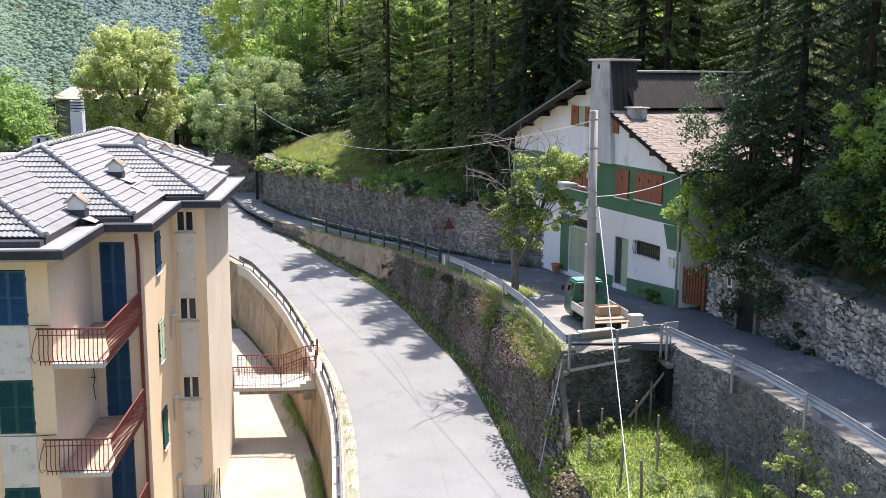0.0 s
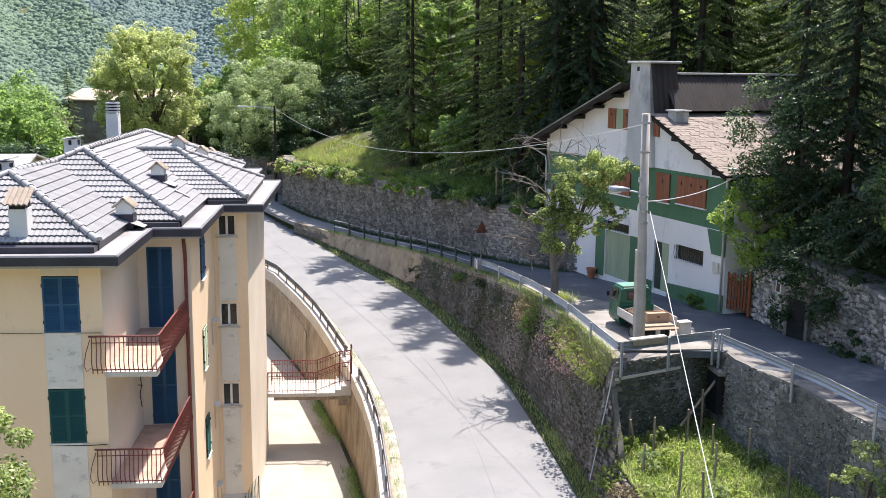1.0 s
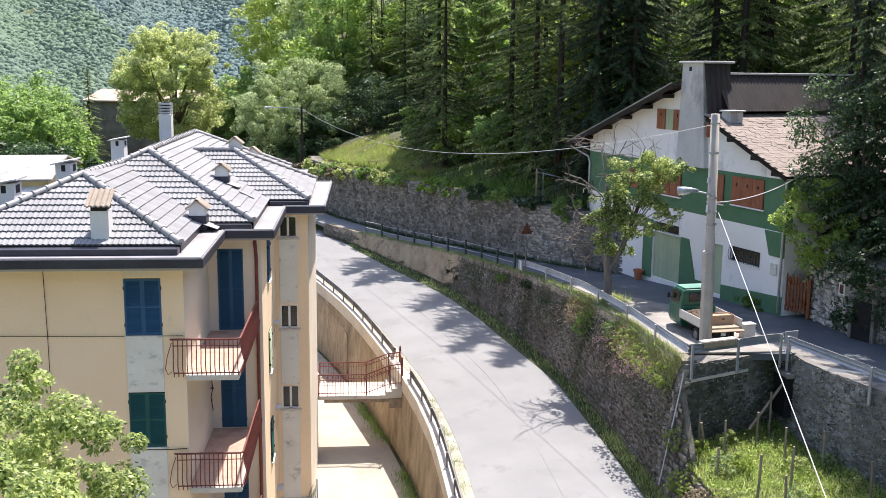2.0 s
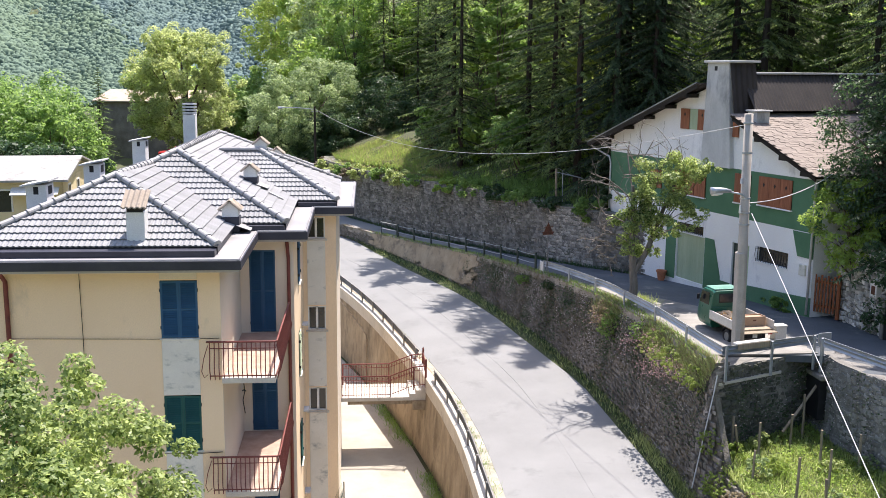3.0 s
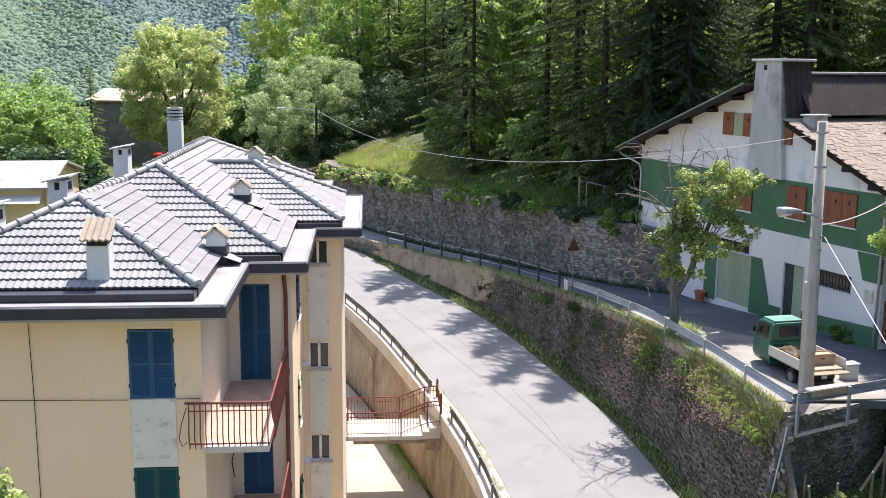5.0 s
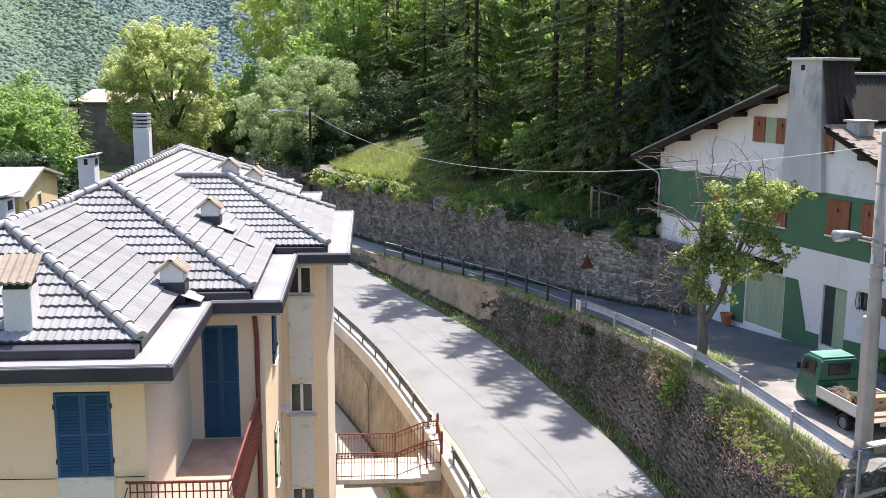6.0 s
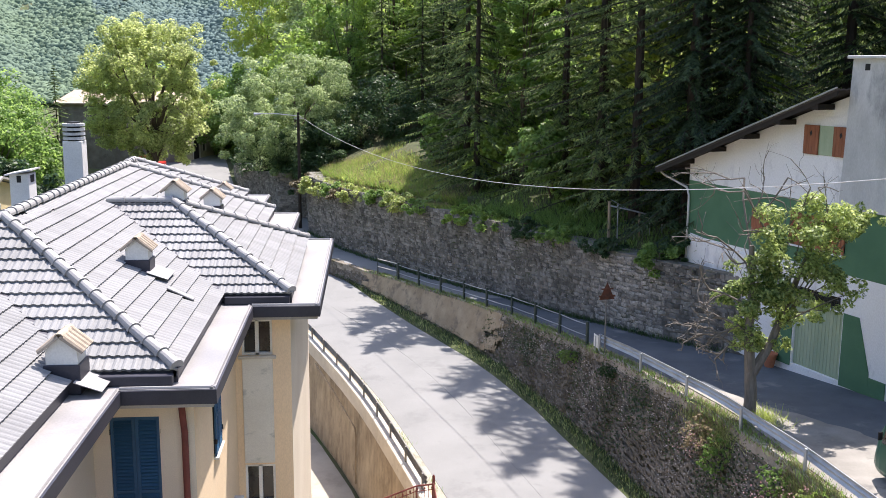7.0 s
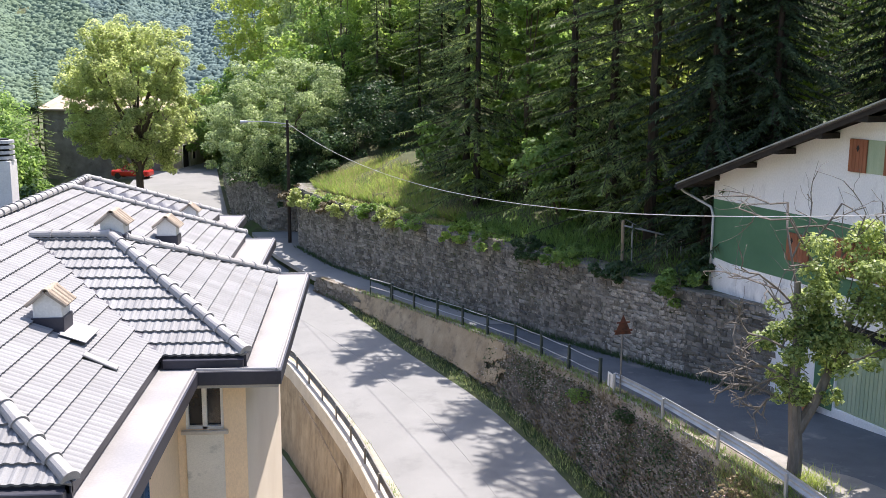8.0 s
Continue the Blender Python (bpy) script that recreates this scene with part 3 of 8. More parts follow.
# grass verge between the lower road and the wall
def verge(left, right, z0, z1, y0, y1):
    g = Geo()
    ys = np.arange(y0, y1, 0.5)
    vs, fs = [], []
    for y in ys:
        a, b = float(ip(y, left)) - 0.02, float(ip(y, right)) + 0.3
        for k in range(5):
            w = k / 4
            vs.append((a + (b - a) * w, y, float(z0(y)) - 0.03 + (float(z1(y)) - float(z0(y))) * w ** 0.8 + 0.05 * noise.noise(Vector((a + k, y, 2)))))
    fs = [(5 * j + k, 5 * j + k + 1, 5 * j + k + 6, 5 * j + k + 5) for j in range(len(ys) - 1) for k in range(4)]
    return g.add(vs, fs)


VERGE_RISE = lambda y: np.interp(y, [-14, 30, 45, 60, 72, 78], [0.15, 0.15, 0.18, 0.15, 0.1, 0.03])
tagged(part("verge", verge(RIGHT_EDGE, WALL_FOOT, lambda y: ip(y, LOW_Z), lambda y: ip(y, LOW_Z) + VERGE_RISE(y), -13, 78), M_GRASSY, smooth=True), "grassy verge along the foot of the wall", "verge", kind="structure")

tagged(strip("gutter_strip", M_GRAVEL, lambda y: ip(y, LEFT_EDGE) + 0.2, lambda y: ip(y, LEFT_EDGE) + 0.76, lambda y: ip(y, LOW_Z) - 0.012, -14, 67, across=3),
       "gravelly weedy strip between kerb and road", "verge", kind="structure")
# paving seam along the road
_sv, _sf = [], []
_sy = np.arange(24, 78, 0.4)
for y in _sy:
    a, b = float(ip(y, LEFT_EDGE)) + 0.75, float(ip(y, RIGHT_EDGE))
    x = a + (b - a) * 0.52 + 0.03 * noise.noise(Vector((y * 0.25, 0, 0)))
    z = float(ip(y, LOW_Z)) + 0.056
    _sv += [(x - 0.009, y, z), (x + 0.009, y, z), (x + 0.009, y, z - 0.02), (x - 0.009, y, z - 0.02)]
for j in range(len(_sy) - 1):
    if noise.noise(Vector((j * 0.15, 3, 0))) > -0.3:
        _sf += [(4 * j + k, 4 * j + (k + 1) % 4, 4 * j + 4 + (k + 1) % 4, 4 * j + 4 + k) for k in range(4)]
tagged(part("road_seam", Geo().add(_sv, _sf), M_SEAM), "dark paving seam along the road", "road", kind="structure")

# paving with sunlight in its colour, along the lane's outer edge and parking platform
_dv, _df = [], []
_dy = np.arange(33.6, 47.5, 0.25)
for y in _dy:
    a = float(ip(y, WALL_TOP)) + float(np.interp(y, [33.6, 39, 42, 47.5], [0.2, 0.25, 0.45, 0.6]))
    b = float(np.interp(y, [33.6, 39.5, 41.5, 43.5, 47.5], [11.3, 11.0, 9.6, 8.4, 6.6])) + 0.35 * noise.noise(Vector((y * 0.9, 4, 0))) + 0.12 * noise.noise(Vector((y * 4, 7, 0)))
    for k in range(9):
        _dv.append((a + (b - a) * k / 8, y, float(ip(y, UP_Z)) + 0.058))
_df = [(9 * j + k, 9 * j + k + 1, 9 * j + k + 10, 9 * j + k + 9) for j in range(len(_dy) - 1) for k in range(8)]
_dp = tagged(part("parking_pavement", Geo().add(_dv, _df), M_SUNPAVE), "pale concrete along the lane edge, sunlight in its colour", "pavement", kind="structure")
_ds = _dp.modifiers.new("depth", "SOLIDIFY")
_ds.thickness, _ds.offset = 0.05, -1

# ---- stone walls ----
RNG = np.random.default_rng(7)


def stone_data(seed, mat, name="stone"):
    """One rough stone block of unit size, proud of its bed."""
    r = random.Random(seed)
    vs = []
    for y, k in ((0.0, 0.5), (-0.75, 0.47), (-1.0, 0.36)):
        for x, z in ((-1, -1), (1, -1), (1, 1), (-1, 1)):
            vs.append((x * k + r.uniform(-0.07, 0.07), y + (r.uniform(-0.2, 0.2) if y else 0), z * k + r.uniform(-0.09, 0.09)))
    fs = [(i, (i + 1) % 4, 4 + (i + 1) % 4, 4 + i) for i in range(4)] + [(4 + i, 4 + (i + 1) % 4, 8 + (i + 1) % 4, 8 + i) for i in range(4)] + [(8, 9, 10, 11)]
    return Geo().add(vs, fs).data(name, mat)


def stones_on(parent, foot, top, z0, z1, mat, size, seed, near=None, limit=300, skip=None, proud=0.05, gap=0.03, name="stone", wild=0.0):
    """Coursed stones over a leaning face: foot and top give (x, y) by s in 0..length."""
    r = random.Random(seed)
    length = foot[1]
    kinds = [stone_data(seed * 10 + k, mat, name) for k in range(5)]
    rest = Geo()
    made = []
    zc = 0.0
    hmax = max(z1(s * length / 20) - z0(s * length / 20) for s in range(21))
    while zc < hmax - 0.05:
        h = r.uniform(0.7, 1.3) * size[1]
        s = r.uniform(-size[0], 0)
        while s < length:
            w = r.choice((0.5, 0.7, 0.9, 1.1, 1.6)) * r.uniform(0.85, 1.15) * size[0]
            sm = s + w / 2
            if 0 < sm < length:
                a0, a1 = z0(sm), z1(sm)
                z = a0 + zc + h / 2 + wild * r.uniform(-0.5, 0.5) * size[1]
                if z + h * 0.3 < a1 and not (skip and skip(sm, z)):
                    t = (z - a0) / max(a1 - a0, 0.1)
                    f, g = foot[0](sm), top[0](sm)
                    f2, g2 = foot[0](sm + 0.3), top[0](sm + 0.3)
                    p = Vector((f[0] + (g[0] - f[0]) * t, f[1] + (g[1] - f[1]) * t, z))
                    q = Vector((f2[0] + (g2[0] - f2[0]) * t, f2[1] + (g2[1] - f2[1]) * t, z))
                    d = q - p
                    ang = math.degrees(math.atan2(d.y, d.x))
                    m = pose(*p, r.uniform(-4, 4), r.uniform(-4, 4) * (1 + 5 * wild), ang) @ Matrix.Diagonal((w - gap, proud * r.uniform(0.6, 1.7), h - gap, 1))
                    made.append((m, r.randrange(5), p))
            s += w
        zc += h
    if near is not None:
        made.sort(key=lambda e: (e[2] - Vector(near)).length)
    for i, (m, k, p) in enumerate(made):
        if i < limit:
            part(name, kinds[k], None, parent, m=m)
        else:
            me = kinds[k]
            rest.add([m @ v.co for v in me.vertices], [tuple(f.vertices) for f in me.polygons])
    if rest.v:
        part(name + "work", rest, mat, parent, kind="stuff")


def curve_of(table, y0, y1, off=0.0):
    """(function of s to (x, y), length) along x(y), the face looking to the west when s runs to falling y."""
    ys = np.linspace(y1, y0, 200)
    xs = ip(ys, table) + off
    acc = np.concatenate([[0], np.cumsum(np.hypot(np.diff(xs), np.diff(ys)))])
    return (lambda s: (float(np.interp(s, acc, xs)), float(np.interp(s, acc, ys))), float(acc[-1]))


def line_of(pts):
    acc = np.concatenate([[0], np.cumsum([math.dist(a, b) for a, b in zip(pts, pts[1:])])])
    xs, ys = [p[0] for p in pts], [p[1] for p in pts]
    return (lambda s: (float(np.interp(s, acc, xs)), float(np.interp(s, acc, ys))), float(acc[-1]))


def wall_body(name, foot, top, z0, z1, mat, thick, label, bottom=0.8, step=0.5, rough=0.06):
    """The bedded body of a wall: face, top and back, with an uneven face and top."""
    n = max(2, int(foot[1] / step))
    levels = 7
    g = Geo()
    vs, fs = [], []
    for i in range(n + 1):
        s = foot[1] * i / n
        f, t = foot[0](s), top[0](min(s, top[1]) if top[1] else s)
        f2 = foot[0](s + 0.2 if s + 0.2 < foot[1] else s)
        f1 = foot[0](s if s + 0.2 < foot[1] else s - 0.2)
        d = Vector((f2[0] - f1[0], f2[1] - f1[1], 0)).normalized()
        out = Vector((d.y, -d.x, 0))
        a, b = z0(s) - bottom, z1(s) + rough * noise.noise(Vector((s * 0.8, 5, 0)))
        for k in range(levels):
            w = k / (levels - 1)
            p = Vector((f[0] + (t[0] - f[0]) * w, f[1] + (t[1] - f[1]) * w, a + (b - a) * w))
            vs.append(p + out * rough * noise.noise(Vector((s * 0.7, p.z * 0.9, 1))))
        vs.append(Vector((t[0], t[1], b)) - out * thick)
        vs.append(Vector((t[0], t[1], a)) - out * thick)
    m = levels + 2
    for i in range(n):
        for k in range(m):
            fs.append((i * m + k, (i + 1) * m + k, (i + 1) * m + (k + 1) % m, i * m + (k + 1) % m))
    fs.append(tuple(range(m)))
    fs.append(tuple(range(n * m, n * m + m))[::-1])
    g.add(vs, fs)
    return tagged(part(name, g, mat), label, "wall", kind="structure")


# retaining wall between the two roads
RW_FOOT, RW_TOP = curve_of(WALL_FOOT, 32.62, 77.5), curve_of(WALL_TOP, 32.62, 77.5)


def same_s(c, ref):
    k = c[1] / ref[1]
    return (lambda s: c[0](s * k), ref[1])


RW_TOP = same_s(RW_TOP, RW_FOOT)
rw_z0 = lambda s: float(ip(RW_FOOT[0](s)[1], LOW_Z)) + 0.05
rw_z1 = lambda s: float(ip(RW_TOP[0](s)[1], UP_Z)) + 0.03
WALL_RET = wall_body("wall_retaining", RW_FOOT, RW_TOP, rw_z0, rw_z1, M_RMORTAR, 0.5, "mossy rubble-stone retaining wall between two roads")
PLAST = (4.0, 20.0)
stones_on(WALL_RET, RW_FOOT, RW_TOP, rw_z0, rw_z1, M_RUBBLE, (0.20, 0.12), 3, near=(5, 44, 4), proud=0.022, gap=0.012, wild=1.0,
          skip=lambda s, z: (PLAST[0] < s < PLAST[1] and z > rw_z0(s) + 0.7 and noise.noise(Vector((s * 0.4, z * 0.6, 0))) > -0.95))
# smooth plaster patch on its upper stretch
_vs, _fs = [], []
PN, PM = 320, 28
_pr = random.Random(12)
for i in range(PN + 1):
    for k in range(PM + 1):
        s = PLAST[0] + (i + _pr.uniform(-0.4, 0.4)) * (PLAST[1] - PLAST[0]) / PN
        f, t = RW_FOOT[0](s), RW_TOP[0](s)
        w = 0.12 + 0.885 * min(PM, k + (_pr.uniform(-0.4, 0.4) if k < PM else 0)) / PM
        q = 0.05 + 0.02 * noise.noise(Vector((s, w * 3, 1)))
        _vs.append((f[0] + (t[0] - f[0]) * w - q, f[1] + (t[1] - f[1]) * w - q * 0.4, rw_z0(s) + (rw_z1(s) - rw_z0(s)) * w + (0.02 if k == PM else 0)))
for i in range(PN):
    for k in range(PM):
        keep = noise.noise(Vector((i * 0.035, k * 0.14, 4))) + 0.4 * noise.noise(Vector((i * 0.125, k * 0.4, 8))) + 0.2 * noise.noise(Vector((i * 0.4, k * 1.1, 3)))
        edge = min(i, PN - i) / 44.0
        if keep > 0.45 - min(edge, 1.0) * 0.95 - 0.35 * k / PM:
            _fs.append((i * (PM + 1) + k, (i + 1) * (PM + 1) + k, (i + 1) * (PM + 1) + k + 1, i * (PM + 1) + k + 1))
_pl = part("plaster_coat", Geo().add(_vs, _fs), M_PLASTER, WALL_RET, "stained flaking tan plaster")
_sol = _pl.modifiers.new("coat", "SOLIDIFY")
_sol.thickness = 0.03

# roadside wall under the garden
GW_FOOT, GW_TOP = curve_of(WALL_FOOT, -13, 32.64), curve_of(WALL_FOOT, -13, 32.64, 0.6)
GW_TOP = same_s(GW_TOP, GW_FOOT)
gw_z0 = lambda s: float(ip(GW_FOOT[0](s)[1], LOW_Z))
gw_z1 = lambda s: 3.2 + 2.9 * max(0.0, 1 - s / 1.9) ** 1.3
WALL_GARDEN = wall_body("wall_garden", GW_FOOT, GW_TOP, gw_z0, gw_z1, M_RMORTAR, 0.2, "low overgrown rubble wall below the garden")
stones_on(WALL_GARDEN, (GW_FOOT[0], 14.0), (GW_TOP[0], 14.0), gw_z0, gw_z1, M_RUBBLE, (0.34, 0.2), 5, near=(6.8, 30, 3), limit=120)

# stones turning the corner from the road to the platform's front
_cf, _ct = line_of([(6.46, 32.2), (7.3, 32.3)]), line_of([(7.14, 32.26), (7.32, 32.3)])
stones_on(WALL_RET, _cf, same_s(_ct, _cf), lambda s: 2.6, lambda s: 6.3, M_RUBBLE, (0.22, 0.13), 6, limit=90, proud=0.03, gap=0.012, wild=0.9)

# front of the platform under the lamp pole, and the wall of the lane beside the garden
PF = line_of([(7.95, 32.65), (11.55, 34.3)])
PC = line_of([(7.36, 32.39), (7.98, 32.665)])
PS = line_of([(7.3, 32.36), (11.55, 34.3)])
WALL_PLAT = wall_body("wall_platform", PF, PF, lambda s: 3.2, lambda s: 6.28, M_MORTAR, 1.2, "stained stone-and-concrete wall under the parking platform", bottom=0.4)
wall_body("wall_platform", PC, PC, lambda s: 3.0, lambda s: 6.28, M_MORTAR, 0.3, "stained stone corner of the parking platform", bottom=0.6)
stones_on(WALL_PLAT, PS, PS, lambda s: 3.2, lambda s: 6.26, M_MOSSY, (0.22, 0.13), 8, limit=260, proud=0.03, gap=0.012, wild=0.8)
part("coping", Geo().slab([(7.2, 32.2, 5.72), (9.9, 33.45, 5.72), (9.9, 33.62, 5.72), (7.2, 32.4, 5.72)], (0, 0, 0.09)), M_SLAB, WALL_PLAT, "pale concrete ledge")
GE = line_of([(11.4, 34.3), (11.45, 32.2), (12.35, 27.9), (12.7, 23.8), (12.75, 21.3), (13.0, 5.0), (13.2, -13)])
ge_z1 = lambda s: float(ip(GE[0](s)[1], UP_Z)) + 0.02
WALL_LANE = wall_body("wall_lane", GE, GE, lambda s: 3.2, ge_z1, M_LANEMORTAR, 0.8, "grey fieldstone wall carrying the lane above the garden", bottom=0.4)
stones_on(WALL_LANE, (GE[0], 20.0), (GE[0], 20.0), lambda s: 3.2, ge_z1, M_LANESTONE, (0.24, 0.15), 9, near=(12, 28, 5), limit=300, proud=0.025, gap=0.012, wild=0.9,
          skip=lambda s, z: s < 1.3 and 4.0 < z < 5.6)

# back wall of the lane, below the wood
BW = line_of([(x, y) for y, x in BACK_WALL[::-1]][1:] + [(11.0, 48.9)])
bw_z0 = lambda s: float(ip(BW[0](s)[1], UP_Z))
bw_z1 = lambda s: float(np.interp(BW[0](s)[1], [48, 52, 56, 62, 70, 76, 82, 88, 92, 101], [8.75, 8.6, 8.45, 8.35, 8.3, 8.25, 8.3, 8.6, 8.2, 7.3]))
WALL_BACK = wall_body("wall_back", BW, BW, bw_z0, bw_z1, M_MORTAR, 1.3, "long coursed fieldstone wall holding the wooded bank")
stones_on(WALL_BACK, BW, BW, bw_z0, bw_z1, M_STONE, (0.29, 0.165), 11, near=(7, 56, 6.5), limit=300, proud=0.045, gap=0.022, wild=0.4)

# wall with the small cellar opening beside the gate
CW = line_of([(14.6, 39.0), (14.75, 36.5), (15.55, 33.5), (16.0, 31.0), (16.35, 28.0), (17.2, 20.0), (19.0, -13)])
cw_z0 = lambda s: float(ip(CW[0](s)[1], UP_Z))
cw_z1 = lambda s: float(np.interp(s, [0, 2.5, 5, 9, 14, 30, 60], [9.4, 9.5, 9.1, 8.8, 8.6, 8.8, 9.0]))
WALL_CAVE = wall_body("wall_terrace", CW, CW, cw_z0, cw_z1, M_MORTAR, 1.3, "dry-stone terrace wall with a small dark cellar opening")
stones_on(WALL_CAVE, (CW[0], 22.0), (CW[0], 22.0), cw_z0, cw_z1, M_STONE, (0.23, 0.15), 13, near=(15.5, 33, 7.5), limit=300, proud=0.06, gap=0.02, wild=0.9)

# concrete wall between road and yard
LW = line_of([(float(ip(y, LEFT_EDGE)), y) for y in (-13, 20, 31, 35.6, 38, 41, 44.4, 48, 50.5, 53, 55, 58.2, 61, 64.3, 70)])
lw_z1 = lambda s: float(ip(LW[0](s)[1], LOW_Z)) + 0.12
WALL_YARD = wall_body("wall_yard", (lambda s: (LW[0](s)[0] - 0.35, LW[0](s)[1]), LW[1]), (lambda s: (LW[0](s)[0] - 0.12, LW[0](s)[1]), LW[1]), lambda s: -1.2, lw_z1, M_CONC, -0.45, "stained concrete retaining wall along the road above the yard", bottom=0.3, rough=0.03)

# ---- apartment building ----
APT = thing("apartment_building", "four-storey ochre apartment building with grey tiled hip roof", "building")
YB, EAVE = -1.3, 11.0
STOREYS = (8.91, 5.75, 2.55, -0.6)
SHUT_X = (-9.96, -8.99)


def apt_wall(name, mat, o, u, n, width, holes=(), z0=YB, z1=EAVE, label=""):
    return part("wall", wall_panel(Geo(), o, u, n, width, z0, z1, holes), mat, APT, label)


# south front, with its shuttered windows one above the other
apt_wall("south", M_RENDER, (-14.3, 27.5), (1, 0), (0, -1), 5.9, [(SHUT_X[0] + 14.3, SHUT_X[1] + 14.3, z, z + 1.57) for z in STOREYS], label="ochre rendered wall")
apt_wall("east", M_CREAM, (-8.397, 27.503), (0, 1), (1, 0), 4.5, label="cream rendered wall")
DOOR_Z = (7.84, 4.6, 1.35, -1.2)
apt_wall("south", M_CREAM, (-8.4, 32.0), (1, 0), (0, -1), 1.648, [(0.28, 1.08, z, z + 2.62 if z > -1 else z + 2.2) for z in DOOR_Z], label="cream rendered wall")
apt_wall("east", M_RENDER, (-6.75, 32.002), (0, 1), (1, 0), 5.25, [(1.9, 2.7, z + 0.05, z + 1.5) for z in STOREYS[:3]] + [(4.05, 4.45, z + 0.3, z + 1.2) for z in STOREYS[1:]], label="ochre rendered wall")
TW = ((9.92, 10.72), (6.5, 7.4), (3.37, 4.28))
apt_wall("south", M_RENDER, (-6.748, 37.25), (1, 0), (0, -1), 1.206, [(0.15, 0.81, a, b) for a, b in TW], label="ochre stair-tower wall")
apt_wall("east", M_CREAM, (-5.54, 37.252), (0, 1), (1, 0), 7.0, label="cream stair-tower wall")
apt_wall("north", M_CREAM, (-5.542, 44.25), (-1, 0), (0, 1), 1.2)
apt_wall("east", M_RENDER, (-6.75, 44.25), (0, 1), (1, 0), 5.25)
apt_wall("north", M_CREAM, (-6.753, 49.5), (-1, 0), (0, 1), 1.65)
apt_wall("east", M_CREAM, (-8.4, 49.503), (0, 1), (1, 0), 4.5)
apt_wall("north", M_RENDER, (-8.403, 54.0), (-1, 0), (0, 1), 5.9)
apt_wall("west", M_RENDER, (-14.303, 53.99), (0, -1), (-1, 0), 26.48)
# dark interior floors close the storeys behind the openings
part("storey_floor", Geo().box(-14.0, -8.8, 27.9, 53.7, 7.4, 7.6).box(-14.0, -8.8, 27.9, 53.7, 4.2, 4.4).box(-14.0, -8.8, 27.9, 53.7, 1.0, 1.2), M_SLAB, APT)
# base course of the tower
part("plinth", Geo().box(-6.7, -5.56, 37.19, 37.245, -1.3, -0.2), M_GREYREND, APT, "grey render plinth")

# pale panels between the south windows and strips on the tower
for a, b in ((7.33, 8.885), (4.13, 5.73), (0.98, 2.53)):
    part("spandrel", Geo().box(SHUT_X[0], SHUT_X[1], 27.47, 27.498, a, b, c=0.006), M_PANEL, APT, "whitish mildew-stained panel")
part("spandrel", Geo().box(SHUT_X[0], SHUT_X[1], 27.47, 27.498, 10.52, 10.72, c=0.004), M_CREAM, APT)
for a, b in ((7.45, 9.86), (4.33, 6.44), (-0.2, 3.31)):
    part("spandrel", Geo().box(-6.6, -5.94, 37.21, 37.247, a, b, c=0.006), M_PANEL, APT, "pale panel on the stair tower")


def shutter_leaf(w, h, mat):
    """A louvred leaf: stiles, rails and slats; its own corner at the origin, facing -y."""
    g = Geo()
    st = 0.055
    g.box(0, st, -0.035, 0, 0, h, c=0.004).box(w - st, w, -0.035, 0, 0, h, c=0.004)
    for z in (0, h * 0.5 - st / 2, h - st):
        g.box(st, w - st, -0.035, 0, z, z + st, c=0.004)
    n = int((h - 2 * st) / 0.06)
    for k in range(n):
        z = st + (k + 0.5) * (h - 2 * st) / n
        if abs(z - h * 0.5) > st * 0.9:
            g.box(-0.5, 0.5, -0.0035, 0.0035, -0.03, 0.03, pose(w / 2, -0.017, z, -38, 0, 0) @ Matrix.Diagonal((w - 2 * st, 1, 1, 1)))
    return g.data("shutter_leaf", mat)


def shutters(x, y, z, w, h, mat, label, rz=0, sill=True):
    """A pair of closed shutters in an opening with its sill."""
    s = part("shutter", Geo().box(0, w, 0.03, 0.06, 0, h), M_TIMBER, APT, label, m=pose(x, y, z, 0, 0, rz))
    leaf = shutter_leaf(w / 2 - 0.004, h - 0.02, mat)
    part("leaf", leaf, None, s, m=pose(0.002, 0.0, 0.01, 0, 0, 1.5))
    part("leaf", leaf, None, s, m=pose(w / 2 + 0.002, 0.005, 0.01))
    for zz in (0.25, h - 0.3):
        for xx in (-0.015, w + 0.0):
            part("hinge", Geo().box(xx, xx + 0.02, -0.05, 0.02, zz, zz + 0.09, c=0.003), M_BLACK, s)
    if sill:
        part("sill", Geo().box(-0.04, w + 0.04, -0.07, 0.05, -0.045, -0.002, c=0.006), M_PANEL, s)
    return s


for z, mt, lb in zip(STOREYS, (M_SHUT_BLUE, M_SHUT_GREEN, M_SHUT_GREEN, M_SHUT_BLUE), ("closed blue louvred shutters", "closed dark green louvred shutters", "closed dark green louvred shutters", "closed blue louvred shutters")):
    shutters(SHUT_X[0], 27.52, z, 0.97, 1.56, mt, lb)
for z in DOOR_Z[:3]:
    shutters(-8.118, 32.05, z, 0.8, 2.62, M_SHUT_BLUE, "tall closed blue balcony shutters", sill=False)
for z, mt in zip(STOREYS[:3], (M_SHUT_BLUE, M_PALEGREEN, M_SHUT_GREEN)):
    shutters(-6.73, 33.91, z + 0.05, 0.78, 1.44, mt, "closed louvred side shutters", rz=90)


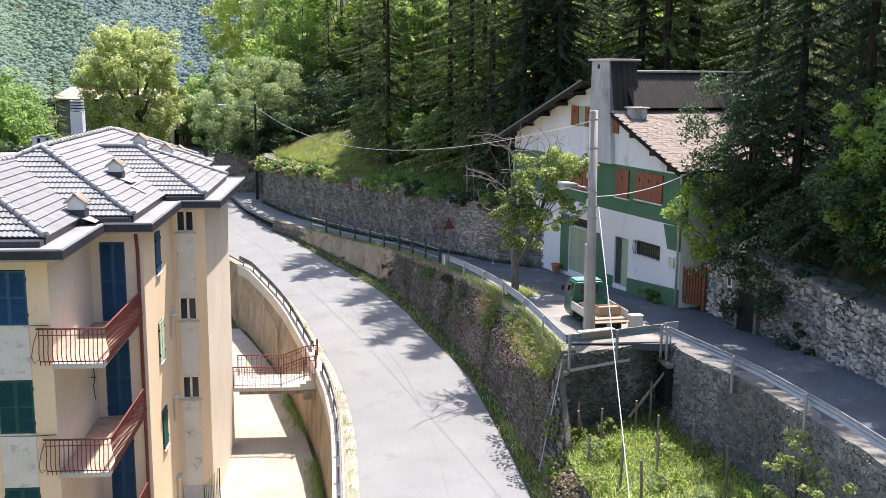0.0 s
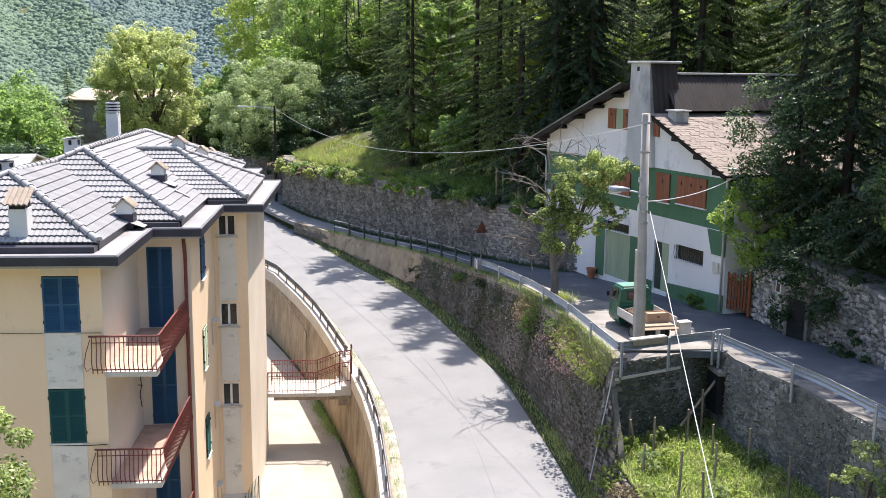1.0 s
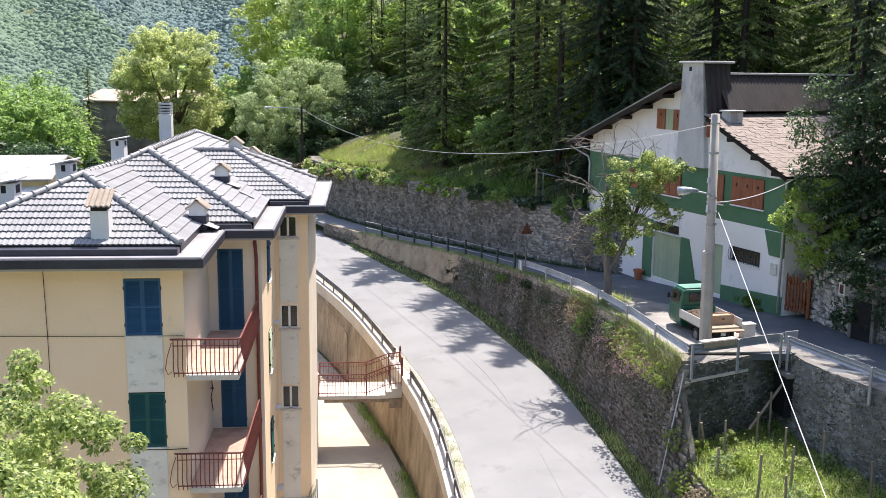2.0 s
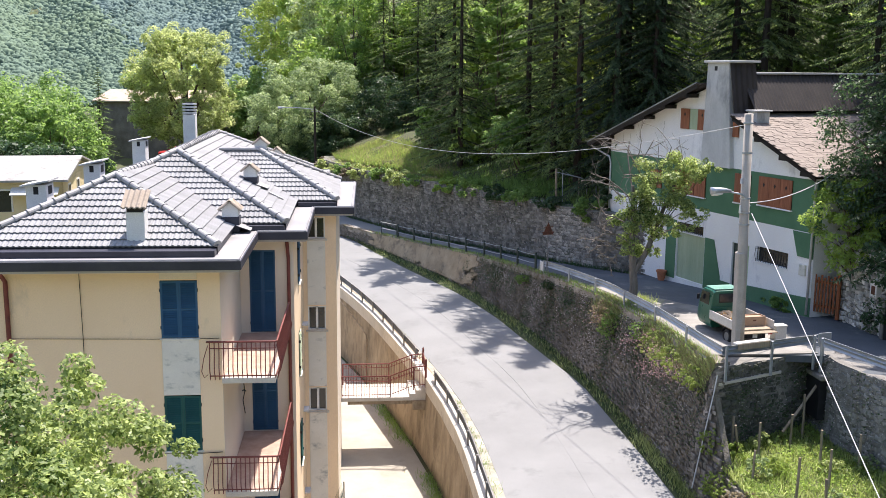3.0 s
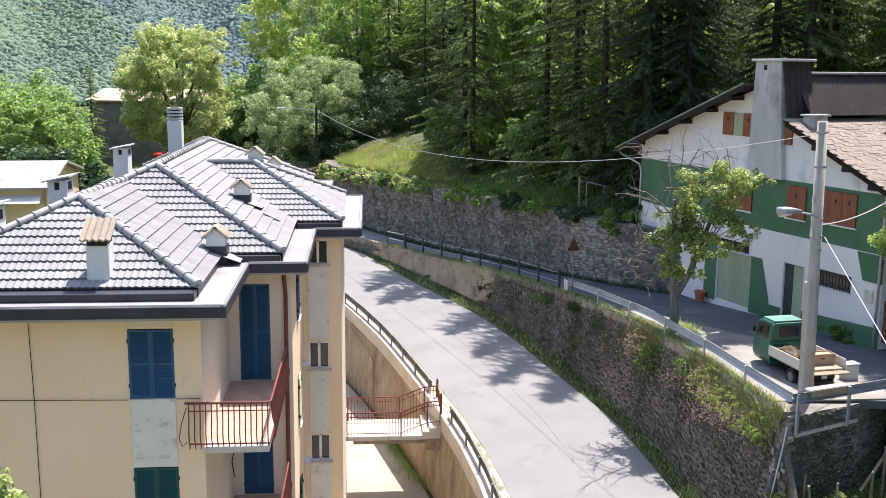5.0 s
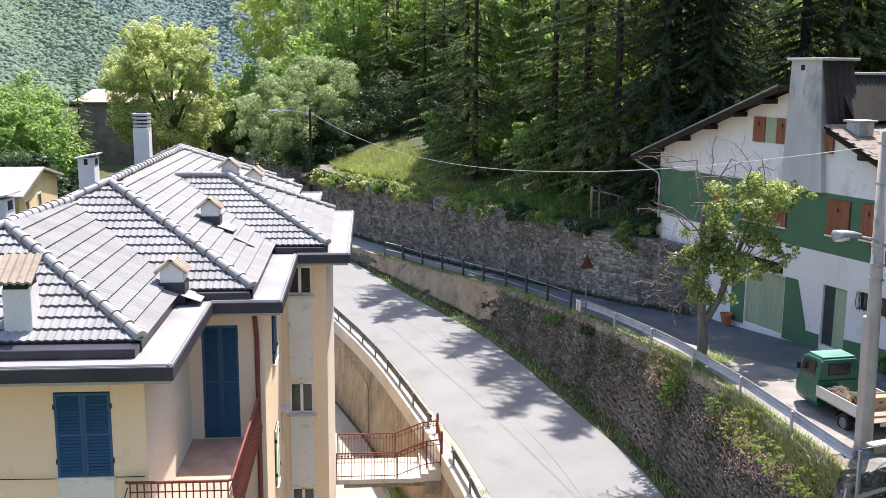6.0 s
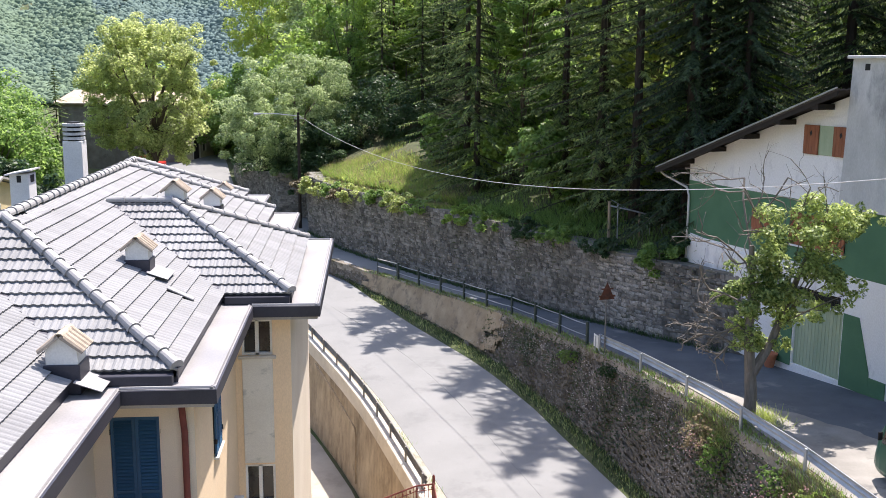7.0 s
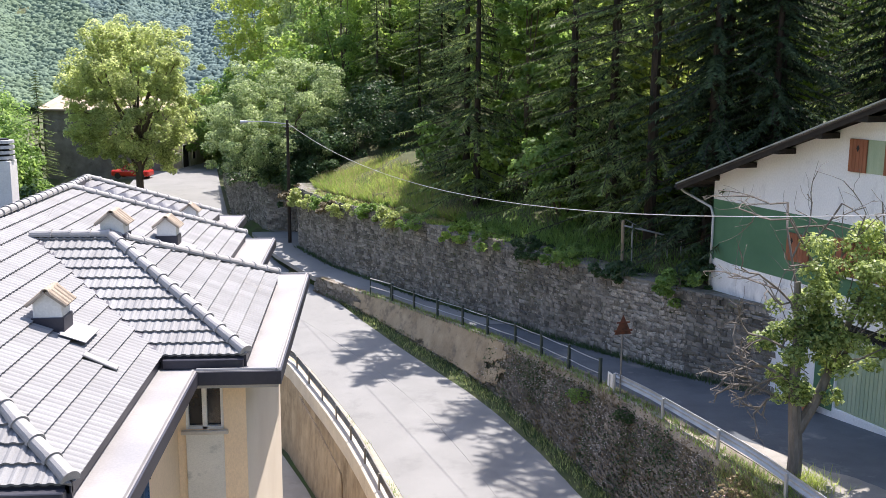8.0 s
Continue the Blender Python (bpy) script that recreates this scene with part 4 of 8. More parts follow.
def tower_window(a, b):
    w = part("window", Geo().box(-6.6, -5.94, 37.36, 37.37, a, b), M_GLASS_DARK, APT, "narrow two-light stair window with dark panes")
    part("frame", Geo().box(-6.6, -6.55, 37.27, 37.36, a, b, c=0.004), M_WHITEPAINT, w)
    part("frame", Geo().box(-5.99, -5.94, 37.27, 37.36, a, b, c=0.004), M_WHITEPAINT, w)
    part("mullion", Geo().box(-6.31, -6.23, 37.27, 37.36, a, b, c=0.004), M_WHITEPAINT, w)
    part("frame", Geo().box(-6.55, -5.99, 37.27, 37.36, b - 0.05, b, c=0.004), M_WHITEPAINT, w)
    part("frame", Geo().box(-6.55, -5.99, 37.27, 37.36, a, a + 0.05, c=0.004), M_WHITEPAINT, w)
    part("curtain", Geo().box(-6.2, -6.02, 37.39, 37.40, a + 0.03, b - 0.1), M_WHITEPAINT, w)
    part("sill", Geo().box(-6.68, -5.86, 37.17, 37.30, a - 0.07, a - 0.005, c=0.008), M_SLAB, w, "grey stone sill")


for a, b in TW:
    tower_window(a, b)
for z in STOREYS[1:]:
    w = part("window", Geo().box(-6.88, -6.87, 36.05, 36.45, z + 0.3, z + 1.2), M_GLASS_DARK, APT, "small side window")
    part("canopy", Geo().box(-6.75, -6.55, 36.0, 36.5, z + 1.22, z + 1.27, c=0.004), M_GREYREND, w)

# downpipes and the cable on the front
part("downpipe", Geo().tube([(-6.95, 31.9, 10.95), (-6.93, 31.92, 10.6), (-6.9, 31.92, 10.2), (-6.9, 31.92, -1.1)], 0.055, 10), M_RUSTRED, APT, "rusty red downpipe", smooth=True)
part("downpipe", Geo().tube([(-14.0, 27.2, 11.0), (-13.95, 27.3, 10.75), (-13.85, 27.42, 10.5), (-13.85, 27.42, -1.1)], 0.06, 10), M_RUSTRED, APT, "rusty red downpipe", smooth=True)
part("cable", Geo().tube([(-13.8, 27.47, 8.96), (-12.0, 27.47, 8.93), (-10.0, 27.46, 8.9), (-8.45, 27.47, 8.9)], 0.009, 5).tube([(-12.0, 27.47, 10.75), (-11.98, 27.475, 9.0), (-11.99, 27.475, 5.0), (-12.0, 27.475, 0.5)], 0.009, 5), M_TIMBER, APT, "thin dark cable clipped to the wall")
part("cable", Geo().tube([(-10.0, 27.47, 5.7), (-9.0, 27.46, 5.68), (-8.45, 27.47, 5.7)], 0.012, 5), M_TIMBER, APT)


def balcony(zf, label):
    """Slab, tiled floor and bowed red railing in the corner of the front."""
    b = part("balcony", Geo().box(-8.395, -6.98, 27.35, 31.995, zf - 0.15, zf, c=0.01), M_SLAB, APT, label)
    part("floor_tiles", Geo().box(-8.39, -7.1, 27.5, 31.99, zf + 0.002, zf + 0.012), M_TERRA, b, "worn terracotta tiles")
    part("handrail", Geo().tube([(-8.78, 27.45, zf + 0.98), (-8.72, 27.38, zf + 1.0), (-7.0, 27.36, zf + 1.0), (-6.93, 27.42, zf + 1.0), (-6.90, 31.95, zf + 1.0)], 0.028, 8), M_RUSTRED, b)
    part("lower_rail", Geo().tube([(-8.72, 27.38, zf + 0.06), (-6.96, 27.36, zf + 0.06), (-6.92, 31.95, zf + 0.06)], 0.018, 6), M_RUSTRED, b)
    part("upper_rail", Geo().tube([(-8.72, 27.38, zf + 0.82), (-6.96, 27.36, zf + 0.82), (-6.92, 31.95, zf + 0.82)], 0.014, 6), M_RUSTRED, b)
    bar = Geo().tube([(0, 0, -0.05), (0, 0.0, 0.06), (0, -0.07, 0.16), (0, -0.09, 0.32), (0, -0.02, 0.6), (0, 0, 0.82), (0, 0, 1.0)], 0.0145, 5).data("baluster", M_RUSTRED)
    for k in range(15):
        part("baluster", bar, None, b, m=pose(-8.7 + k * 0.122, 27.37, zf))
    for k in range(38):
        part("baluster", bar, None, b, m=pose(-6.92, 27.5 + k * 0.118, zf, 0, 0, 90))
    part("bracket", Geo().tube([(-8.75, 27.40, zf + 0.9), (-8.86, 27.36, zf + 0.55), (-8.92, 27.34, zf + 0.2), (-8.86, 27.36, zf + 0.02), (-8.76, 27.4, zf + 0.1)], 0.012, 5), M_RUSTRED, b)
    return b


for zf, lb in ((7.82, "balcony with rust-red bowed railing"), (4.58, "balcony with rust-red bowed railing"), (1.33, "balcony with rust-red bowed railing")):
    balcony(zf, lb)
part("cable", Geo().tube([(-8.3, 31.2, 6.6), (-8.25, 31.15, 6.2), (-8.32, 31.2, 5.9), (-8.25, 31.1, 5.5)], 0.015, 5).tube([(-8.3, 30.9, 6.3), (-8.2, 31.0, 6.25), (-8.3, 31.3, 6.2)], 0.015, 5), M_BLACK, APT, "loose black cable")

# ---- eaves: boxed gutter ledge, dark fascia, dark upstand ----
LEDGE = [(-15.9, 26.75), (-7.77, 26.75), (-7.77, 31.33), (-6.3, 31.33), (-6.3, 36.75), (-4.9, 36.75), (-4.82, 44.9), (-6.1, 44.9), (-6.1, 50.2), (-7.53, 50.2), (-7.53, 55.1), (-15.9, 55.1)]
EAVES = part("gutter_ledge", Geo().prism(LEDGE, 11.06, 11.14), M_LEDGE, APT, "wide pale metal-clad gutter ledge")
part("soffit", Geo().prism([(x + (0.03 if x < -10 else -0.03), y + (0.03 if y < 40 else -0.03)) for x, y in LEDGE], 10.83, 11.058), M_SOFFIT, EAVES)
for (xa, ya), (xb, yb) in zip(LEDGE, LEDGE[1:] + LEDGE[:1]):
    d = Vector((xb - xa, yb - ya, 0)).normalized()
    o = Vector((d.y, -d.x, 0))
    a, b = Vector((xa, ya, 0)) - d * 0.025, Vector((xb, yb, 0)) + d * 0.025
    part("fascia", Geo().slab([a + Vector((0, 0, 10.9)), b + Vector((0, 0, 10.9)), b + Vector((0, 0, 11.13)), a + Vector((0, 0, 11.13))], o * 0.03), M_FASCIA, EAVES, "dark metal fascia")
g = Geo()
for (xa, ya), (xb, yb) in zip(LEDGE, LEDGE[1:] + LEDGE[:1]):
    d = Vector((xb - xa, yb - ya, 0)).normalized()
    o = Vector((d.y, -d.x, 0))
    a, b = Vector((xa, ya, 11.15)), Vector((xb, yb, 11.15))
    g.tube([a - o * 0.05, b - o * 0.05], 0.03, 6)
part("rim", g, M_LEDGE, EAVES)

# ---- tiled roof ----
TZ = 11.35
rA, rW1, rP0 = Vector((-8.45, 27.68, TZ)), Vector((-15.1, 27.68, TZ)), Vector((-11.76, 31.0, 12.87))
rB, rC = Vector((-8.45, 31.68, TZ)), Vector((-6.93, 31.68, TZ))
rP1 = Vector((-10.78, 35.55, 13.22))
rQ1 = Vector((-11.52, 34.85, 12.87))
rD, rD2 = Vector((-6.93, 37.0, TZ)), Vector((-6.93, 43.9, TZ))
rT0, rTP = Vector((-10.02, 40.4, 12.85)), Vector((-8.5, 40.4, 12.85))
rE, rE2 = Vector((-5.48, 37.0, TZ)), Vector((-5.5, 43.8, TZ))
rC2, rB2, rA2 = Vector((-6.93, 49.75, TZ)), Vector((-8.45, 49.75, TZ)), Vector((-8.3, 54.2, TZ))
rP1n, rP0n, rQ1n = Vector((-10.8, 45.7, 13.22)), Vector((-11.8, 51.2, 12.87)), Vector((-11.52, 46.5, 12.87))
rW2 = Vector((-15.1, 54.2, TZ))
ROOF = part("roof", Geo().slab([rC, rD, rT0, rP1], (0, 0, -0.12)), M_FASCIA, APT, "grey interlocking clay-tile hip roof")
for slope in ([rA, rB, rQ1, rP0], [rW1, rA, rP0], [rB, rC, rP1, rQ1], [rP1, rT0, rD2, rC2, rP1n], [rD, rE, rTP, rT0], [rE, rE2, rTP], [rE2, rD2, rT0, rTP],
              [rC2, rB2, rQ1n, rP1n], [rB2, rA2, rP0n, rQ1n], [rA2, rW2, rP0n], [rW1, rP0, rQ1, rP1, rP1n, rP0n, rW2]):
    part("boarding", Geo().slab(slope, (0, 0, -0.12)), M_FASCIA, ROOF)
# dark upstand below the lowest course
for a, b in ((rW1, rA), (rA, rB), (rB, rC), (rC, rD), (rD, rE), (rE, rE2), (rE2, rD2), (rD2, rC2), (rC2, rB2), (rB2, rA2), (rA2, rW2)):
    d = (b - a).normalized()
    o = Vector((d.y, -d.x, 0))
    part("upstand", Geo().slab([Vector((a.x, a.y, 11.13)) - o * 0.02, Vector((b.x, b.y, 11.13)) - o * 0.02, b - o * 0.02 + Vector((0, 0, -0.01)), a - o * 0.02 + Vector((0, 0, -0.01))], -o * 0.05), M_FASCIA, ROOF)

# Dark boxes stand in for a taller riser and its shade on the ledge.
part("gutter_box", Geo().box(-15.1, -8.47, 27.25, 27.66, 11.142, 11.31, c=0.012), M_FASCIA, EAVES, "dark box standing in for the riser and shade below the tiles")
part("gutter_box", Geo().box(-6.88, -5.52, 36.86, 36.98, 11.142, 11.31, c=0.012), M_FASCIA, EAVES, "dark box standing in for the riser and shade below the tiles")
part("gutter_box", Geo().box(-8.42, -6.98, 31.5, 31.66, 11.142, 11.31, c=0.012), M_FASCIA, EAVES, "dark box standing in for the riser and shade below the tiles")

TILE_W, TILE_L = 0.30, 0.33


def tile_geo():
    """One interlocking tile: a roll and a pan, thick front edge, laid on its slope; x along the course, y up the slope."""
    prof = [(0.0, 0.006), (0.045, 0.003), (0.07, 0.017), (0.1, 0.026), (0.13, 0.017), (0.15, 0.005), (0.195, 0.003), (0.22, 0.017), (0.25, 0.026), (0.28, 0.017), (0.298, 0.002)]
    vs, fs = [], []
    for y, dz in ((-0.03, 0.042), (TILE_L, 0.0)):
        vs += [(x, y, z + dz) for x, z in prof]
    vs += [(x, -0.026, z - 0.004) for x, z in prof]
    n = len(prof)
    fs += [(i, i + 1, n + i + 1, n + i) for i in range(n - 1)]
    fs += [(2 * n + i, 2 * n + i + 1, i + 1, i) for i in range(n - 1)]
    return vs, fs


_tv, _tf = tile_geo()
TILE = Geo().add(_tv, _tf).data("roof_tile", M_TILE)
tile_count = 0


def tiled(corners, eave_a, eave_b, quota=0):
    """Courses of tiles over a flat polygon whose eave runs from eave_a to eave_b."""
    global tile_count
    u = (eave_b - eave_a).normalized()
    nrm = None
    for p in corners:
        w = p - eave_a
        w = w - u * w.dot(u)
        if w.length > 0.5:
            w.normalize()
            nrm = u.cross(w).normalized()
            break
    if nrm.z < 0:
        nrm = -nrm
    w = nrm.cross(u).normalized()
    if w.z < 0:
        w = -w
    if u.cross(w).z < 0:
        u, eave_a, eave_b = -u, eave_b, eave_a
    base = Matrix((u.to_4d(), w.to_4d(), u.cross(w).to_4d(), (0, 0, 0, 1))).transposed()
    base.translation = eave_a
    base[3][0] = base[3][1] = base[3][2] = 0.0
    for r_ in range(3):
        base[r_][3] = eave_a[r_]
    inv = base.inverted()
    poly = [(inv @ p).to_2d() for p in corners]
    area = sum(a.x * b.y - b.x * a.y for a, b in zip(poly, poly[1:] + poly[:1]))
    if area < 0:
        poly = poly[::-1]

    def inside(x, y):
        k = False
        for a, b in zip(poly, poly[1:] + poly[:1]):
            if (a.y > y) != (b.y > y) and x < (b.x - a.x) * (y - a.y) / (b.y - a.y) + a.x:
                k = not k
        return k
    x0, x1 = min(p.x for p in poly), max(p.x for p in poly)
    y1 = max(p.y for p in poly)
    rest, edge = Geo(), Geo()
    rows = int(y1 / TILE_L) + 1
    for j in range(rows):
        y = j * TILE_L
        x = math.floor(x0 / TILE_W) * TILE_W
        while x < x1:
            c = [inside(x + a * TILE_W, y + b * TILE_L) for a, b in ((0.02, 0.02), (0.98, 0.02), (0.98, 0.98), (0.02, 0.98), (0.5, 0.5))]
            if any(c):
                m = base @ pose(x, y, 0.0)
                if all(c):
                    if tile_count < quota:
                        part("roof_tile", TILE, None, ROOF, m=m)
                        tile_count += 1
                    else:
                        rest.add([m @ Vector(v) for v in _tv], _tf)
                else:
                    edge.add([Vector(v) + Vector((x, y, 0)) for v in _tv], _tf)
            x += TILE_W
    if edge.v:
        bm = bmesh.new()
        bv = [bm.verts.new(v) for v in edge.v]
        for f in edge.f:
            bm.faces.new([bv[i] for i in f])
        concave = len(poly) > 4
        for a, b in zip(poly, poly[1:] + poly[:1]):
            d = b - a
            if concave or d.length < 0.01 or (abs(a.y) < 0.01 and abs(b.y) < 0.01):
                continue
            bmesh.ops.bisect_plane(bm, geom=bm.verts[:] + bm.edges[:] + bm.faces[:], plane_co=(a.x, a.y, 0), plane_no=(d.y, -d.x, 0), clear_outer=True)
        bm.verts.index_update()
        if bm.faces:
            rest.add([base @ v.co for v in bm.verts], [tuple(v.index for v in f.verts) for f in bm.faces])
        bm.free()
    if rest.v:
        me = bpy.data.meshes.new("tilework")
        me.from_pydata(rest.v, [], rest.f)
        me.materials.append(M_TILE)
        part("tilework", me, None, ROOF, kind="stuff")


tiled([rA, rB, rQ1, rP0], rA, rB)
tiled([rB, rC, rP1, rQ1], rB, rC)
tiled([rD, rE, rTP, rT0], rD, rE)
tiled([rW1, rA, rP0], rW1, rA)
tiled([rE, rE2, rTP], rE, rE2)
tiled([rE2, rD2, rT0, rTP], rE2, rD2)
tiled([rC, rD, rT0, rP1], rC, rD, 300)
tiled([rT0, rD2, rC2, rP1n], rD2, rC2)
tiled([rP1, rT0, rP1n], rC, rD)
tiled([rC2, rB2, rQ1n, rP1n], rC2, rB2)
tiled([rB2, rA2, rP0n, rQ1n], rB2, rA2)
tiled([rA2, rW2, rP0n], rA2, rW2)

CAP_L = 0.40


def cap_data():
    vs, fs = [], []
    n = 9
    for y, r in ((0.0, 0.125), (0.05, 0.125), (0.055, 0.108), (CAP_L + 0.03, 0.098)):
        for k in range(n):
            t = math.pi * (k / (n - 1)) * 1.1 - 0.05 * math.pi
            vs.append((r * math.cos(t), y, r * math.sin(t)))
    for j in range(3):
        fs += [(j * n + k, j * n + k + 1, (j + 1) * n + k + 1, (j + 1) * n + k) for k in range(n - 1)]
    vs.append((0, 0, 0))
    fs += [(k, k + 1, 4 * n) for k in range(n - 1)]
    return Geo().add(vs, fs).data("ridge_cap", M_CAP, smooth=False)


CAP = cap_data()


def caps(a, b, lift=0.05):
    d = b - a
    n = max(1, round(d.length / CAP_L))
    q = d.to_track_quat("Y", "Z").to_matrix().to_4x4()
    for k in range(n):
        part("ridge_cap", CAP, None, ROOF, m=Matrix.Translation(a + d * (k / n) + Vector((0, 0, lift))) @ q @ Matrix.Rotation(random.uniform(-0.04, 0.04), 4, "Z"))


for a, b in ((rA, rP0), (rW1, rP0), (rP0, rQ1), (rQ1, rP1), (rC, rP1), (rP1, rP1n), (rE, rTP), (rE2, rTP), (rTP, rT0), (rC2, rP1n), (rQ1n, rP1n), (rA2, rP0n), (rQ1n, rP0n), (rW2, rP0n)):
    caps(a, b)
# dark strips that draw the shadow line along the valleys
for a, b in ((rB, rQ1), (rD, rT0), (rD2, rT0), (rB2, rQ1n)):
    d = (b - a).normalized()
    s = Vector((d.y, -d.x, 0)).normalized() * 0.09
    part("valley_flashing", Geo().slab([a - s + Vector((0, 0, 0.035)), a + s + Vector((0, 0, 0.035)), b + s + Vector((0, 0, 0.035)), b - s + Vector((0, 0, 0.035))], (0, 0, 0.006)), M_FASCIA, ROOF)


def half_tile(m, geo, length, r=0.09, n=6):
    vs, fs = [], []
    for y, k in ((0, 1.0), (length, 0.85)):
        for rr in (r * k, r * k - 0.016):
            vs += [m @ Vector((rr * math.cos(math.pi * i / n), y, rr * math.sin(math.pi * i / n))) for i in range(n + 1)]
    q = n + 1
    for i in range(n):
        fs += [(i, i + 1, 2 * q + i + 1, 2 * q + i), (q + i, 3 * q + i, 3 * q + i + 1, q + i + 1), (i, q + i, q + i + 1, i + 1), (2 * q + i, 2 * q + i + 1, 3 * q + i + 1, 3 * q + i)]
    geo.add(vs, fs)


def roof_vent(x, y, z, rz, s=1.0, label="small white roof vent with a pitched tile cap"):
    """A little gabled vent house on a dark lead skirt."""
    v = part("roof_vent", Geo().prism([(-0.27 * s, -0.27 * s), (0.27 * s, -0.27 * s), (0.27 * s, 0.27 * s), (-0.27 * s, 0.27 * s)], 0.1, 0.52 * s)
             .add([(-0.27 * s, -0.27 * s, 0.52 * s), (0.27 * s, -0.27 * s, 0.52 * s), (0, -0.27 * s, 0.76 * s), (-0.27 * s, 0.27 * s, 0.52 * s), (0.27 * s, 0.27 * s, 0.52 * s), (0, 0.27 * s, 0.76 * s)], [(0, 1, 2), (5, 4, 3), (1, 4, 5, 2), (0, 2, 5, 3)]), M_WHITEPAINT, APT, label, m=pose(x, y, z, 0, 0, rz))
    part("skirt", Geo().box(-0.31 * s, 0.31 * s, -0.31 * s, 0.31 * s, -0.25, 0.25 * s, c=0.01), M_FASCIA, v, "dark lead skirt")
    part("apron", Geo().slab([(0.2, -0.42, -0.02), (0.62, -0.42, -0.17), (0.62, 0.42, -0.17), (0.2, 0.42, -0.02)], (0, 0, 0.012)), M_LEDGE, v)
    g = Geo()
    for k in range(4):
        for side in (-1, 1):
            yy = (-0.27 + 0.18 * k) * s
            half_tile(Matrix.Translation((0.0, yy, 0.74 * s)) @ Matrix.Rotation(-side * math.pi / 2, 4, "Z") @ Matrix.Rotation(-0.66, 4, "X"), g, 0.46 * s, 0.095 * s)
    half_tile(pose(0, -0.36 * s, 0.75 * s), g, 0.72 * s, 0.085 * s)
    part("tile_cap", g, M_PINKTILE, v, "weathered buff clay tiles")
    return v


def on_e(x, edge=-6.93, k=0.487):
    return TZ + k * (edge - x)


roof_vent(-8.55, 31.4, TZ + 0.05, 0, 0.88)
roof_vent(-8.45, 36.25, on_e(-8.45), 0, 0.82)
roof_vent(-8.5, 40.75, 12.68, 0, 0.85)
roof_vent(-8.2, 44.7, on_e(-8.2) + 0.02, 0, 0.85)
roof_vent(-8.75, 51.2, 11.5, 0, 0.75)
# little flat vents in the tiling
part("vent_tile", Geo().box(-0.28, 0.28, -0.09, 0.09, 0.04, 0.075, c=0.01), M_LEDGE, ROOF, m=Matrix.Translation((-7.55, 35.5, on_e(-7.55) + 0.02)) @ pose(0, 0, 0, 0, 26, 0))


def chimney(name, x, y, z0, z1, wx, wy, mat, label, cap):
    c = part("chimney", Geo().box(-wx / 2, wx / 2, -wy / 2, wy / 2, z0 - z1, 0, c=0.015), mat, APT, label, m=pose(x, y, z1))
    if cap == "tile":
        # Black block in place of the shaded smoke mouth.
        part("mouth", Geo().box(-wx / 2 + 0.03, wx / 2 - 0.03, -wy / 2 - 0.002, wy / 2 + 0.002, -0.02, 0.16), M_BLACK, c)
        vs, fs, n = [], [], 40
        for k in range(n + 1):
            xx, up = -0.32 + 0.64 * k / n, 0.022 * math.cos(k / n * 9 * math.pi)
            for yy, zz in ((-0.40, 0.14), (0.30, 0.52), (0.30, 0.48), (-0.40, 0.10)):
                vs.append((xx, yy - up * 0.5, zz + up * 0.8))
        for k in range(n):
            fs += [(4 * k + q, 4 * k + (q + 1) % 4, 4 * k + 4 + (q + 1) % 4, 4 * k + 4 + q) for q in range(4)]
        g = Geo().add(vs, fs + [(0, 1, 2, 3), (4 * n + 3, 4 * n + 2, 4 * n + 1, 4 * n)])
        part("tile_cap", g, M_CLAYCAP, c, "weathered wavy clay cap")
    elif cap == "flat":
        # Thin black plates draw the dark of the smoke openings.
        part("opening", Geo().box(wx / 2 - 0.01, wx / 2 + 0.004, -wy / 4, wy / 4, -0.3, -0.06), M_BLACK, c)
        part("opening", Geo().box(-0.07, 0.07, -wy / 2 - 0.004, -wy / 2 + 0.01, -0.28, -0.06), M_BLACK, c)
        part("cap", Geo().slab([(-wx / 2 - 0.12, -wy / 2 - 0.12, -0.06), (wx / 2 + 0.12, -wy / 2 - 0.12, 0.10), (wx / 2 + 0.12, wy / 2 + 0.12, 0.10), (-wx / 2 - 0.12, wy / 2 + 0.12, -0.06)], (0, 0, 0.05)), M_GREYREND, c)
    else:
        for k in range(4):
            part("slat", Geo().tube([(0, 0, 0.03 + 0.12 * k), (0, 0, 0.10 + 0.12 * k)], wx * 0.58, 14), M_GREYREND, c, smooth=False)
        part("flue", Geo().tube([(0, 0, 0), (0, 0, 0.5)], wx * 0.35, 12), M_BLACK, c)
    return c


chimney("front", -10.6, 28.15, 11.2, 12.25, 0.48, 0.48, M_WHITEPAINT, "white front chimney with wavy clay cap", "tile")
chimney("ridge", -11.7, 43.8, 12.4, 14.1, 0.5, 0.5, M_WHITEPAINT, "round-topped white chimney with slatted cowl", "slats")
chimney("west", -14.95, 49.3, 11.0, 12.65, 0.6, 0.75, M_WHITEPAINT, "white square chimney with sloping lid", "flat")
chimney("west", -13.75, 36.3, 11.4, 12.75, 0.54, 0.72, M_WHITEPAINT, "white square chimney with sloping lid", "flat")
chimney("west", -13.95, 31.0, 11.3, 12.65, 0.58, 0.72, M_WHITEPAINT, "white square chimney with sloping lid", "flat")

# ---- green and white house on the lane ----
HA = math.degrees(math.atan2(-0.955, 0.296))
HOUSE = thing("house", "white and green alpine-style house with brown shutters", "house", m=pose(9.05, 53.9, 0, 0, 0, HA))
# in its own space: x along the front from the far end, y away behind the front, z up


def hp(name, geo, mat, label="", parent=None, **kw):
    return part(name, geo, mat, parent or HOUSE, label, **kw)


HZ, HL, HD = 5.7, 15.3, 10.5
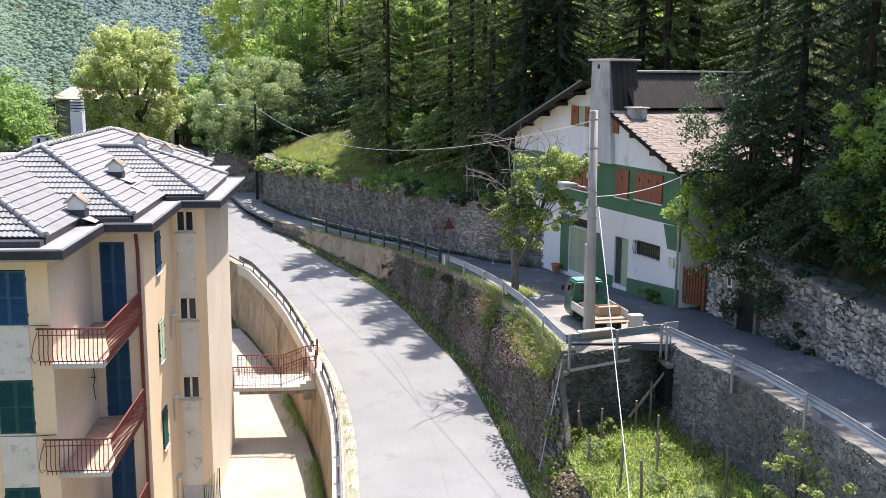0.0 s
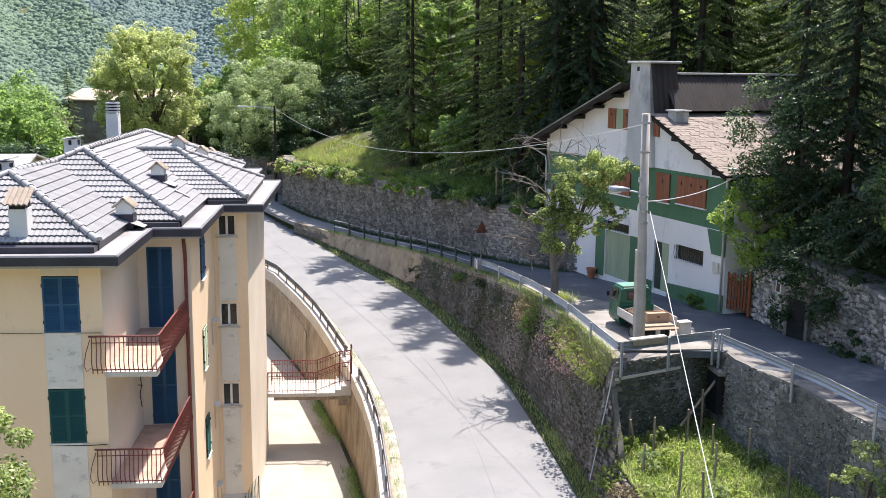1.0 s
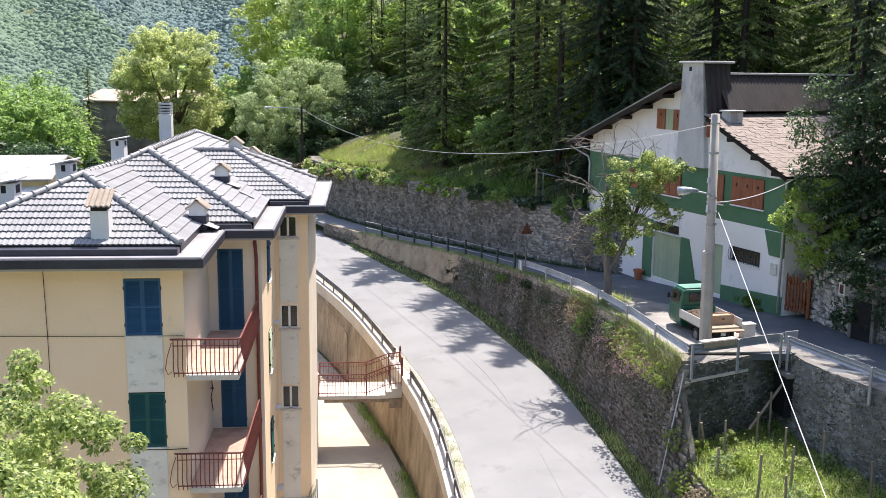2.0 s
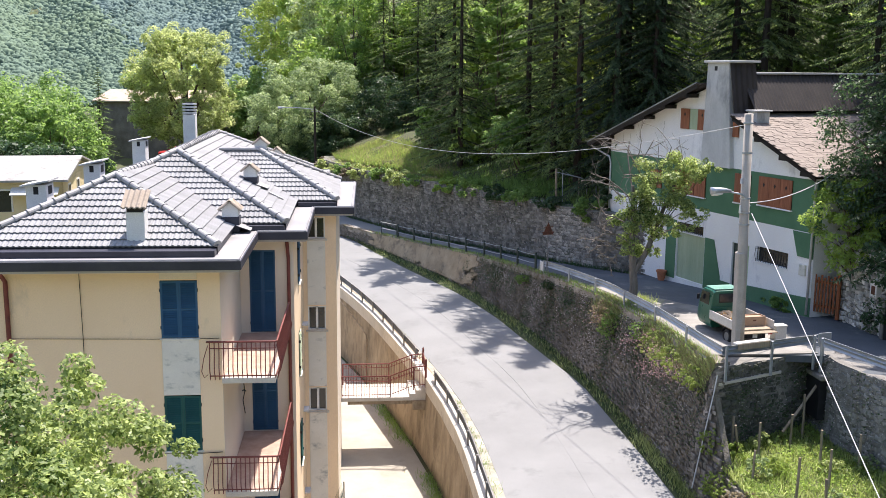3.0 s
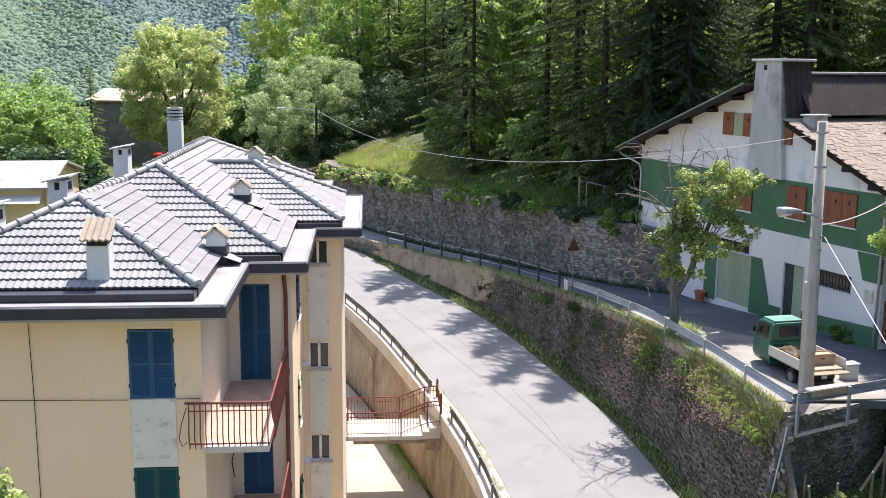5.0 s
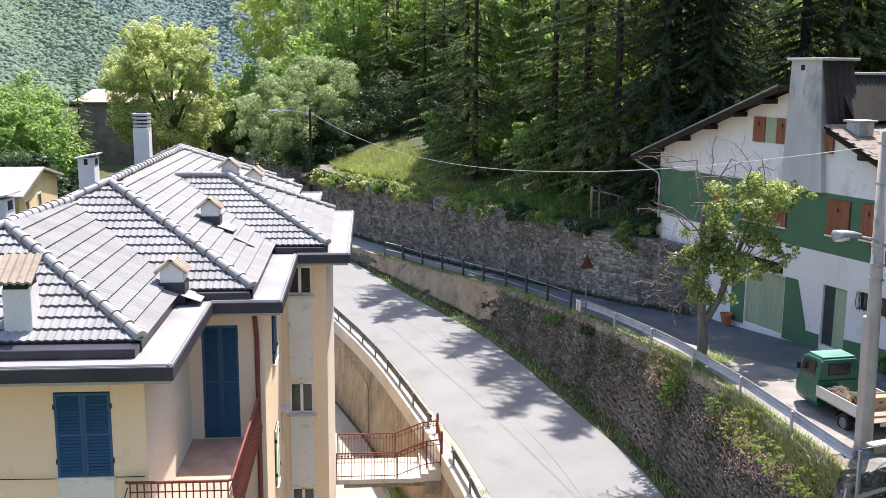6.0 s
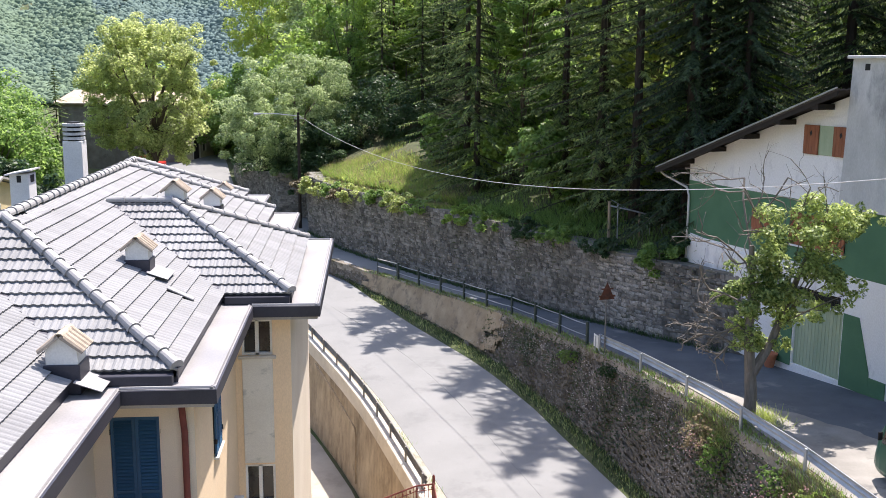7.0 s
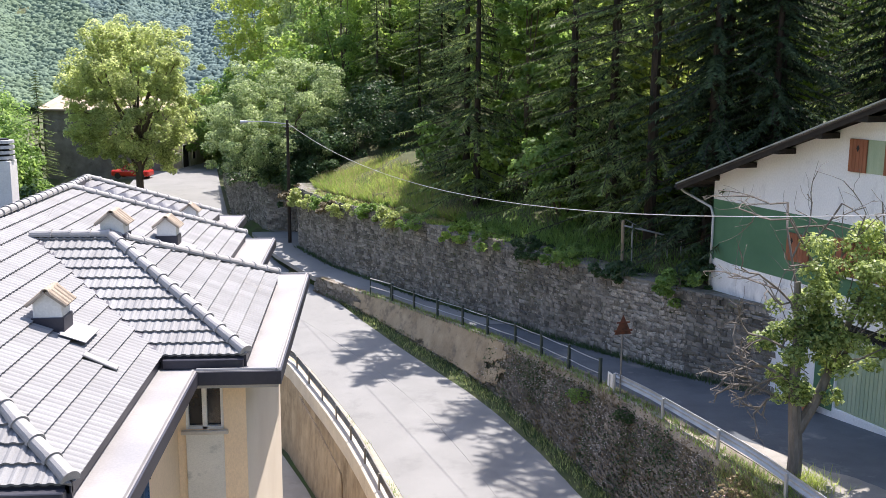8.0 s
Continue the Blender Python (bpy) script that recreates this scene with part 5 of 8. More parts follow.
H_HOLES = [(5.95, 7.95, 13.36, 14.32), (9.85, 10.25, 13.2, 13.9), (5.6, 8.1, 10.25, 11.35), (10.2, 11.25, 10.33, 11.62), (11.8, 13.85, 10.42, 11.65),
           (6.05, 8.1, 8.42, 8.85), (6.05, 8.25, 6.1, 8.36), (10.25, 11.4, 6.25, 8.5), (11.9, 13.85, 7.95, 8.6), (3.6, 4.6, 10.3, 11.2)]
# front wall: lower white, green band, white gable, each butted on the next
hp("wall", wall_panel(Geo(), (0, 0), (1, 0), (0, -1), HL, HZ, 9.65, H_HOLES), M_WHITEWALL, "weathered white rendered wall")
hp("wall", wall_panel(Geo(), (0, 0), (1, 0), (0, -1), HL, 9.65, 11.8, H_HOLES), M_GREENWALL, "green painted band")
g = wall_panel(Geo(), (0, 0), (1, 0), (0, -1), 8.0, 11.8, 12.6, H_HOLES)
wall_panel(g, (8.0, 0), (1, 0), (0, -1), HL - 8.0, 11.8, 12.25)
hp("wall", g, M_WHITEWALL, "white gable wall")

def gable(poly, y0=0.0, y1=0.3):
    n = len(poly)
    return Geo().add([(x, y0, z) for x, z in poly] + [(x, y1, z) for x, z in poly], [tuple(range(n)), tuple(range(n, 2 * n))[::-1]] + [(i, (i + 1) % n, n + (i + 1) % n, n + i) for i in range(n)])


hp("wall", gable([(-0.27, 8.3), (0.0, 8.3), (0.0, 9.65), (-0.27, 9.65)]), M_WHITEWALL)
hp("wall", gable([(-0.27, 9.65), (0.0, 9.65), (0.0, 11.8), (-0.27, 11.8)]), M_GREENWALL)
hp("wall", gable([(-0.27, 11.8), (0.0, 11.8), (0.0, 12.74), (-0.27, 12.65)]), M_WHITEWALL)
hp("wall", gable([(0.0, 12.6), (5.95, 12.6), (5.95, 14.7), (0.0, 12.74)]), M_WHITEWALL)
hp("wall", gable([(5.95, 12.6), (7.95, 12.6), (7.95, 13.36), (5.95, 13.36)]), M_WHITEWALL)
hp("wall", gable([(5.95, 14.32), (7.95, 14.32), (7.95, 15.34), (5.95, 14.7)]), M_WHITEWALL)
hp("wall", gable([(7.95, 12.25), (9.85, 12.25), (9.85, 13.2), (9.72, 14.4), (9.5, 15.5), (9.2, 15.75), (7.95, 15.34)]), M_WHITEWALL)
hp("wall", gable([(9.85, 12.25), (10.25, 12.25), (10.25, 13.2), (9.85, 13.2)]), M_WHITEWALL)
hp("wall", gable([(9.85, 13.9), (10.25, 13.9), (10.25, 14.1), (9.85, 14.3)]), M_WHITEWALL)
hp("wall", gable([(10.25, 12.25), (15.0, 12.25), (10.25, 14.1)]), M_WHITEWALL)
# other sides
hp("wall", wall_panel(Geo(), (HL, 0.3), (0, 1), (1, 0), HD - 0.3, HZ, 12.1), M_WHITEWALL)
hp("wall", wall_panel(Geo(), (0, HD), (0, -1), (-1, 0), HD - 0.3, HZ, 12.5), M_WHITEWALL)
hp("wall", wall_panel(Geo(), (HL, HD), (-1, 0), (0, 1), HL, HZ, 12.2), M_WHITEWALL)
hp("room_floor", Geo().box(0.3, HL - 0.3, 0.35, HD - 0.3, 9.4, 9.6), M_TIMBER)
# white strip below the green at the far end; slanting white buttress pattern between green piers
hp("pier", gable([(-0.02, 8.3), (0.0, 8.3), (5.2, 8.3), (5.2, 9.3), (-0.02, 9.72)], -0.03, -0.003), M_WHITEWALL)
hp("pier", gable([(5.2, 6.0), (6.0, 6.0), (6.0, 8.9), (5.2, 8.9)], -0.03, -0.003), M_GREENWALL, "green painted pier")
hp("pier", gable([(8.3, 6.0), (9.55, 6.0), (9.5, 6.75), (8.95, 8.4), (8.3, 8.4)], -0.03, -0.003), M_GREENWALL, "green painted pier")
hp("pier", gable([(14.4, 8.6), (15.3, 8.6), (15.3, 9.62), (14.05, 9.62)], -0.03, -0.003), M_GREENWALL, "green painted pier")
hp("plinth", gable([(11.45, 5.9), (15.32, 5.9), (15.32, 7.0), (11.45, 6.75)], -0.05, -0.003), M_GREENWALL, "green plinth")
hp("plinth", gable([(9.55, 5.9), (10.2, 5.9), (10.2, 6.6), (9.55, 6.6)], -0.05, -0.003), M_GREENWALL)


def board_shutter(x0, x1, z0, z1, hearts=True):
    s = hp("shutter", Geo().box(x0, x1, -0.05, -0.02, z0, z1, c=0.004), M_BROWNSHUT, "closed brown board shutter with a black lozenge for its cut-out")
    n = max(2, round((x1 - x0) / 0.14))
    w = (x1 - x0) / n
    for k in range(n):
        part("board", Geo().box(x0 + k * w + 0.004, x0 + (k + 1) * w - 0.004, -0.066, -0.05, z0 + 0.005, z1 - 0.005, c=0.003), M_BROWNSHUT, s)
    if hearts:
        cx, cz = (x0 + x1) / 2, z0 + (z1 - z0) * 0.72
        # Black lozenge on the boards draws the dark of a hole.
        part("cutout", Geo().add([(cx, -0.068, cz - 0.11), (cx + 0.06, -0.068, cz), (cx, -0.068, cz + 0.11), (cx - 0.06, -0.068, cz), (cx, -0.06, cz - 0.11), (cx + 0.06, -0.06, cz), (cx, -0.06, cz + 0.11), (cx - 0.06, -0.06, cz)],
                                [(0, 1, 2, 3), (4, 5, 1, 0), (5, 6, 2, 1), (6, 7, 3, 2), (7, 4, 0, 3)]), M_BLACK, s)
    return s


def sill(x0, x1, z):
    hp("sill", Geo().box(x0 - 0.05, x1 + 0.05, -0.09, 0.1, z - 0.06, z - 0.003, c=0.008), M_WHITEWALL)


board_shutter(5.95, 6.62, 13.36, 14.32)
board_shutter(7.28, 7.95, 13.36, 14.32)
hp("window", Geo().box(6.6, 7.3, -0.012, 0.03, 13.36, 14.32), M_PALEGREEN, "pale green window between open shutters")
board_shutter(9.85, 10.25, 13.2, 13.9, False)
for x0, x1, z0, z1 in ((5.6, 6.4, 10.25, 11.35), (6.45, 7.25, 10.25, 11.35), (7.3, 8.1, 10.25, 11.35), (10.2, 11.25, 10.33, 11.62), (11.8, 12.48, 10.42, 11.65), (12.5, 13.16, 10.42, 11.65), (13.18, 13.85, 10.42, 11.65), (3.6, 4.08, 10.3, 11.2), (4.1, 4.6, 10.3, 11.2)):
    board_shutter(x0, x1, z0, z1)
sill(5.6, 8.1, 10.25), sill(10.2, 11.25, 10.33), sill(11.8, 13.85, 10.42)


def grille(x0, x1, z0, z1, label):
    w = hp("window", Geo().box(x0, x1, 0.14, 0.16, z0, z1), M_GLASS_DARK, label)
    part("frame", Geo().box(x0 - 0.04, x1 + 0.04, -0.03, -0.004, z0 - 0.06, z0, c=0.004), M_WHITEWALL, w)
    bar = Geo().tube([(0, -0.03, z0), (0, -0.10, z0 + (z1 - z0) * 0.4), (0, -0.06, z1)], 0.012, 5).data("bar", M_BLACK)
    n = int((x1 - x0) / 0.15)
    for k in range(n + 1):
        part("bar", bar, None, w, m=pose(x0 + k * (x1 - x0) / n, 0, 0))
    for z in (z0 + 0.1, z1 - 0.08):
        part("bar", Geo().tube([(x0, -0.075, z), (x1, -0.075, z)], 0.01, 5), M_BLACK, w)


grille(6.05, 8.1, 8.42, 8.85, "low dark window with iron grille")
grille(11.9, 13.85, 7.95, 8.6, "low dark window with iron grille")
gd = hp("garage_door", Geo().box(6.05, 8.25, 0.1, 0.14, 6.1, 8.36), M_PALEGREEN, "faded pale green boarded garage door")
for k in range(14):
    part("board", Geo().box(6.06 + k * 0.156, 6.06 + k * 0.156 + 0.148, 0.075, 0.1, 6.15, 8.34, c=0.006), M_PALEGREEN, gd)
dd = hp("door", Geo().box(10.25, 11.4, 0.1, 0.14, 6.25, 8.5), M_PALEGREEN, "pale green panel door")
part("leaf", Geo().box(10.78, 11.38, 0.06, 0.1, 6.3, 8.46, c=0.01), M_PALEGREEN, dd)
part("leaf", Geo().box(10.27, 10.76, 0.075, 0.1, 6.3, 8.46, c=0.01), M_DARKSTEEL, dd)
part("handle", Geo().tube([(10.86, 0.04, 7.3), (10.98, 0.04, 7.3)], 0.015, 6), M_STEEL, dd)

# chimney breast and stack
CH = hp("chimney", Geo().add([(7.9, -0.22, 11.8), (10.0, -0.22, 11.8), (9.55, -0.22, 16.45), (8.05, -0.22, 16.45), (7.9, 0.02, 11.8), (10.0, 0.02, 11.8), (9.55, 1.1, 16.45), (8.05, 1.1, 16.45)],
                           [(0, 1, 2, 3), (4, 7, 6, 5), (0, 3, 7, 4), (1, 5, 6, 2), (2, 6, 7, 3), (0, 4, 5, 1)]), M_GREYREND, "broad grey rendered chimney stack")
part("cap", Geo().box(7.9, 9.78, -0.35, 1.35, 16.45, 16.55, c=0.02), M_GREYREND, CH, "flat slab cap")
# Black plate drawing a dark hole in the stack.
part("opening", Geo().box(8.55, 8.75, -0.226, -0.2, 16.1, 16.3), M_BLACK, CH)
g = Geo()
for k in range(9):
    y = -0.18 + k * 0.15
    g.add([(9.6 + 0.03 * (k % 2), y, 16.43), (9.6 + 0.03 * ((k + 1) % 2), y + 0.15, 16.43), (10.08 + 0.03 * ((k + 1) % 2), y + 0.15, 14.1), (10.08 + 0.03 * (k % 2), y, 14.1)], [(0, 1, 2, 3)])
g2 = part("cladding", g, M_DARKROOF, CH, "dark corrugated cladding")
_s = g2.modifiers.new("sheet", "SOLIDIFY")
_s.thickness = 0.04
hp("chimney", Geo().box(10.5, 11.1, 0.2, 0.9, 13.6, 14.35, c=0.02), M_GREYREND, "low square flue with slab")
hp("chimney_cap", Geo().box(10.42, 11.18, 0.12, 0.98, 14.35, 14.42, c=0.01), M_GREYREND)


def corrugated(a, b, depth0, depth1, pitch, amp, mat, label):
    """A ribbed roof sheet from profile point a to b (x, z), ribs running down the slope."""
    n = int((depth1 - depth0) / pitch * 2)
    vs, fs = [], []
    nx_, nz_ = -(b[1] - a[1]), (b[0] - a[0])
    ll = math.hypot(nx_, nz_)
    nx_, nz_ = nx_ / ll, nz_ / ll
    for k in range(n + 1):
        y = depth0 + (depth1 - depth0) * k / n
        o = amp * (k % 2)
        for p in (a, b):
            vs.append((p[0] + nx_ * o, y, p[1] + nz_ * o))
    fs = [(2 * k, 2 * k + 1, 2 * k + 3, 2 * k + 2) for k in range(n)]
    ob = hp("roof", Geo().add(vs, fs), mat, label)
    sm = ob.modifiers.new("sheet", "SOLIDIFY")
    sm.thickness, sm.offset = 0.05, -1
    return ob


corrugated((-1.5, 12.18), (8.0, 15.52), -0.75, HD + 0.5, 0.2, 0.035, M_DARKROOF, "dark corrugated sheet roof")
corrugated((8.0, 15.52), (9.35, 15.95), 1.1, HD + 0.5, 0.2, 0.035, M_DARKROOF, "dark corrugated sheet roof")
corrugated((9.35, 15.97), (10.5, 14.35), 0.6, HD + 0.5, 0.2, 0.035, M_DARKROOF, "steep dark corrugated sheet roof")
hp("ridge", Geo().box(9.2, 9.5, 0.9, HD + 0.5, 15.95, 16.05, c=0.02), M_GREYREND)
# weathered slab roof on the near slope: overlapping slabs
RS = hp("roof", Geo().slab([(10.2, -0.5, 14.2), (15.6, -0.5, 12.0), (15.6, HD + 0.4, 12.0), (10.2, HD + 0.4, 14.2)], (0, 0, -0.1)), M_TIMBER, "lichen-stained slab roof")
_rs = random.Random(4)
_sl = [Geo().prism([(0, _rs.uniform(-0.02, 0.02)), (0.24, _rs.uniform(-0.02, 0.02)), (0.26 + _rs.uniform(-0.04, 0.03), 0.13), (0.24, 0.25 + _rs.uniform(-0.04, 0.02)), (0, 0.26)], 0, 0.012).data("slab", M_SLATE) for _ in range(6)]
_far = Geo()
_ang = math.degrees(math.atan2(2.2, 5.4))
for j in range(29):
    for i in range(43):
        m = Matrix.Translation((10.2 + 5.25 * (28 - j) / 28.0 + _rs.uniform(-0.025, 0.025), -0.55 + i * 0.25 + (0.12 if j % 2 else 0), 14.2 - 5.25 * (28 - j) / 28.0 * 2.2 / 5.4 + 0.03)) @ pose(0, 0, 0, _rs.uniform(-2, 2), _ang - 1.6, 0) @ pose(0, 0, 0, 0, 0, _rs.uniform(-6, 6))
        _k = _sl[_rs.randrange(6)]
        if i < 10:
            part("slab", _k, None, RS, m=m)
        else:
            _far.add([m @ v.co for v in _k.vertices], [tuple(f.vertices) for f in _k.polygons])
part("slabwork", _far, M_SLATE, RS, kind="stuff")
# verge boards and rafters along the front of both slopes
hp("verge_board", Geo().slab([(-1.5, -0.72, 11.98), (8.0, -0.72, 15.32), (8.0, -0.72, 15.5), (-1.5, -0.72, 12.16)], (0, 0.05, 0)), M_TIMBER)
hp("verge_board", Geo().slab([(10.3, -0.5, 13.95), (15.6, -0.5, 11.8), (15.6, -0.5, 11.97), (10.3, -0.5, 14.12)], (0, 0.05, 0)), M_TIMBER)
hp("edge_strip", Geo().slab([(-1.52, -0.78, 12.2), (8.0, -0.78, 15.55), (8.0, -0.72, 15.55), (-1.52, -0.72, 12.2)], (0, 0, 0.045)), M_STEEL, "pale metal edge strip")
for x in (-0.3, 1.6, 3.4, 5.2, 6.9):
    z = 12.18 + (x + 2.05) * 0.332
    hp("rafter", Geo().box(x - 0.3, x + 0.3, -0.7, 0.0, z - 0.30, z - 0.12, c=0.01), M_TIMBER)
for x in (12.0, 13.6, 14.9):
    z = 14.2 - (x - 10.2) * 0.407
    hp("rafter", Geo().box(x - 0.2, x + 0.2, -0.48, 0.0, z - 0.34, z - 0.16, c=0.01), M_TIMBER)
hp("gutter", Geo().tube([(-1.55, -0.75, 12.12), (-1.55, HD, 12.12)], 0.07, 8), M_BLACK, smooth=True)
hp("downpipe", Geo().tube([(-1.5, -0.6, 12.1), (-1.6, -0.3, 11.9), (-0.3, -0.08, 11.5), (-0.15, -0.08, 11.2), (-0.15, -0.08, 8.6)], 0.045, 8), M_GREYREND, smooth=True)
hp("downpipe", Geo().tube([(15.4, -0.3, 12.0), (15.25, -0.1, 11.6), (15.2, -0.08, 6.3)], 0.05, 8), M_GREYREND, "grey downpipe", smooth=True)
hp("meter_box", Geo().box(14.6, 14.95, -0.09, -0.004, 7.85, 8.3, c=0.01), M_PANEL)

# ---- guard rails and railings ----
BEAM = [(0.0, 0.0), (0.03, 0.01), (0.075, 0.06), (0.075, 0.11), (0.02, 0.155), (0.075, 0.20), (0.075, 0.25), (0.03, 0.30), (0.0, 0.31),
        (-0.008, 0.305), (0.022, 0.292), (0.066, 0.247), (0.066, 0.203), (0.01, 0.155), (0.066, 0.107), (0.066, 0.063), (0.022, 0.018), (-0.008, 0.005)]
POST_OLD = Geo().box(-0.05, 0.05, -0.03, 0.03, -0.5, 0.72, c=0.008).data("post", M_OLDSTEEL)
POST = Geo().box(-0.05, 0.05, -0.03, 0.03, -0.5, 0.72, c=0.008).data("post", M_STEEL)


def guard_rail(label, pts, zfn, side, spacing, lift=0.42, mat=M_STEEL):
    """A steel W-beam along a line, on posts; side +1 turns its face to the right of the walk."""
    t = thing("guard_rail", label, "guard rail")
    ln, length = line_of(pts)
    n = max(2, int(length / 0.8))
    path = []
    for i in range(n + 1):
        s = length * i / n
        x, y = ln(s)
        x2, y2 = ln(min(s + 0.4, length))
        x1, y1 = ln(max(s - 0.4, 0))
        d = Vector((x2 - x1, y2 - y1, 0)).normalized()
        o = Vector((d.y, -d.x, 0)) * side
        path.append(((x, y, zfn(x, y) + lift), o))
    part("beam", Geo().sweep(BEAM, path, closed=True), mat, t, "ribbed galvanised beam")
    k = int(length / spacing)
    for i in range(k + 1):
        x, y = ln(min(length - 0.1, 0.1 + i * spacing))
        x2, y2 = ln(min(length, 0.4 + i * spacing))
        ang = math.degrees(math.atan2(y2 - y, x2 - x))
        o = Vector((math.sin(radians(ang)), -math.cos(radians(ang)), 0)) * side
        part("post", POST if mat == M_STEEL else POST_OLD, None, t, m=pose(x - o.x * 0.06, y - o.y * 0.06, zfn(x, y), 0, 0, ang))
        part("bolt", Geo().tube([(0, -0.012, 0), (0, 0.012, 0)], 0.016, 6).data("bolt", M_STEEL), None, t, m=pose(x + o.x * 0.03, y + o.y * 0.03, zfn(x, y) + lift + 0.155, 0, 0, ang))
    return t


up_z = lambda x, y: float(ip(y, UP_Z))
low_z = lambda x, y: float(ip(y, LOW_Z))
guard_rail("galvanised guard rail along the lane edge", [(4.95, 51.6), (5.45, 49.3), (6.45, 43.1), (6.95, 38.5), (7.22, 32.3)], up_z, -1, 3.3)
guard_rail("galvanised guard rail round the parking platform", [(7.26, 32.15), (8.6, 32.6), (10.2, 33.25), (11.2, 33.6)], up_z, -1, 1.95)
guard_rail("galvanised guard rail above the garden wall", [(11.15, 33.2), (11.35, 32.2), (12.25, 27.94), (12.6, 23.81), (12.67, 21.33), (12.9, 5.0)], up_z, -1, 4.1)
guard_rail("weathered guard rail along the lower road", [(float(ip(y, LEFT_EDGE)) + 0.1, y) for y in (-12, 20, 31, 35.6, 38, 41, 43.7)], lambda x, y: low_z(x, y) + 0.02, 1, 2.2, lift=0.36, mat=M_OLDSTEEL)
guard_rail("weathered guard rail on the bend of the lower road", [(float(ip(y, LEFT_EDGE)) + 0.1, y) for y in (46.4, 48, 50.5, 53, 55, 58.2, 61, 64.3, 66.5)], lambda x, y: low_z(x, y) + 0.02, 1, 2.2, lift=0.36, mat=M_OLDSTEEL)
# concrete kerb under the lower rail
KP = [((ip(y, LEFT_EDGE) + 0.1, y, ip(y, LOW_Z)), (1, 0, 0)) for y in np.arange(-12, 67, 1.0)]
tagged(part("kerb", Geo().sweep([(-0.28, -0.5), (-0.28, 0.14), (-0.24, 0.17), (0.1, 0.17), (0.14, 0.13), (0.14, -0.5)], KP, closed=True), M_SLAB), "pale worn concrete kerb above the yard wall", "kerb", kind="structure")
KP2 = [((ip(y, WALL_TOP) + 0.02, y, ip(y, UP_Z)), (1, 0, 0)) for y in np.arange(33.2, 76.5, 0.8)]
tagged(part("kerb", Geo().sweep([(-0.13, -0.3), (-0.13, 0.05), (-0.10, 0.08), (0.08, 0.08), (0.11, 0.05), (0.11, -0.3)], KP2, closed=True), M_RUBBLE), "crumbling concrete kerb on the retaining wall", "kerb", kind="structure")
# reflector plates
p1 = thing("road_sign", "blank white plate at the start of the guard rail", "sign", m=pose(4.85, 51.8, 5.45, 0, 0, 100))
part("plate", Geo().box(-0.2, 0.2, -0.01, 0.01, 0.25, 0.75, c=0.008), M_WHITEPAINT, p1)
part("post", Geo().tube([(0, 0.02, -0.2), (0, 0.02, 0.7)], 0.025, 8), M_STEEL, p1)
p2 = thing("road_sign", "pale plate fixed on the rail corner", "sign", m=pose(11.4, 33.5, 6.35, 0, 0, 15))
part("plate", Geo().box(-0.28, 0.28, -0.015, 0.015, 0.35, 0.8, c=0.01), M_STEEL, p2)
part("post", Geo().tube([(0, 0.03, -0.3), (0, 0.03, 0.7)], 0.03, 8), M_STEEL, p2)

PF_PTS = [(4.7, 52.6), (3.6, 57.0), (2.9, 59.5), (1.0, 64.5), (-0.6, 68.0), (-1.9, 70.8)]
fence = thing("pipe_fence", "dark green post fence with thin pipes along the lane", "fence")
fl, flen = line_of(PF_PTS)
fpost = Geo().box(-0.05, 0.05, -0.05, 0.05, -0.3, 1.02, c=0.01).data("post", M_DARKSTEEL)
for i in range(9):
    x, y = fl(flen * i / 8)
    part("post", fpost, None, fence, m=pose(x, y, up_z(x, y), 0, 0, 25))
for h in (0.45, 0.9):
    part("pipe", Geo().tube([(*fl(flen * i / 24), up_z(*fl(flen * i / 24)) + h - 0.03 * math.sin(i / 3 * math.pi) ** 2) for i in range(25)], 0.016, 6), M_STEEL, fence)
gate2 = thing("pipe_barrier", "short pale pipe barrier at the lane fork", "barrier", m=pose(-2.5, 72.0, 4.12, 0, 0, 126))
for h in (0.55, 1.0):
    part("rail", Geo().tube([(-0.9, 0, h), (0.9, 0, h)], 0.025, 8), M_CREAMPAINT, gate2)
for x in (-0.9, 0.9):
    part("post", Geo().tube([(x, 0, -0.2), (x, 0, 1.0)], 0.028, 8), M_DARKSTEEL, gate2)

sign = thing("warning_sign", "rusty back of a triangular warning sign on a thin post", "sign", m=pose(5.05, 51.2, 5.5, 0, 0, 12))
part("post", Geo().tube([(0, 0.03, -0.3), (0, 0.03, 2.9)], 0.03, 8), M_OLDSTEEL, sign)
g = Geo()
tri_ = [(-0.31, 2.2), (0.31, 2.2), (0.0, 2.86)]
g.add([(x, 0.0, z) for x, z in tri_] + [(x, -0.012, z) for x, z in tri_], [(0, 1, 2), (5, 4, 3), (0, 3, 4, 1), (1, 4, 5, 2), (2, 5, 3, 0)])
part("plate", g, M_SIGNRED, sign, "faded red triangular plate")
part("clamp", Geo().box(-0.33, 0.33, -0.04, -0.012, 2.3, 2.36).box(-0.24, 0.24, -0.04, -0.012, 2.58, 2.63), M_SIGNRED, sign)

drain = thing("pipe", "thin pale pipe running down the corner of the wall", "pipe")
part("pipe", Geo().tube([(7.12, 32.18, 6.1), (7.02, 32.14, 5.5), (6.78, 32.1, 4.2), (6.56, 32.06, 3.0), (6.42, 32.05, 2.2)], 0.022, 6), M_WIRE, drain)

# ---- lamp pole on the platform ----
PX, PY, PZ = 8.56, 34.1, 6.3
pole = thing("street_lamp", "tall grey concrete pole with a white street lamp", "street lamp", m=pose(PX, PY, PZ, 0, -1.0, 0))
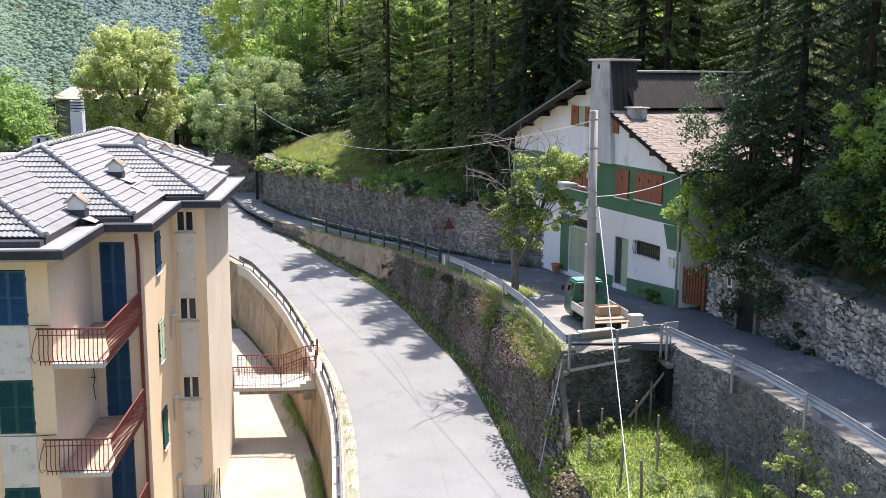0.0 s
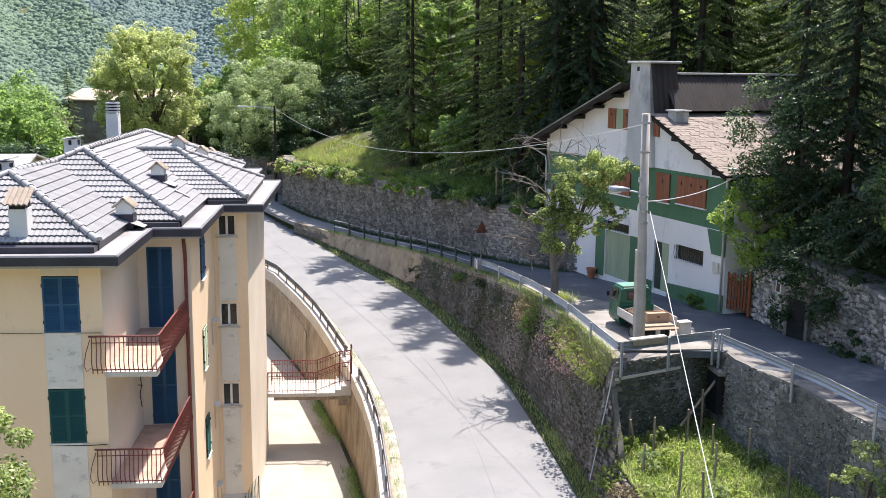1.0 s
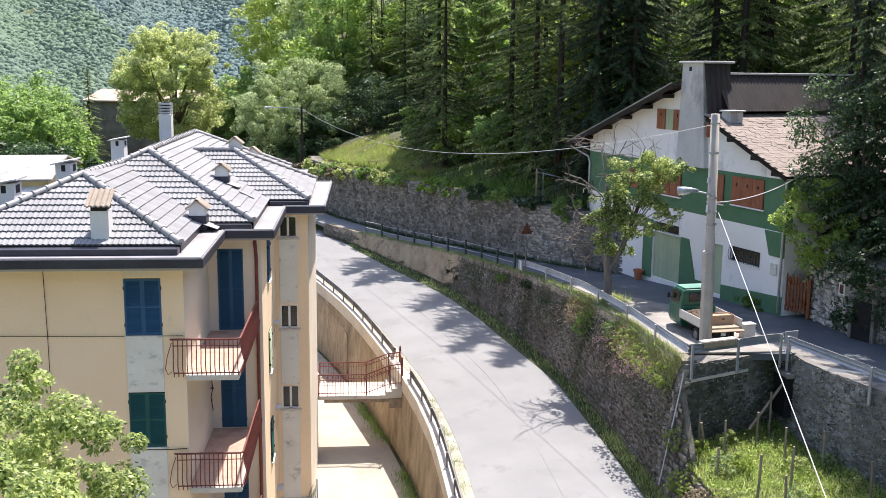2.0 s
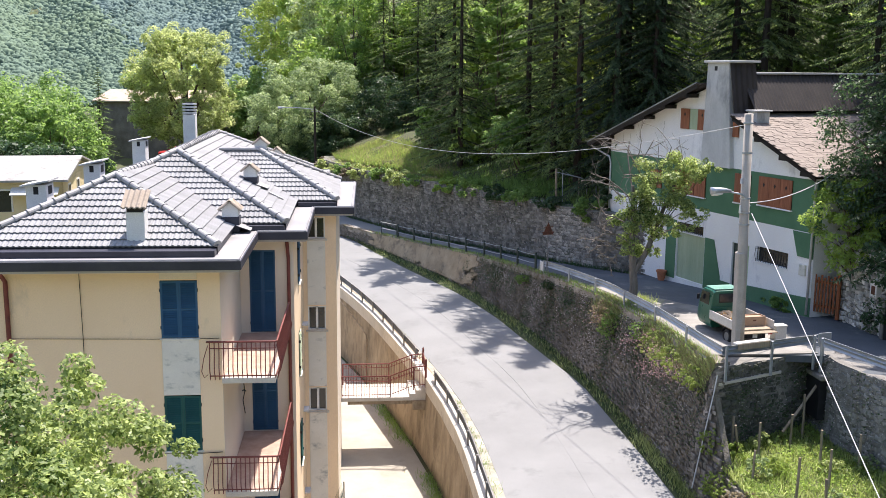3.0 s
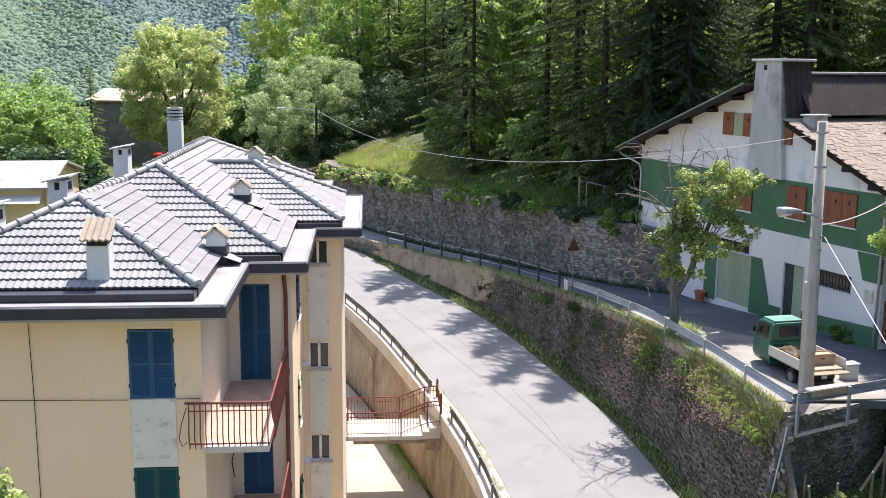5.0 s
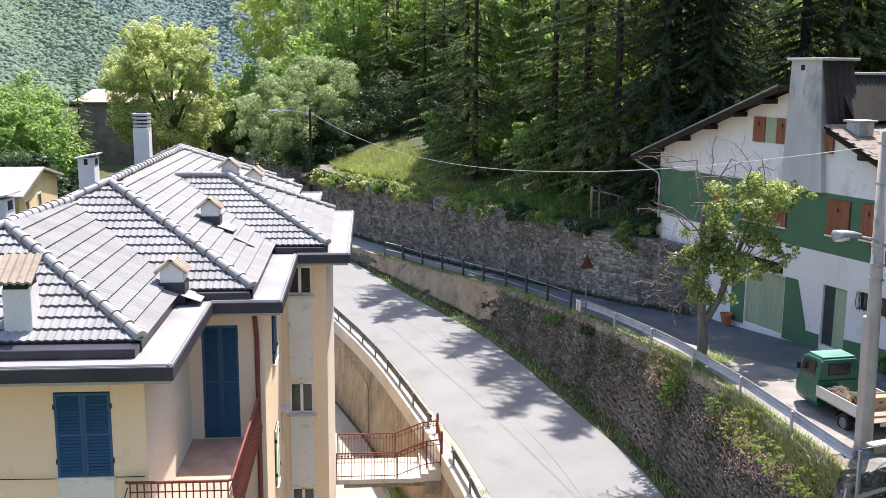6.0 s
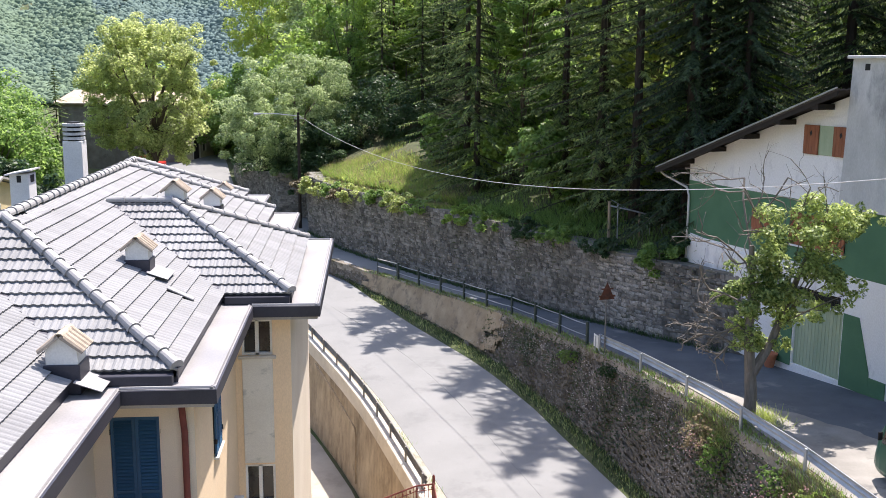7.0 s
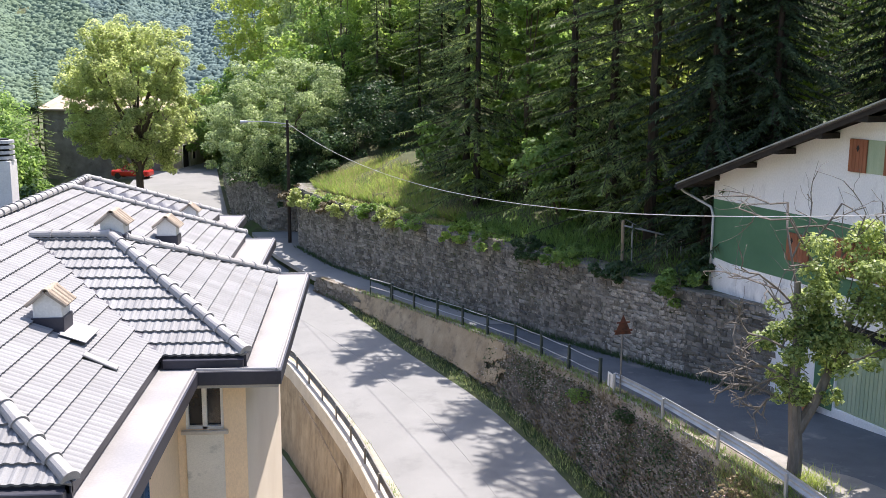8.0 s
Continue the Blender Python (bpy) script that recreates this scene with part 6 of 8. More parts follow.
part("pole", Geo().tube([(0, 0, -0.3), (0, 0, 3.0), (0, 0, 8.35)], 0.2, 12, 0.145), M_POLE, pole, smooth=True)
part("sleeve", Geo().box(-0.205, 0.05, -0.185, 0.185, -0.2, 3.6, c=0.03), M_POLE, pole, "flat lower casing")
for z in (4.55, 4.95, 5.45, 7.0, 8.0):
    part("band", Geo().tube([(0, 0, z), (0, 0, z + 0.06)], 0.205 - z * 0.0045, 12), M_STEEL, pole)
part("bracket", Geo().tube([(-0.05, -0.12, 5.55), (-0.25, -0.15, 5.65), (-0.6, -0.12, 5.72)], 0.03, 8), M_STEEL, pole)
hd = part("lamp_head", Geo().tube([(-0.55, -0.12, 5.74), (-0.75, -0.12, 5.77), (-1.0, -0.12, 5.78), (-1.25, -0.12, 5.76)], 0.055, 12, 0.14), M_STEEL, pole, "pale metal lamp head", smooth=True)
part("bowl", Geo().tube([(-0.85, -0.12, 5.70), (-1.05, -0.12, 5.67), (-1.22, -0.12, 5.69)], 0.06, 10, 0.09), M_WHITEPAINT, hd, "milky bowl", smooth=True)
part("insulator", Geo().tube([(-0.2, -0.1, 5.0), (-0.2, -0.1, 5.25)], 0.05, 8, 0.03), M_WHITEPAINT, pole)
part("insulator", Geo().tube([(-0.2, -0.1, 6.0), (-0.2, -0.1, 6.18)], 0.05, 8, 0.03), M_GREYREND, pole)


def hang(a, b, sag, n=24):
    a, b = Vector(a), Vector(b)
    return [a.lerp(b, k / n) - Vector((0, 0, sag * 4 * (k / n) * (1 - k / n))) for k in range(n + 1)]


def wire(label, a, b, sag, r, mat=M_WIRE):
    t = thing("cable", label, "cable")
    part("strand", Geo().tube(hang(a, b, sag), r, 5), mat, t)
    return t


wire("thick pale cable slanting down from the lamp pole", (8.67, 33.95, 11.27), (3.13, 5.6, 3.5), 0.0, 0.011)
wire("sagging overhead cable between the two poles", (-8.3, 87.2, 12.7), (8.45, 34.1, 14.3), 2.2, 0.011)
wire("thin cable from the pole to the house", (8.6, 34.2, 11.6), (13.9, 38.9, 12.1), 0.25, 0.02)

# electric cabinet and plank on the rail
cab = thing("cabinet", "weathered grey-cream metal cabinet behind the parked pickup", "cabinet", m=pose(10.72, 35.72, 6.25, 0, 0, 10) @ Matrix.Scale(0.8, 4))
part("body", Geo().box(-0.3, 0.3, -0.2, 0.2, 0.06, 0.72, c=0.012), M_CREAMPAINT, cab)
part("lid", Geo().box(-0.33, 0.33, -0.23, 0.23, 0.72, 0.78, c=0.012), M_CREAMPAINT, cab)
part("door", Geo().box(-0.27, 0.27, -0.215, -0.2, 0.1, 0.68, c=0.005), M_CREAMPAINT, cab)
part("base", Geo().box(-0.28, 0.28, -0.18, 0.18, -0.1, 0.06), M_SLAB, cab)
plank = thing("plank", "whitewashed plank lying on the rail by the pole", "plank", m=pose(8.4, 32.6, 7.06, 0, 0, 18))
part("board", Geo().box(-0.7, 0.7, -0.12, 0.12, 0.02, 0.09, c=0.01), M_CREAMPAINT, plank)
part("board", Geo().box(-0.68, 0.68, -0.14, -0.12, -0.14, 0.06, c=0.006), M_WOOD, plank)

# ---- three-wheeled pickup ----
TR = thing("pickup", "small green three-wheeled pickup loaded with logs", "pickup", m=pose(9.42, 35.25, 6.24, 0, 0, 8) @ Matrix.Scale(1.04, 4))
# own space: front towards +y, rear axle at y = 0.35
body = Geo()
sec = [(2.9, 0.30, 0.45, 0.62), (2.86, 0.28, 0.52, 1.0), (2.72, 0.26, 0.58, 1.28), (2.55, 0.25, 0.62, 1.52), (2.3, 0.25, 0.64, 1.63), (1.75, 0.25, 0.64, 1.63), (1.62, 0.25, 0.64, 1.58)]
vs, fs = [], []
for y, zb, w, zt in sec:
    vs += [(-w * 0.9, y, zb), (-w, y, zb + 0.15), (-w, y, max(zb + 0.3, zt - 0.55)), (-w * 0.88, y, zt - 0.06), (-w * 0.75, y, zt), (w * 0.75, y, zt), (w * 0.88, y, zt - 0.06), (w, y, max(zb + 0.3, zt - 0.55)), (w, y, zb + 0.15), (w * 0.9, y, zb)]
n = 10
for i in range(len(sec) - 1):
    fs += [(i * n + k, i * n + (k + 1) % n, (i + 1) * n + (k + 1) % n, (i + 1) * n + k) for k in range(n)]
fs += [tuple(range(n))[::-1], tuple(range((len(sec) - 1) * n, len(sec) * n))]
cabm = part("cab", body.add(vs, fs), M_TRUCKGREEN, TR, "rounded dark green cab", bevel=0.02)
part("roof", Geo().box(-0.5, 0.5, 1.68, 2.35, 1.625, 1.655, c=0.012), M_TRUCKROOF, cabm, "green roof with sun glare put into its paler colour")
part("rear_window", Geo().box(-0.32, 0.32, 1.605, 1.618, 1.18, 1.46, c=0.005), M_GLASS_DARK, cabm, "rear window")
part("window_frame", Geo().box(-0.35, 0.35, 1.609, 1.615, 1.15, 1.49), M_BLACK, cabm)
for s in (-1, 1):
    part("side_window", Geo().slab([(s * 0.635, 1.8, 1.05), (s * 0.635, 2.5, 1.05), (s * 0.60, 2.4, 1.48), (s * 0.60, 1.85, 1.5)], (s * 0.012, 0, 0)), M_GLASS_DARK, cabm)
    part("mirror", Geo().box(s * 0.72, s * 0.80, 2.4, 2.43, 1.15, 1.35, c=0.01).tube([(s * 0.6, 2.42, 1.15), (s * 0.74, 2.42, 1.2)], 0.012, 5), M_BLACK, cabm)
part("windscreen", Geo().slab([(-0.48, 2.79, 1.05), (0.48, 2.79, 1.05), (0.46, 2.56, 1.5), (-0.46, 2.56, 1.5)], (0, 0.014, 0.008)), M_GLASS_DARK, cabm)
part("headlight", Geo().tube([(0, 2.86, 0.75), (0, 2.93, 0.75)], 0.09, 12), M_WHITEPAINT, cabm)
part("bed", Geo().box(-0.72, 0.72, -0.35, 1.58, 0.58, 0.66, c=0.01), M_WOOD, TR, "load bed")
for s in (-1, 1):
    part("side_board", Geo().box(s * 0.72 - 0.015, s * 0.72 + 0.015, -0.33, 1.56, 0.62, 0.93, c=0.006), M_CREAMPAINT, TR, "cream dropside")
part("front_board", Geo().box(-0.70, 0.70, 1.545, 1.575, 0.66, 1.0, c=0.006), M_TRUCKGREEN, TR)
part("tailboard", Geo().box(-0.70, 0.70, -0.66, -0.345, 0.575, 0.605, c=0.006), M_WOOD, TR, "lowered wooden tailboard")
part("chassis", Geo().box(-0.3, 0.3, -0.3, 2.4, 0.32, 0.5, c=0.02).tube([(-0.62, 0.35, 0.28), (0.62, 0.35, 0.28)], 0.04, 8), M_BLACK, TR)


def wheel(x, y):
    w = part("wheel", Geo().tube([(x - 0.07, y, 0.26), (x - 0.055, y, 0.26), (x + 0.055, y, 0.26), (x + 0.07, y, 0.26)], 0.15, 16), M_OLDSTEEL, TR)
    vs, fs = [], []
    for k in range(20):
        a = 2 * math.pi * k / 20
        for dx, r in ((-0.06, 0.15), (-0.075, 0.2), (-0.065, 0.25), (-0.03, 0.265), (0.03, 0.265), (0.065, 0.25), (0.075, 0.2), (0.06, 0.15)):
            vs.append((x + dx, y + r * math.cos(a), 0.26 + r * math.sin(a)))
    for k in range(20):
        fs += [(k * 8 + j, k * 8 + (j + 1) % 8, ((k + 1) % 20) * 8 + (j + 1) % 8, ((k + 1) % 20) * 8 + j) for j in range(8)]
    part("tyre", Geo().add(vs, fs), M_RUBBER, w, smooth=True)


wheel(-0.62, 0.35), wheel(0.62, 0.35), wheel(0, 2.45)
for s in (-1, 1):
    part("mudguard", Geo().sweep([(-0.1, 0), (0.1, 0), (0.1, 0.015), (-0.1, 0.015)], [((s * 0.62, 0.35 + 0.32 * math.cos(a), 0.26 + 0.32 * math.sin(a)), (1, 0, 0)) for a in np.linspace(0.3, 2.8, 9)], closed=True), M_BLACK, TR)
part("tail_light", Geo().box(-0.66, -0.5, -0.37, -0.345, 0.45, 0.53, c=0.005), M_RED, TR)
part("tail_light", Geo().box(0.5, 0.66, -0.37, -0.345, 0.45, 0.53, c=0.005), M_RED, TR)
part("number_plate", Geo().box(-0.09, 0.09, -0.37, -0.355, 0.36, 0.5, c=0.004), M_WHITEPAINT, TR)
TM = TR.matrix_basis
_lr = random.Random(5)
for k in range(9):
    lg = thing("log", "short sawn log lying in the pickup bed", "log", m=TM @ pose(-0.45 + 0.12 * (k % 5), 0.75 + 0.5 * (k // 5) + _lr.uniform(-0.05, 0.05), 0.78 + 0.05 * (k % 2), 90 + _lr.uniform(-15, 15), 0, _lr.uniform(-25, 25)), group="logs in the pickup")
    r = _lr.uniform(0.075, 0.13)
    part("wood", Geo().tube([(0, 0, -0.2), (0.01, 0, 0), (0, 0, 0.2)], r, 10, r * 0.95), M_BARK, lg)
    part("sawn_end", Geo().tube([(0, 0, 0.2), (0, 0, 0.206)], r * 0.93, 10), M_CUTWOOD, lg, "pale sawn end")
    part("sawn_end", Geo().tube([(0, 0, -0.206), (0, 0, -0.2)], r * 0.93, 10), M_CUTWOOD, lg, "pale sawn end")
crate = thing("crate", "brown cardboard crate standing in the pickup bed", "crate", m=TM @ pose(0.2, 0.25, 0.66))
part("side", Geo().box(-0.42, 0.42, -0.2, -0.18, 0, 0.34, c=0.004), M_CRATE, crate)
part("side", Geo().box(-0.42, 0.42, 0.18, 0.2, 0, 0.34, c=0.004), M_CRATE, crate)
part("end", Geo().box(-0.42, -0.40, -0.18, 0.18, 0, 0.34, c=0.004), M_CRATE, crate)
part("end", Geo().box(0.40, 0.42, -0.18, 0.18, 0, 0.34, c=0.004), M_CRATE, crate)
part("lid", Geo().box(-0.4, 0.4, -0.18, 0.18, 0.28, 0.30), M_CRATE, crate)
part("mark", Geo().box(-0.06, 0.06, -0.205, -0.2, 0.18, 0.23), M_SIGNRED, crate, "small red oval mark")

# ---- footbridge to the building ----
BR = thing("footbridge", "concrete footbridge with rust-red railings joining building and road", "bridge")
part("deck", Geo().box(-5.54, -2.75, 43.95, 45.95, 1.38, 1.55, c=0.012), M_SLAB, BR, "white sunlit deck")
for k in range(4):
    part("step", Geo().box(-2.75 + k * 0.28, -1.62, 43.97, 45.93, 1.38 + 0.15 * k, 1.55 + 0.15 * k, c=0.01), M_SLAB, BR)
part("beam", Geo().box(-5.25, -1.9, 44.05, 44.3, 1.2, 1.38, c=0.01), M_CONC, BR)
part("beam", Geo().box(-5.25, -1.9, 45.6, 45.85, 1.2, 1.38, c=0.01), M_CONC, BR)
part("abutment", Geo().box(-2.35, -1.75, 43.9, 46.0, 0.95, 1.4, c=0.02), M_CONC, BR)
bb = Geo().tube([(0, 0, 0), (0, 0, 0.95)], 0.010, 5).data("baluster", M_RUSTRED)
knob = Geo().tube([(0, 0, 0.84), (0, 0, 0.9)], 0.03, 6).data("knob", M_RUSTRED)
for y in (44.0, 45.9):
    prof = [(-5.5, 1.55), (-3.35, 1.55), (-2.3, 1.95), (-1.75, 2.0)]
    for h, r in ((0.98, 0.028), (0.80, 0.015), (0.12, 0.016)):
        part("handrail" if h > 0.9 else "rail", Geo().tube([(x, y, z + h) for x, z in prof], r, 6), M_RUSTRED, BR)
    for k in range(32):
        x = -5.45 + k * 0.118
        z = float(np.interp(x, [a for a, _ in prof], [b for _, b in prof]))
        part("baluster", bb, None, BR, m=pose(x, y, z))
        if k % 2:
            part("knob", knob, None, BR, m=pose(x, y, z))
    for x, z in prof[:3]:
        part("post", Geo().box(x - 0.022, x + 0.022, y - 0.022, y + 0.022, z - 0.1, z + 1.0, c=0.004), M_RUSTRED, BR)
    part("gate_post", Geo().box(-1.79, -1.70, y - 0.045, y + 0.045, 1.95, 3.22, c=0.008).tube([(-1.745, y, 3.22), (-1.745, y, 3.3)], 0.05, 8, 0.02), M_RUSTRED, BR)
for h in (0.2, 1.05):
    part("gate_rail", Geo().tube([(-1.745, 44.0, 2.0 + h), (-1.745, 45.9, 2.0 + h)], 0.018, 6), M_RUSTRED, BR)
for k in range(12):
    part("baluster", bb, None, BR, m=pose(-1.745, 44.1 + k * 0.155, 2.1))

# pipe in the yard wall
pipe = thing("drain_pipe", "thin rusty pipe running down the concrete wall", "pipe")
part("pipe", Geo().tube([(-4.3, 54.9, -0.9), (-4.28, 54.9, 1.2), (-4.32, 55.1, 1.45), (-5.3, 58.4, 2.0), (-6.2, 61.5, 2.3)], 0.035, 6), M_CONC, pipe, smooth=True)
net = thing("net_fence", "green wire netting leaning by the stair tower", "fence", m=pose(-5.5, 36.6, -1.2, 0, 0, 80))
for k in range(9):
    part("strand", Geo().tube([(-0.9 + k * 0.2, 0, 0), (-0.6 + k * 0.2, 0.1, 1.5)], 0.008, 4), M_SHUT_GREEN, net)
    part("strand", Geo().tube([(-0.9 + k * 0.2, 0, 1.4), (-0.4 + k * 0.15, 0.1, 0.1)], 0.008, 4), M_SHUT_GREEN, net)
for x in (-0.95, 0.9):
    part("post", Geo().tube([(x, 0, 0), (x, 0, 1.6)], 0.025, 6), M_DARKSTEEL, net)

# ---- beside the house ----
HM = HOUSE.matrix_basis
gate = thing("gate", "orange-brown wooden slat gate beside the house", "gate", m=pose(14.0, 39.1, 6.35, 0, 0, -48))
for k in range(8):
    part("slat", Geo().box(-0.5 + k * 0.13, -0.42 + k * 0.13, -0.02, 0.02, 0.1, 1.55 + 0.1 * (k % 2), c=0.006), M_GATE, gate)
for z in (0.3, 1.3):
    part("crossbar", Geo().box(-0.52, 0.57, 0.02, 0.06, z, z + 0.1, c=0.006), M_GATE, gate)
part("post", Geo().box(0.57, 0.7, -0.06, 0.06, -0.1, 1.75, c=0.01), M_GATE, gate)
gp = thing("gate_wall", "white plastered wall end beside the gate", "wall", m=pose(13.75, 39.45, 6.2, 0, 0, -48))
part("body", Geo().box(-0.35, 0.1, 0.0, 0.25, -0.2, 2.2, c=0.02), M_WHITEWALL, gp)
niche = thing("wall_shrine", "little white gabled wall shrine with a red picture", "shrine", m=pose(14.68, 36.35, 7.75, 0, 0, -84))
part("frame", Geo().add([(-0.2, -0.1, 0), (0.2, -0.1, 0), (0.2, -0.1, 0.45), (0, -0.1, 0.68), (-0.2, -0.1, 0.45), (-0.2, 0.12, 0), (0.2, 0.12, 0), (0.2, 0.12, 0.45), (0, 0.12, 0.68), (-0.2, 0.12, 0.45)],
                       [(0, 1, 2, 3, 4), (9, 8, 7, 6, 5), (0, 5, 6, 1), (1, 6, 7, 2), (2, 7, 8, 3), (3, 8, 9, 4), (4, 9, 5, 0)]), M_WHITEPAINT, niche)
part("picture", Geo().box(-0.11, 0.11, -0.115, -0.102, 0.08, 0.4), M_SIGNRED, niche)
cel = thing("cellar_opening", "rectangular cellar opening in the terrace wall, its dark a black box", "opening", m=pose(15.0, 35.2, 6.3, 0, 0, -68))
# Solid black box in place of the shaded inside.
part("recess", Geo().box(-0.42, 0.42, -0.2, 0.5, 0, 1.5), M_BLACK, cel)
part("lintel", Geo().box(-0.65, 0.65, -0.26, 0.1, 1.5, 1.68, c=0.02), M_STONE, cel)
part("jamb", Geo().box(-0.58, -0.42, -0.25, 0.1, 0, 1.5, c=0.02), M_STONE, cel)
part("jamb", Geo().box(0.42, 0.58, -0.25, 0.1, 0, 1.5, c=0.02), M_STONE, cel)
und = thing("underpass", "square opening under the platform corner, its dark a black box", "opening", m=pose(11.3, 33.6, 4.1, 0, 0, -88))
# A black block paints the darkness below the platform.
part("recess", Geo().box(-0.5, 0.45, -0.16, 0.5, 0, 1.45), M_BLACK, und)
part("lintel", Geo().box(-0.7, 0.6, -0.2, 0.1, 1.45, 1.62, c=0.02), M_STONE, und)
pot = thing("plant_pot", "orange clay pot by the garage", "pot", m=pose(10.35, 48.75, 5.78))
vs, fs = [], []
for k in range(14):
    a = 2 * math.pi * k / 14
    for r, z in ((0.16, 0.0), (0.24, 0.42), (0.27, 0.43), (0.27, 0.5), (0.23, 0.5), (0.2, 0.38)):
        vs.append((r * math.cos(a), r * math.sin(a), z))
for k in range(14):
    fs += [(k * 6 + j, k * 6 + j + 1, ((k + 1) % 14) * 6 + j + 1, ((k + 1) % 14) * 6 + j) for j in range(5)]
fs += [tuple(k * 6 for k in range(14)), tuple(k * 6 + 5 for k in range(14))]
part("body", Geo().add(vs, fs), M_CLAY, pot, smooth=False)
fnc = thing("garden_fence", "old grey wire fence frame on the bank", "fence", m=pose(8.2, 61.0, 8.6, 0, 0, -60))
for x in (0, 0.9, 1.8, 2.6):
    part("post", Geo().tube([(x, 0, -0.4), (x, 0, 1.1 - 0.1 * x)], 0.03, 6), M_WOOD, fnc)
for h in (1.0, 0.55):
    part("rail", Geo().tube([(0, 0, h), (2.6, 0, h - 0.25)], 0.02, 5), M_WOOD, fnc)

# garden stakes
_st = random.Random(3)
for x, y, h, lean in ((7.75, 32.2, 1.3, 2), (7.95, 32.0, 1.25, -18), (8.45, 31.6, 1.25, 1), (10.2, 30.8, 1.2, 0), (11.2, 30.2, 1.2, 3), (8.2, 28.2, 1.5, 2), (8.5, 26.9, 1.4, -2), (11.2, 27.2, 1.5, 1), (12.1, 26.6, 1.5, 2), (10.6, 33.0, 1.6, 0), (11.95, 30.0, 1.9, 2), (9.6, 29.0, 1.3, 4), (9.9, 32.4, 1.2, -6), (7.6, 30.0, 1.0, 6)):
    s = thing("garden_stake", "weathered wooden vine stake in the grass", "stake", m=pose(x, y, 3.15 + 0.045 * (x - 6) + 0.02 * (y - 26) - 0.2, 0, lean, _st.uniform(0, 90)), group="vine stakes")
    part("stake", Geo().tube([(0, 0, 0), (0.01, 0, h * 0.6), (0, 0.01, h + 0.2)], 0.045, 7, 0.04), M_WOOD, s)
brace = thing("prop", "slanting timber prop against the wall", "timber")
part("pole", Geo().tube([(9.7, 32.6, 3.9), (11.2, 33.4, 5.3)], 0.05, 7), M_WOOD, brace)

# pipe frame on the bank beside the house
pf = thing("trellis", "rough pipe-and-post trellis standing on the bank by the house", "trellis", m=pose(0, 58.0, 0))
for x, zt, r in ((6.8, 10.45, 0.07), (7.18, 10.3, 0.03), (8.15, 9.95, 0.045), (8.62, 9.82, 0.03), (9.18, 9.66, 0.035)):
    part("post", Geo().tube([(x, 0, 8.2), (x - 0.03, 0, zt)], r, 7), M_WOOD if r > 0.04 else M_STEEL, pf)
part("rail", Geo().tube([(6.8, -0.05, 10.25), (8.0, -0.05, 9.98), (9.25, -0.05, 9.64)], 0.035, 7), M_STEEL, pf)
part("wire", Geo().tube([(6.85, 0.02, 10.5), (7.6, 0.02, 10.1), (8.3, 0.02, 9.9)], 0.012, 5), M_STEEL, pf)

# ---- houses beyond ----
def simple_house(name, label, m, lx, ly, h, roof_h, wall, roof, windows=(), ridge_x=True, over=0.4, walls=None):
    """A far house: thick walls with real openings, roof with overhang; own space from one corner."""
    t = thing(name, label, "house", m=m)
    fronts = [((0, 0), (1, 0), (0, -1), lx), ((lx, 0), (0, 1), (1, 0), ly), ((lx, ly), (-1, 0), (0, 1), lx), ((0, ly), (0, -1), (-1, 0), ly)]
    for i, (o, u, n, w) in enumerate(fronts):
        hs = [wd[1:5] for wd in windows if wd[0] == i]
        part("wall", wall_panel(Geo(), o, u, n, w, -1.5, h, hs), walls[i] if walls else wall, t)
        for s0, s1, z0, z1 in hs:
            mm = pose(o[0], o[1], 0, 0, 0, math.degrees(math.atan2(u[1], u[0])))
            wn = part("window", Geo().box(s0, s1, 0.12, 0.15, z0, z1), M_GLASS_DARK if z1 - z0 < 1.9 else M_TIMBER, t, m=mm)
            part("frame", Geo().box(s0 - 0.12, s0, -0.03, 0.1, z0, z1 + 0.12, c=0.01).box(s1, s1 + 0.12, -0.03, 0.1, z0, z1 + 0.12, c=0.01).box(s0, s1, -0.03, 0.1, z1, z1 + 0.12, c=0.01), M_PANEL, wn)
    v = over
    if ridge_x:
        A = [(-v, -v, h), (lx + v, -v, h), (lx + v, ly / 2, h + roof_h), (-v, ly / 2, h + roof_h)]
        B = [(-v, ly + v, h), (lx + v, ly + v, h), (lx + v, ly / 2, h + roof_h), (-v, ly / 2, h + roof_h)]
        ends = [[(0.02, 0, h), (0.02, ly, h), (0.02, ly / 2, h + roof_h * 0.93)], [(lx - 0.3, 0, h), (lx - 0.3, ly, h), (lx - 0.3, ly / 2, h + roof_h * 0.93)]]
        eo = (0.28, 0, 0)
    else:
        A = [(-v, -v, h), (-v, ly + v, h), (lx / 2, ly + v, h + roof_h), (lx / 2, -v, h + roof_h)]
        B = [(lx + v, -v, h), (lx + v, ly + v, h), (lx / 2, ly + v, h + roof_h), (lx / 2, -v, h + roof_h)]
        ends = [[(0, 0.02, h), (lx, 0.02, h), (lx / 2, 0.02, h + roof_h * 0.93)], [(0, ly - 0.3, h), (lx, ly - 0.3, h), (lx / 2, ly - 0.3, h + roof_h * 0.93)]]
        eo = (0, 0.28, 0)
    for poly in (A, B):
        part("roof", Geo().slab(poly, (0, 0, 0.14)), roof, t)
    for i, e in enumerate(ends):
        part("gable", Geo().slab(e, eo), walls[1 if i else 3] if walls else wall, t)
    return t


M_PALEROOF = surface("pale_roof_sheet", (0.25, 0.245, 0.23), (0.35, 0.34, 0.32), 2.2, 0.8, 0.4, 14, stain=(0.19, 0.18, 0.165), stain_scale=1.2, stain_at=0.54)
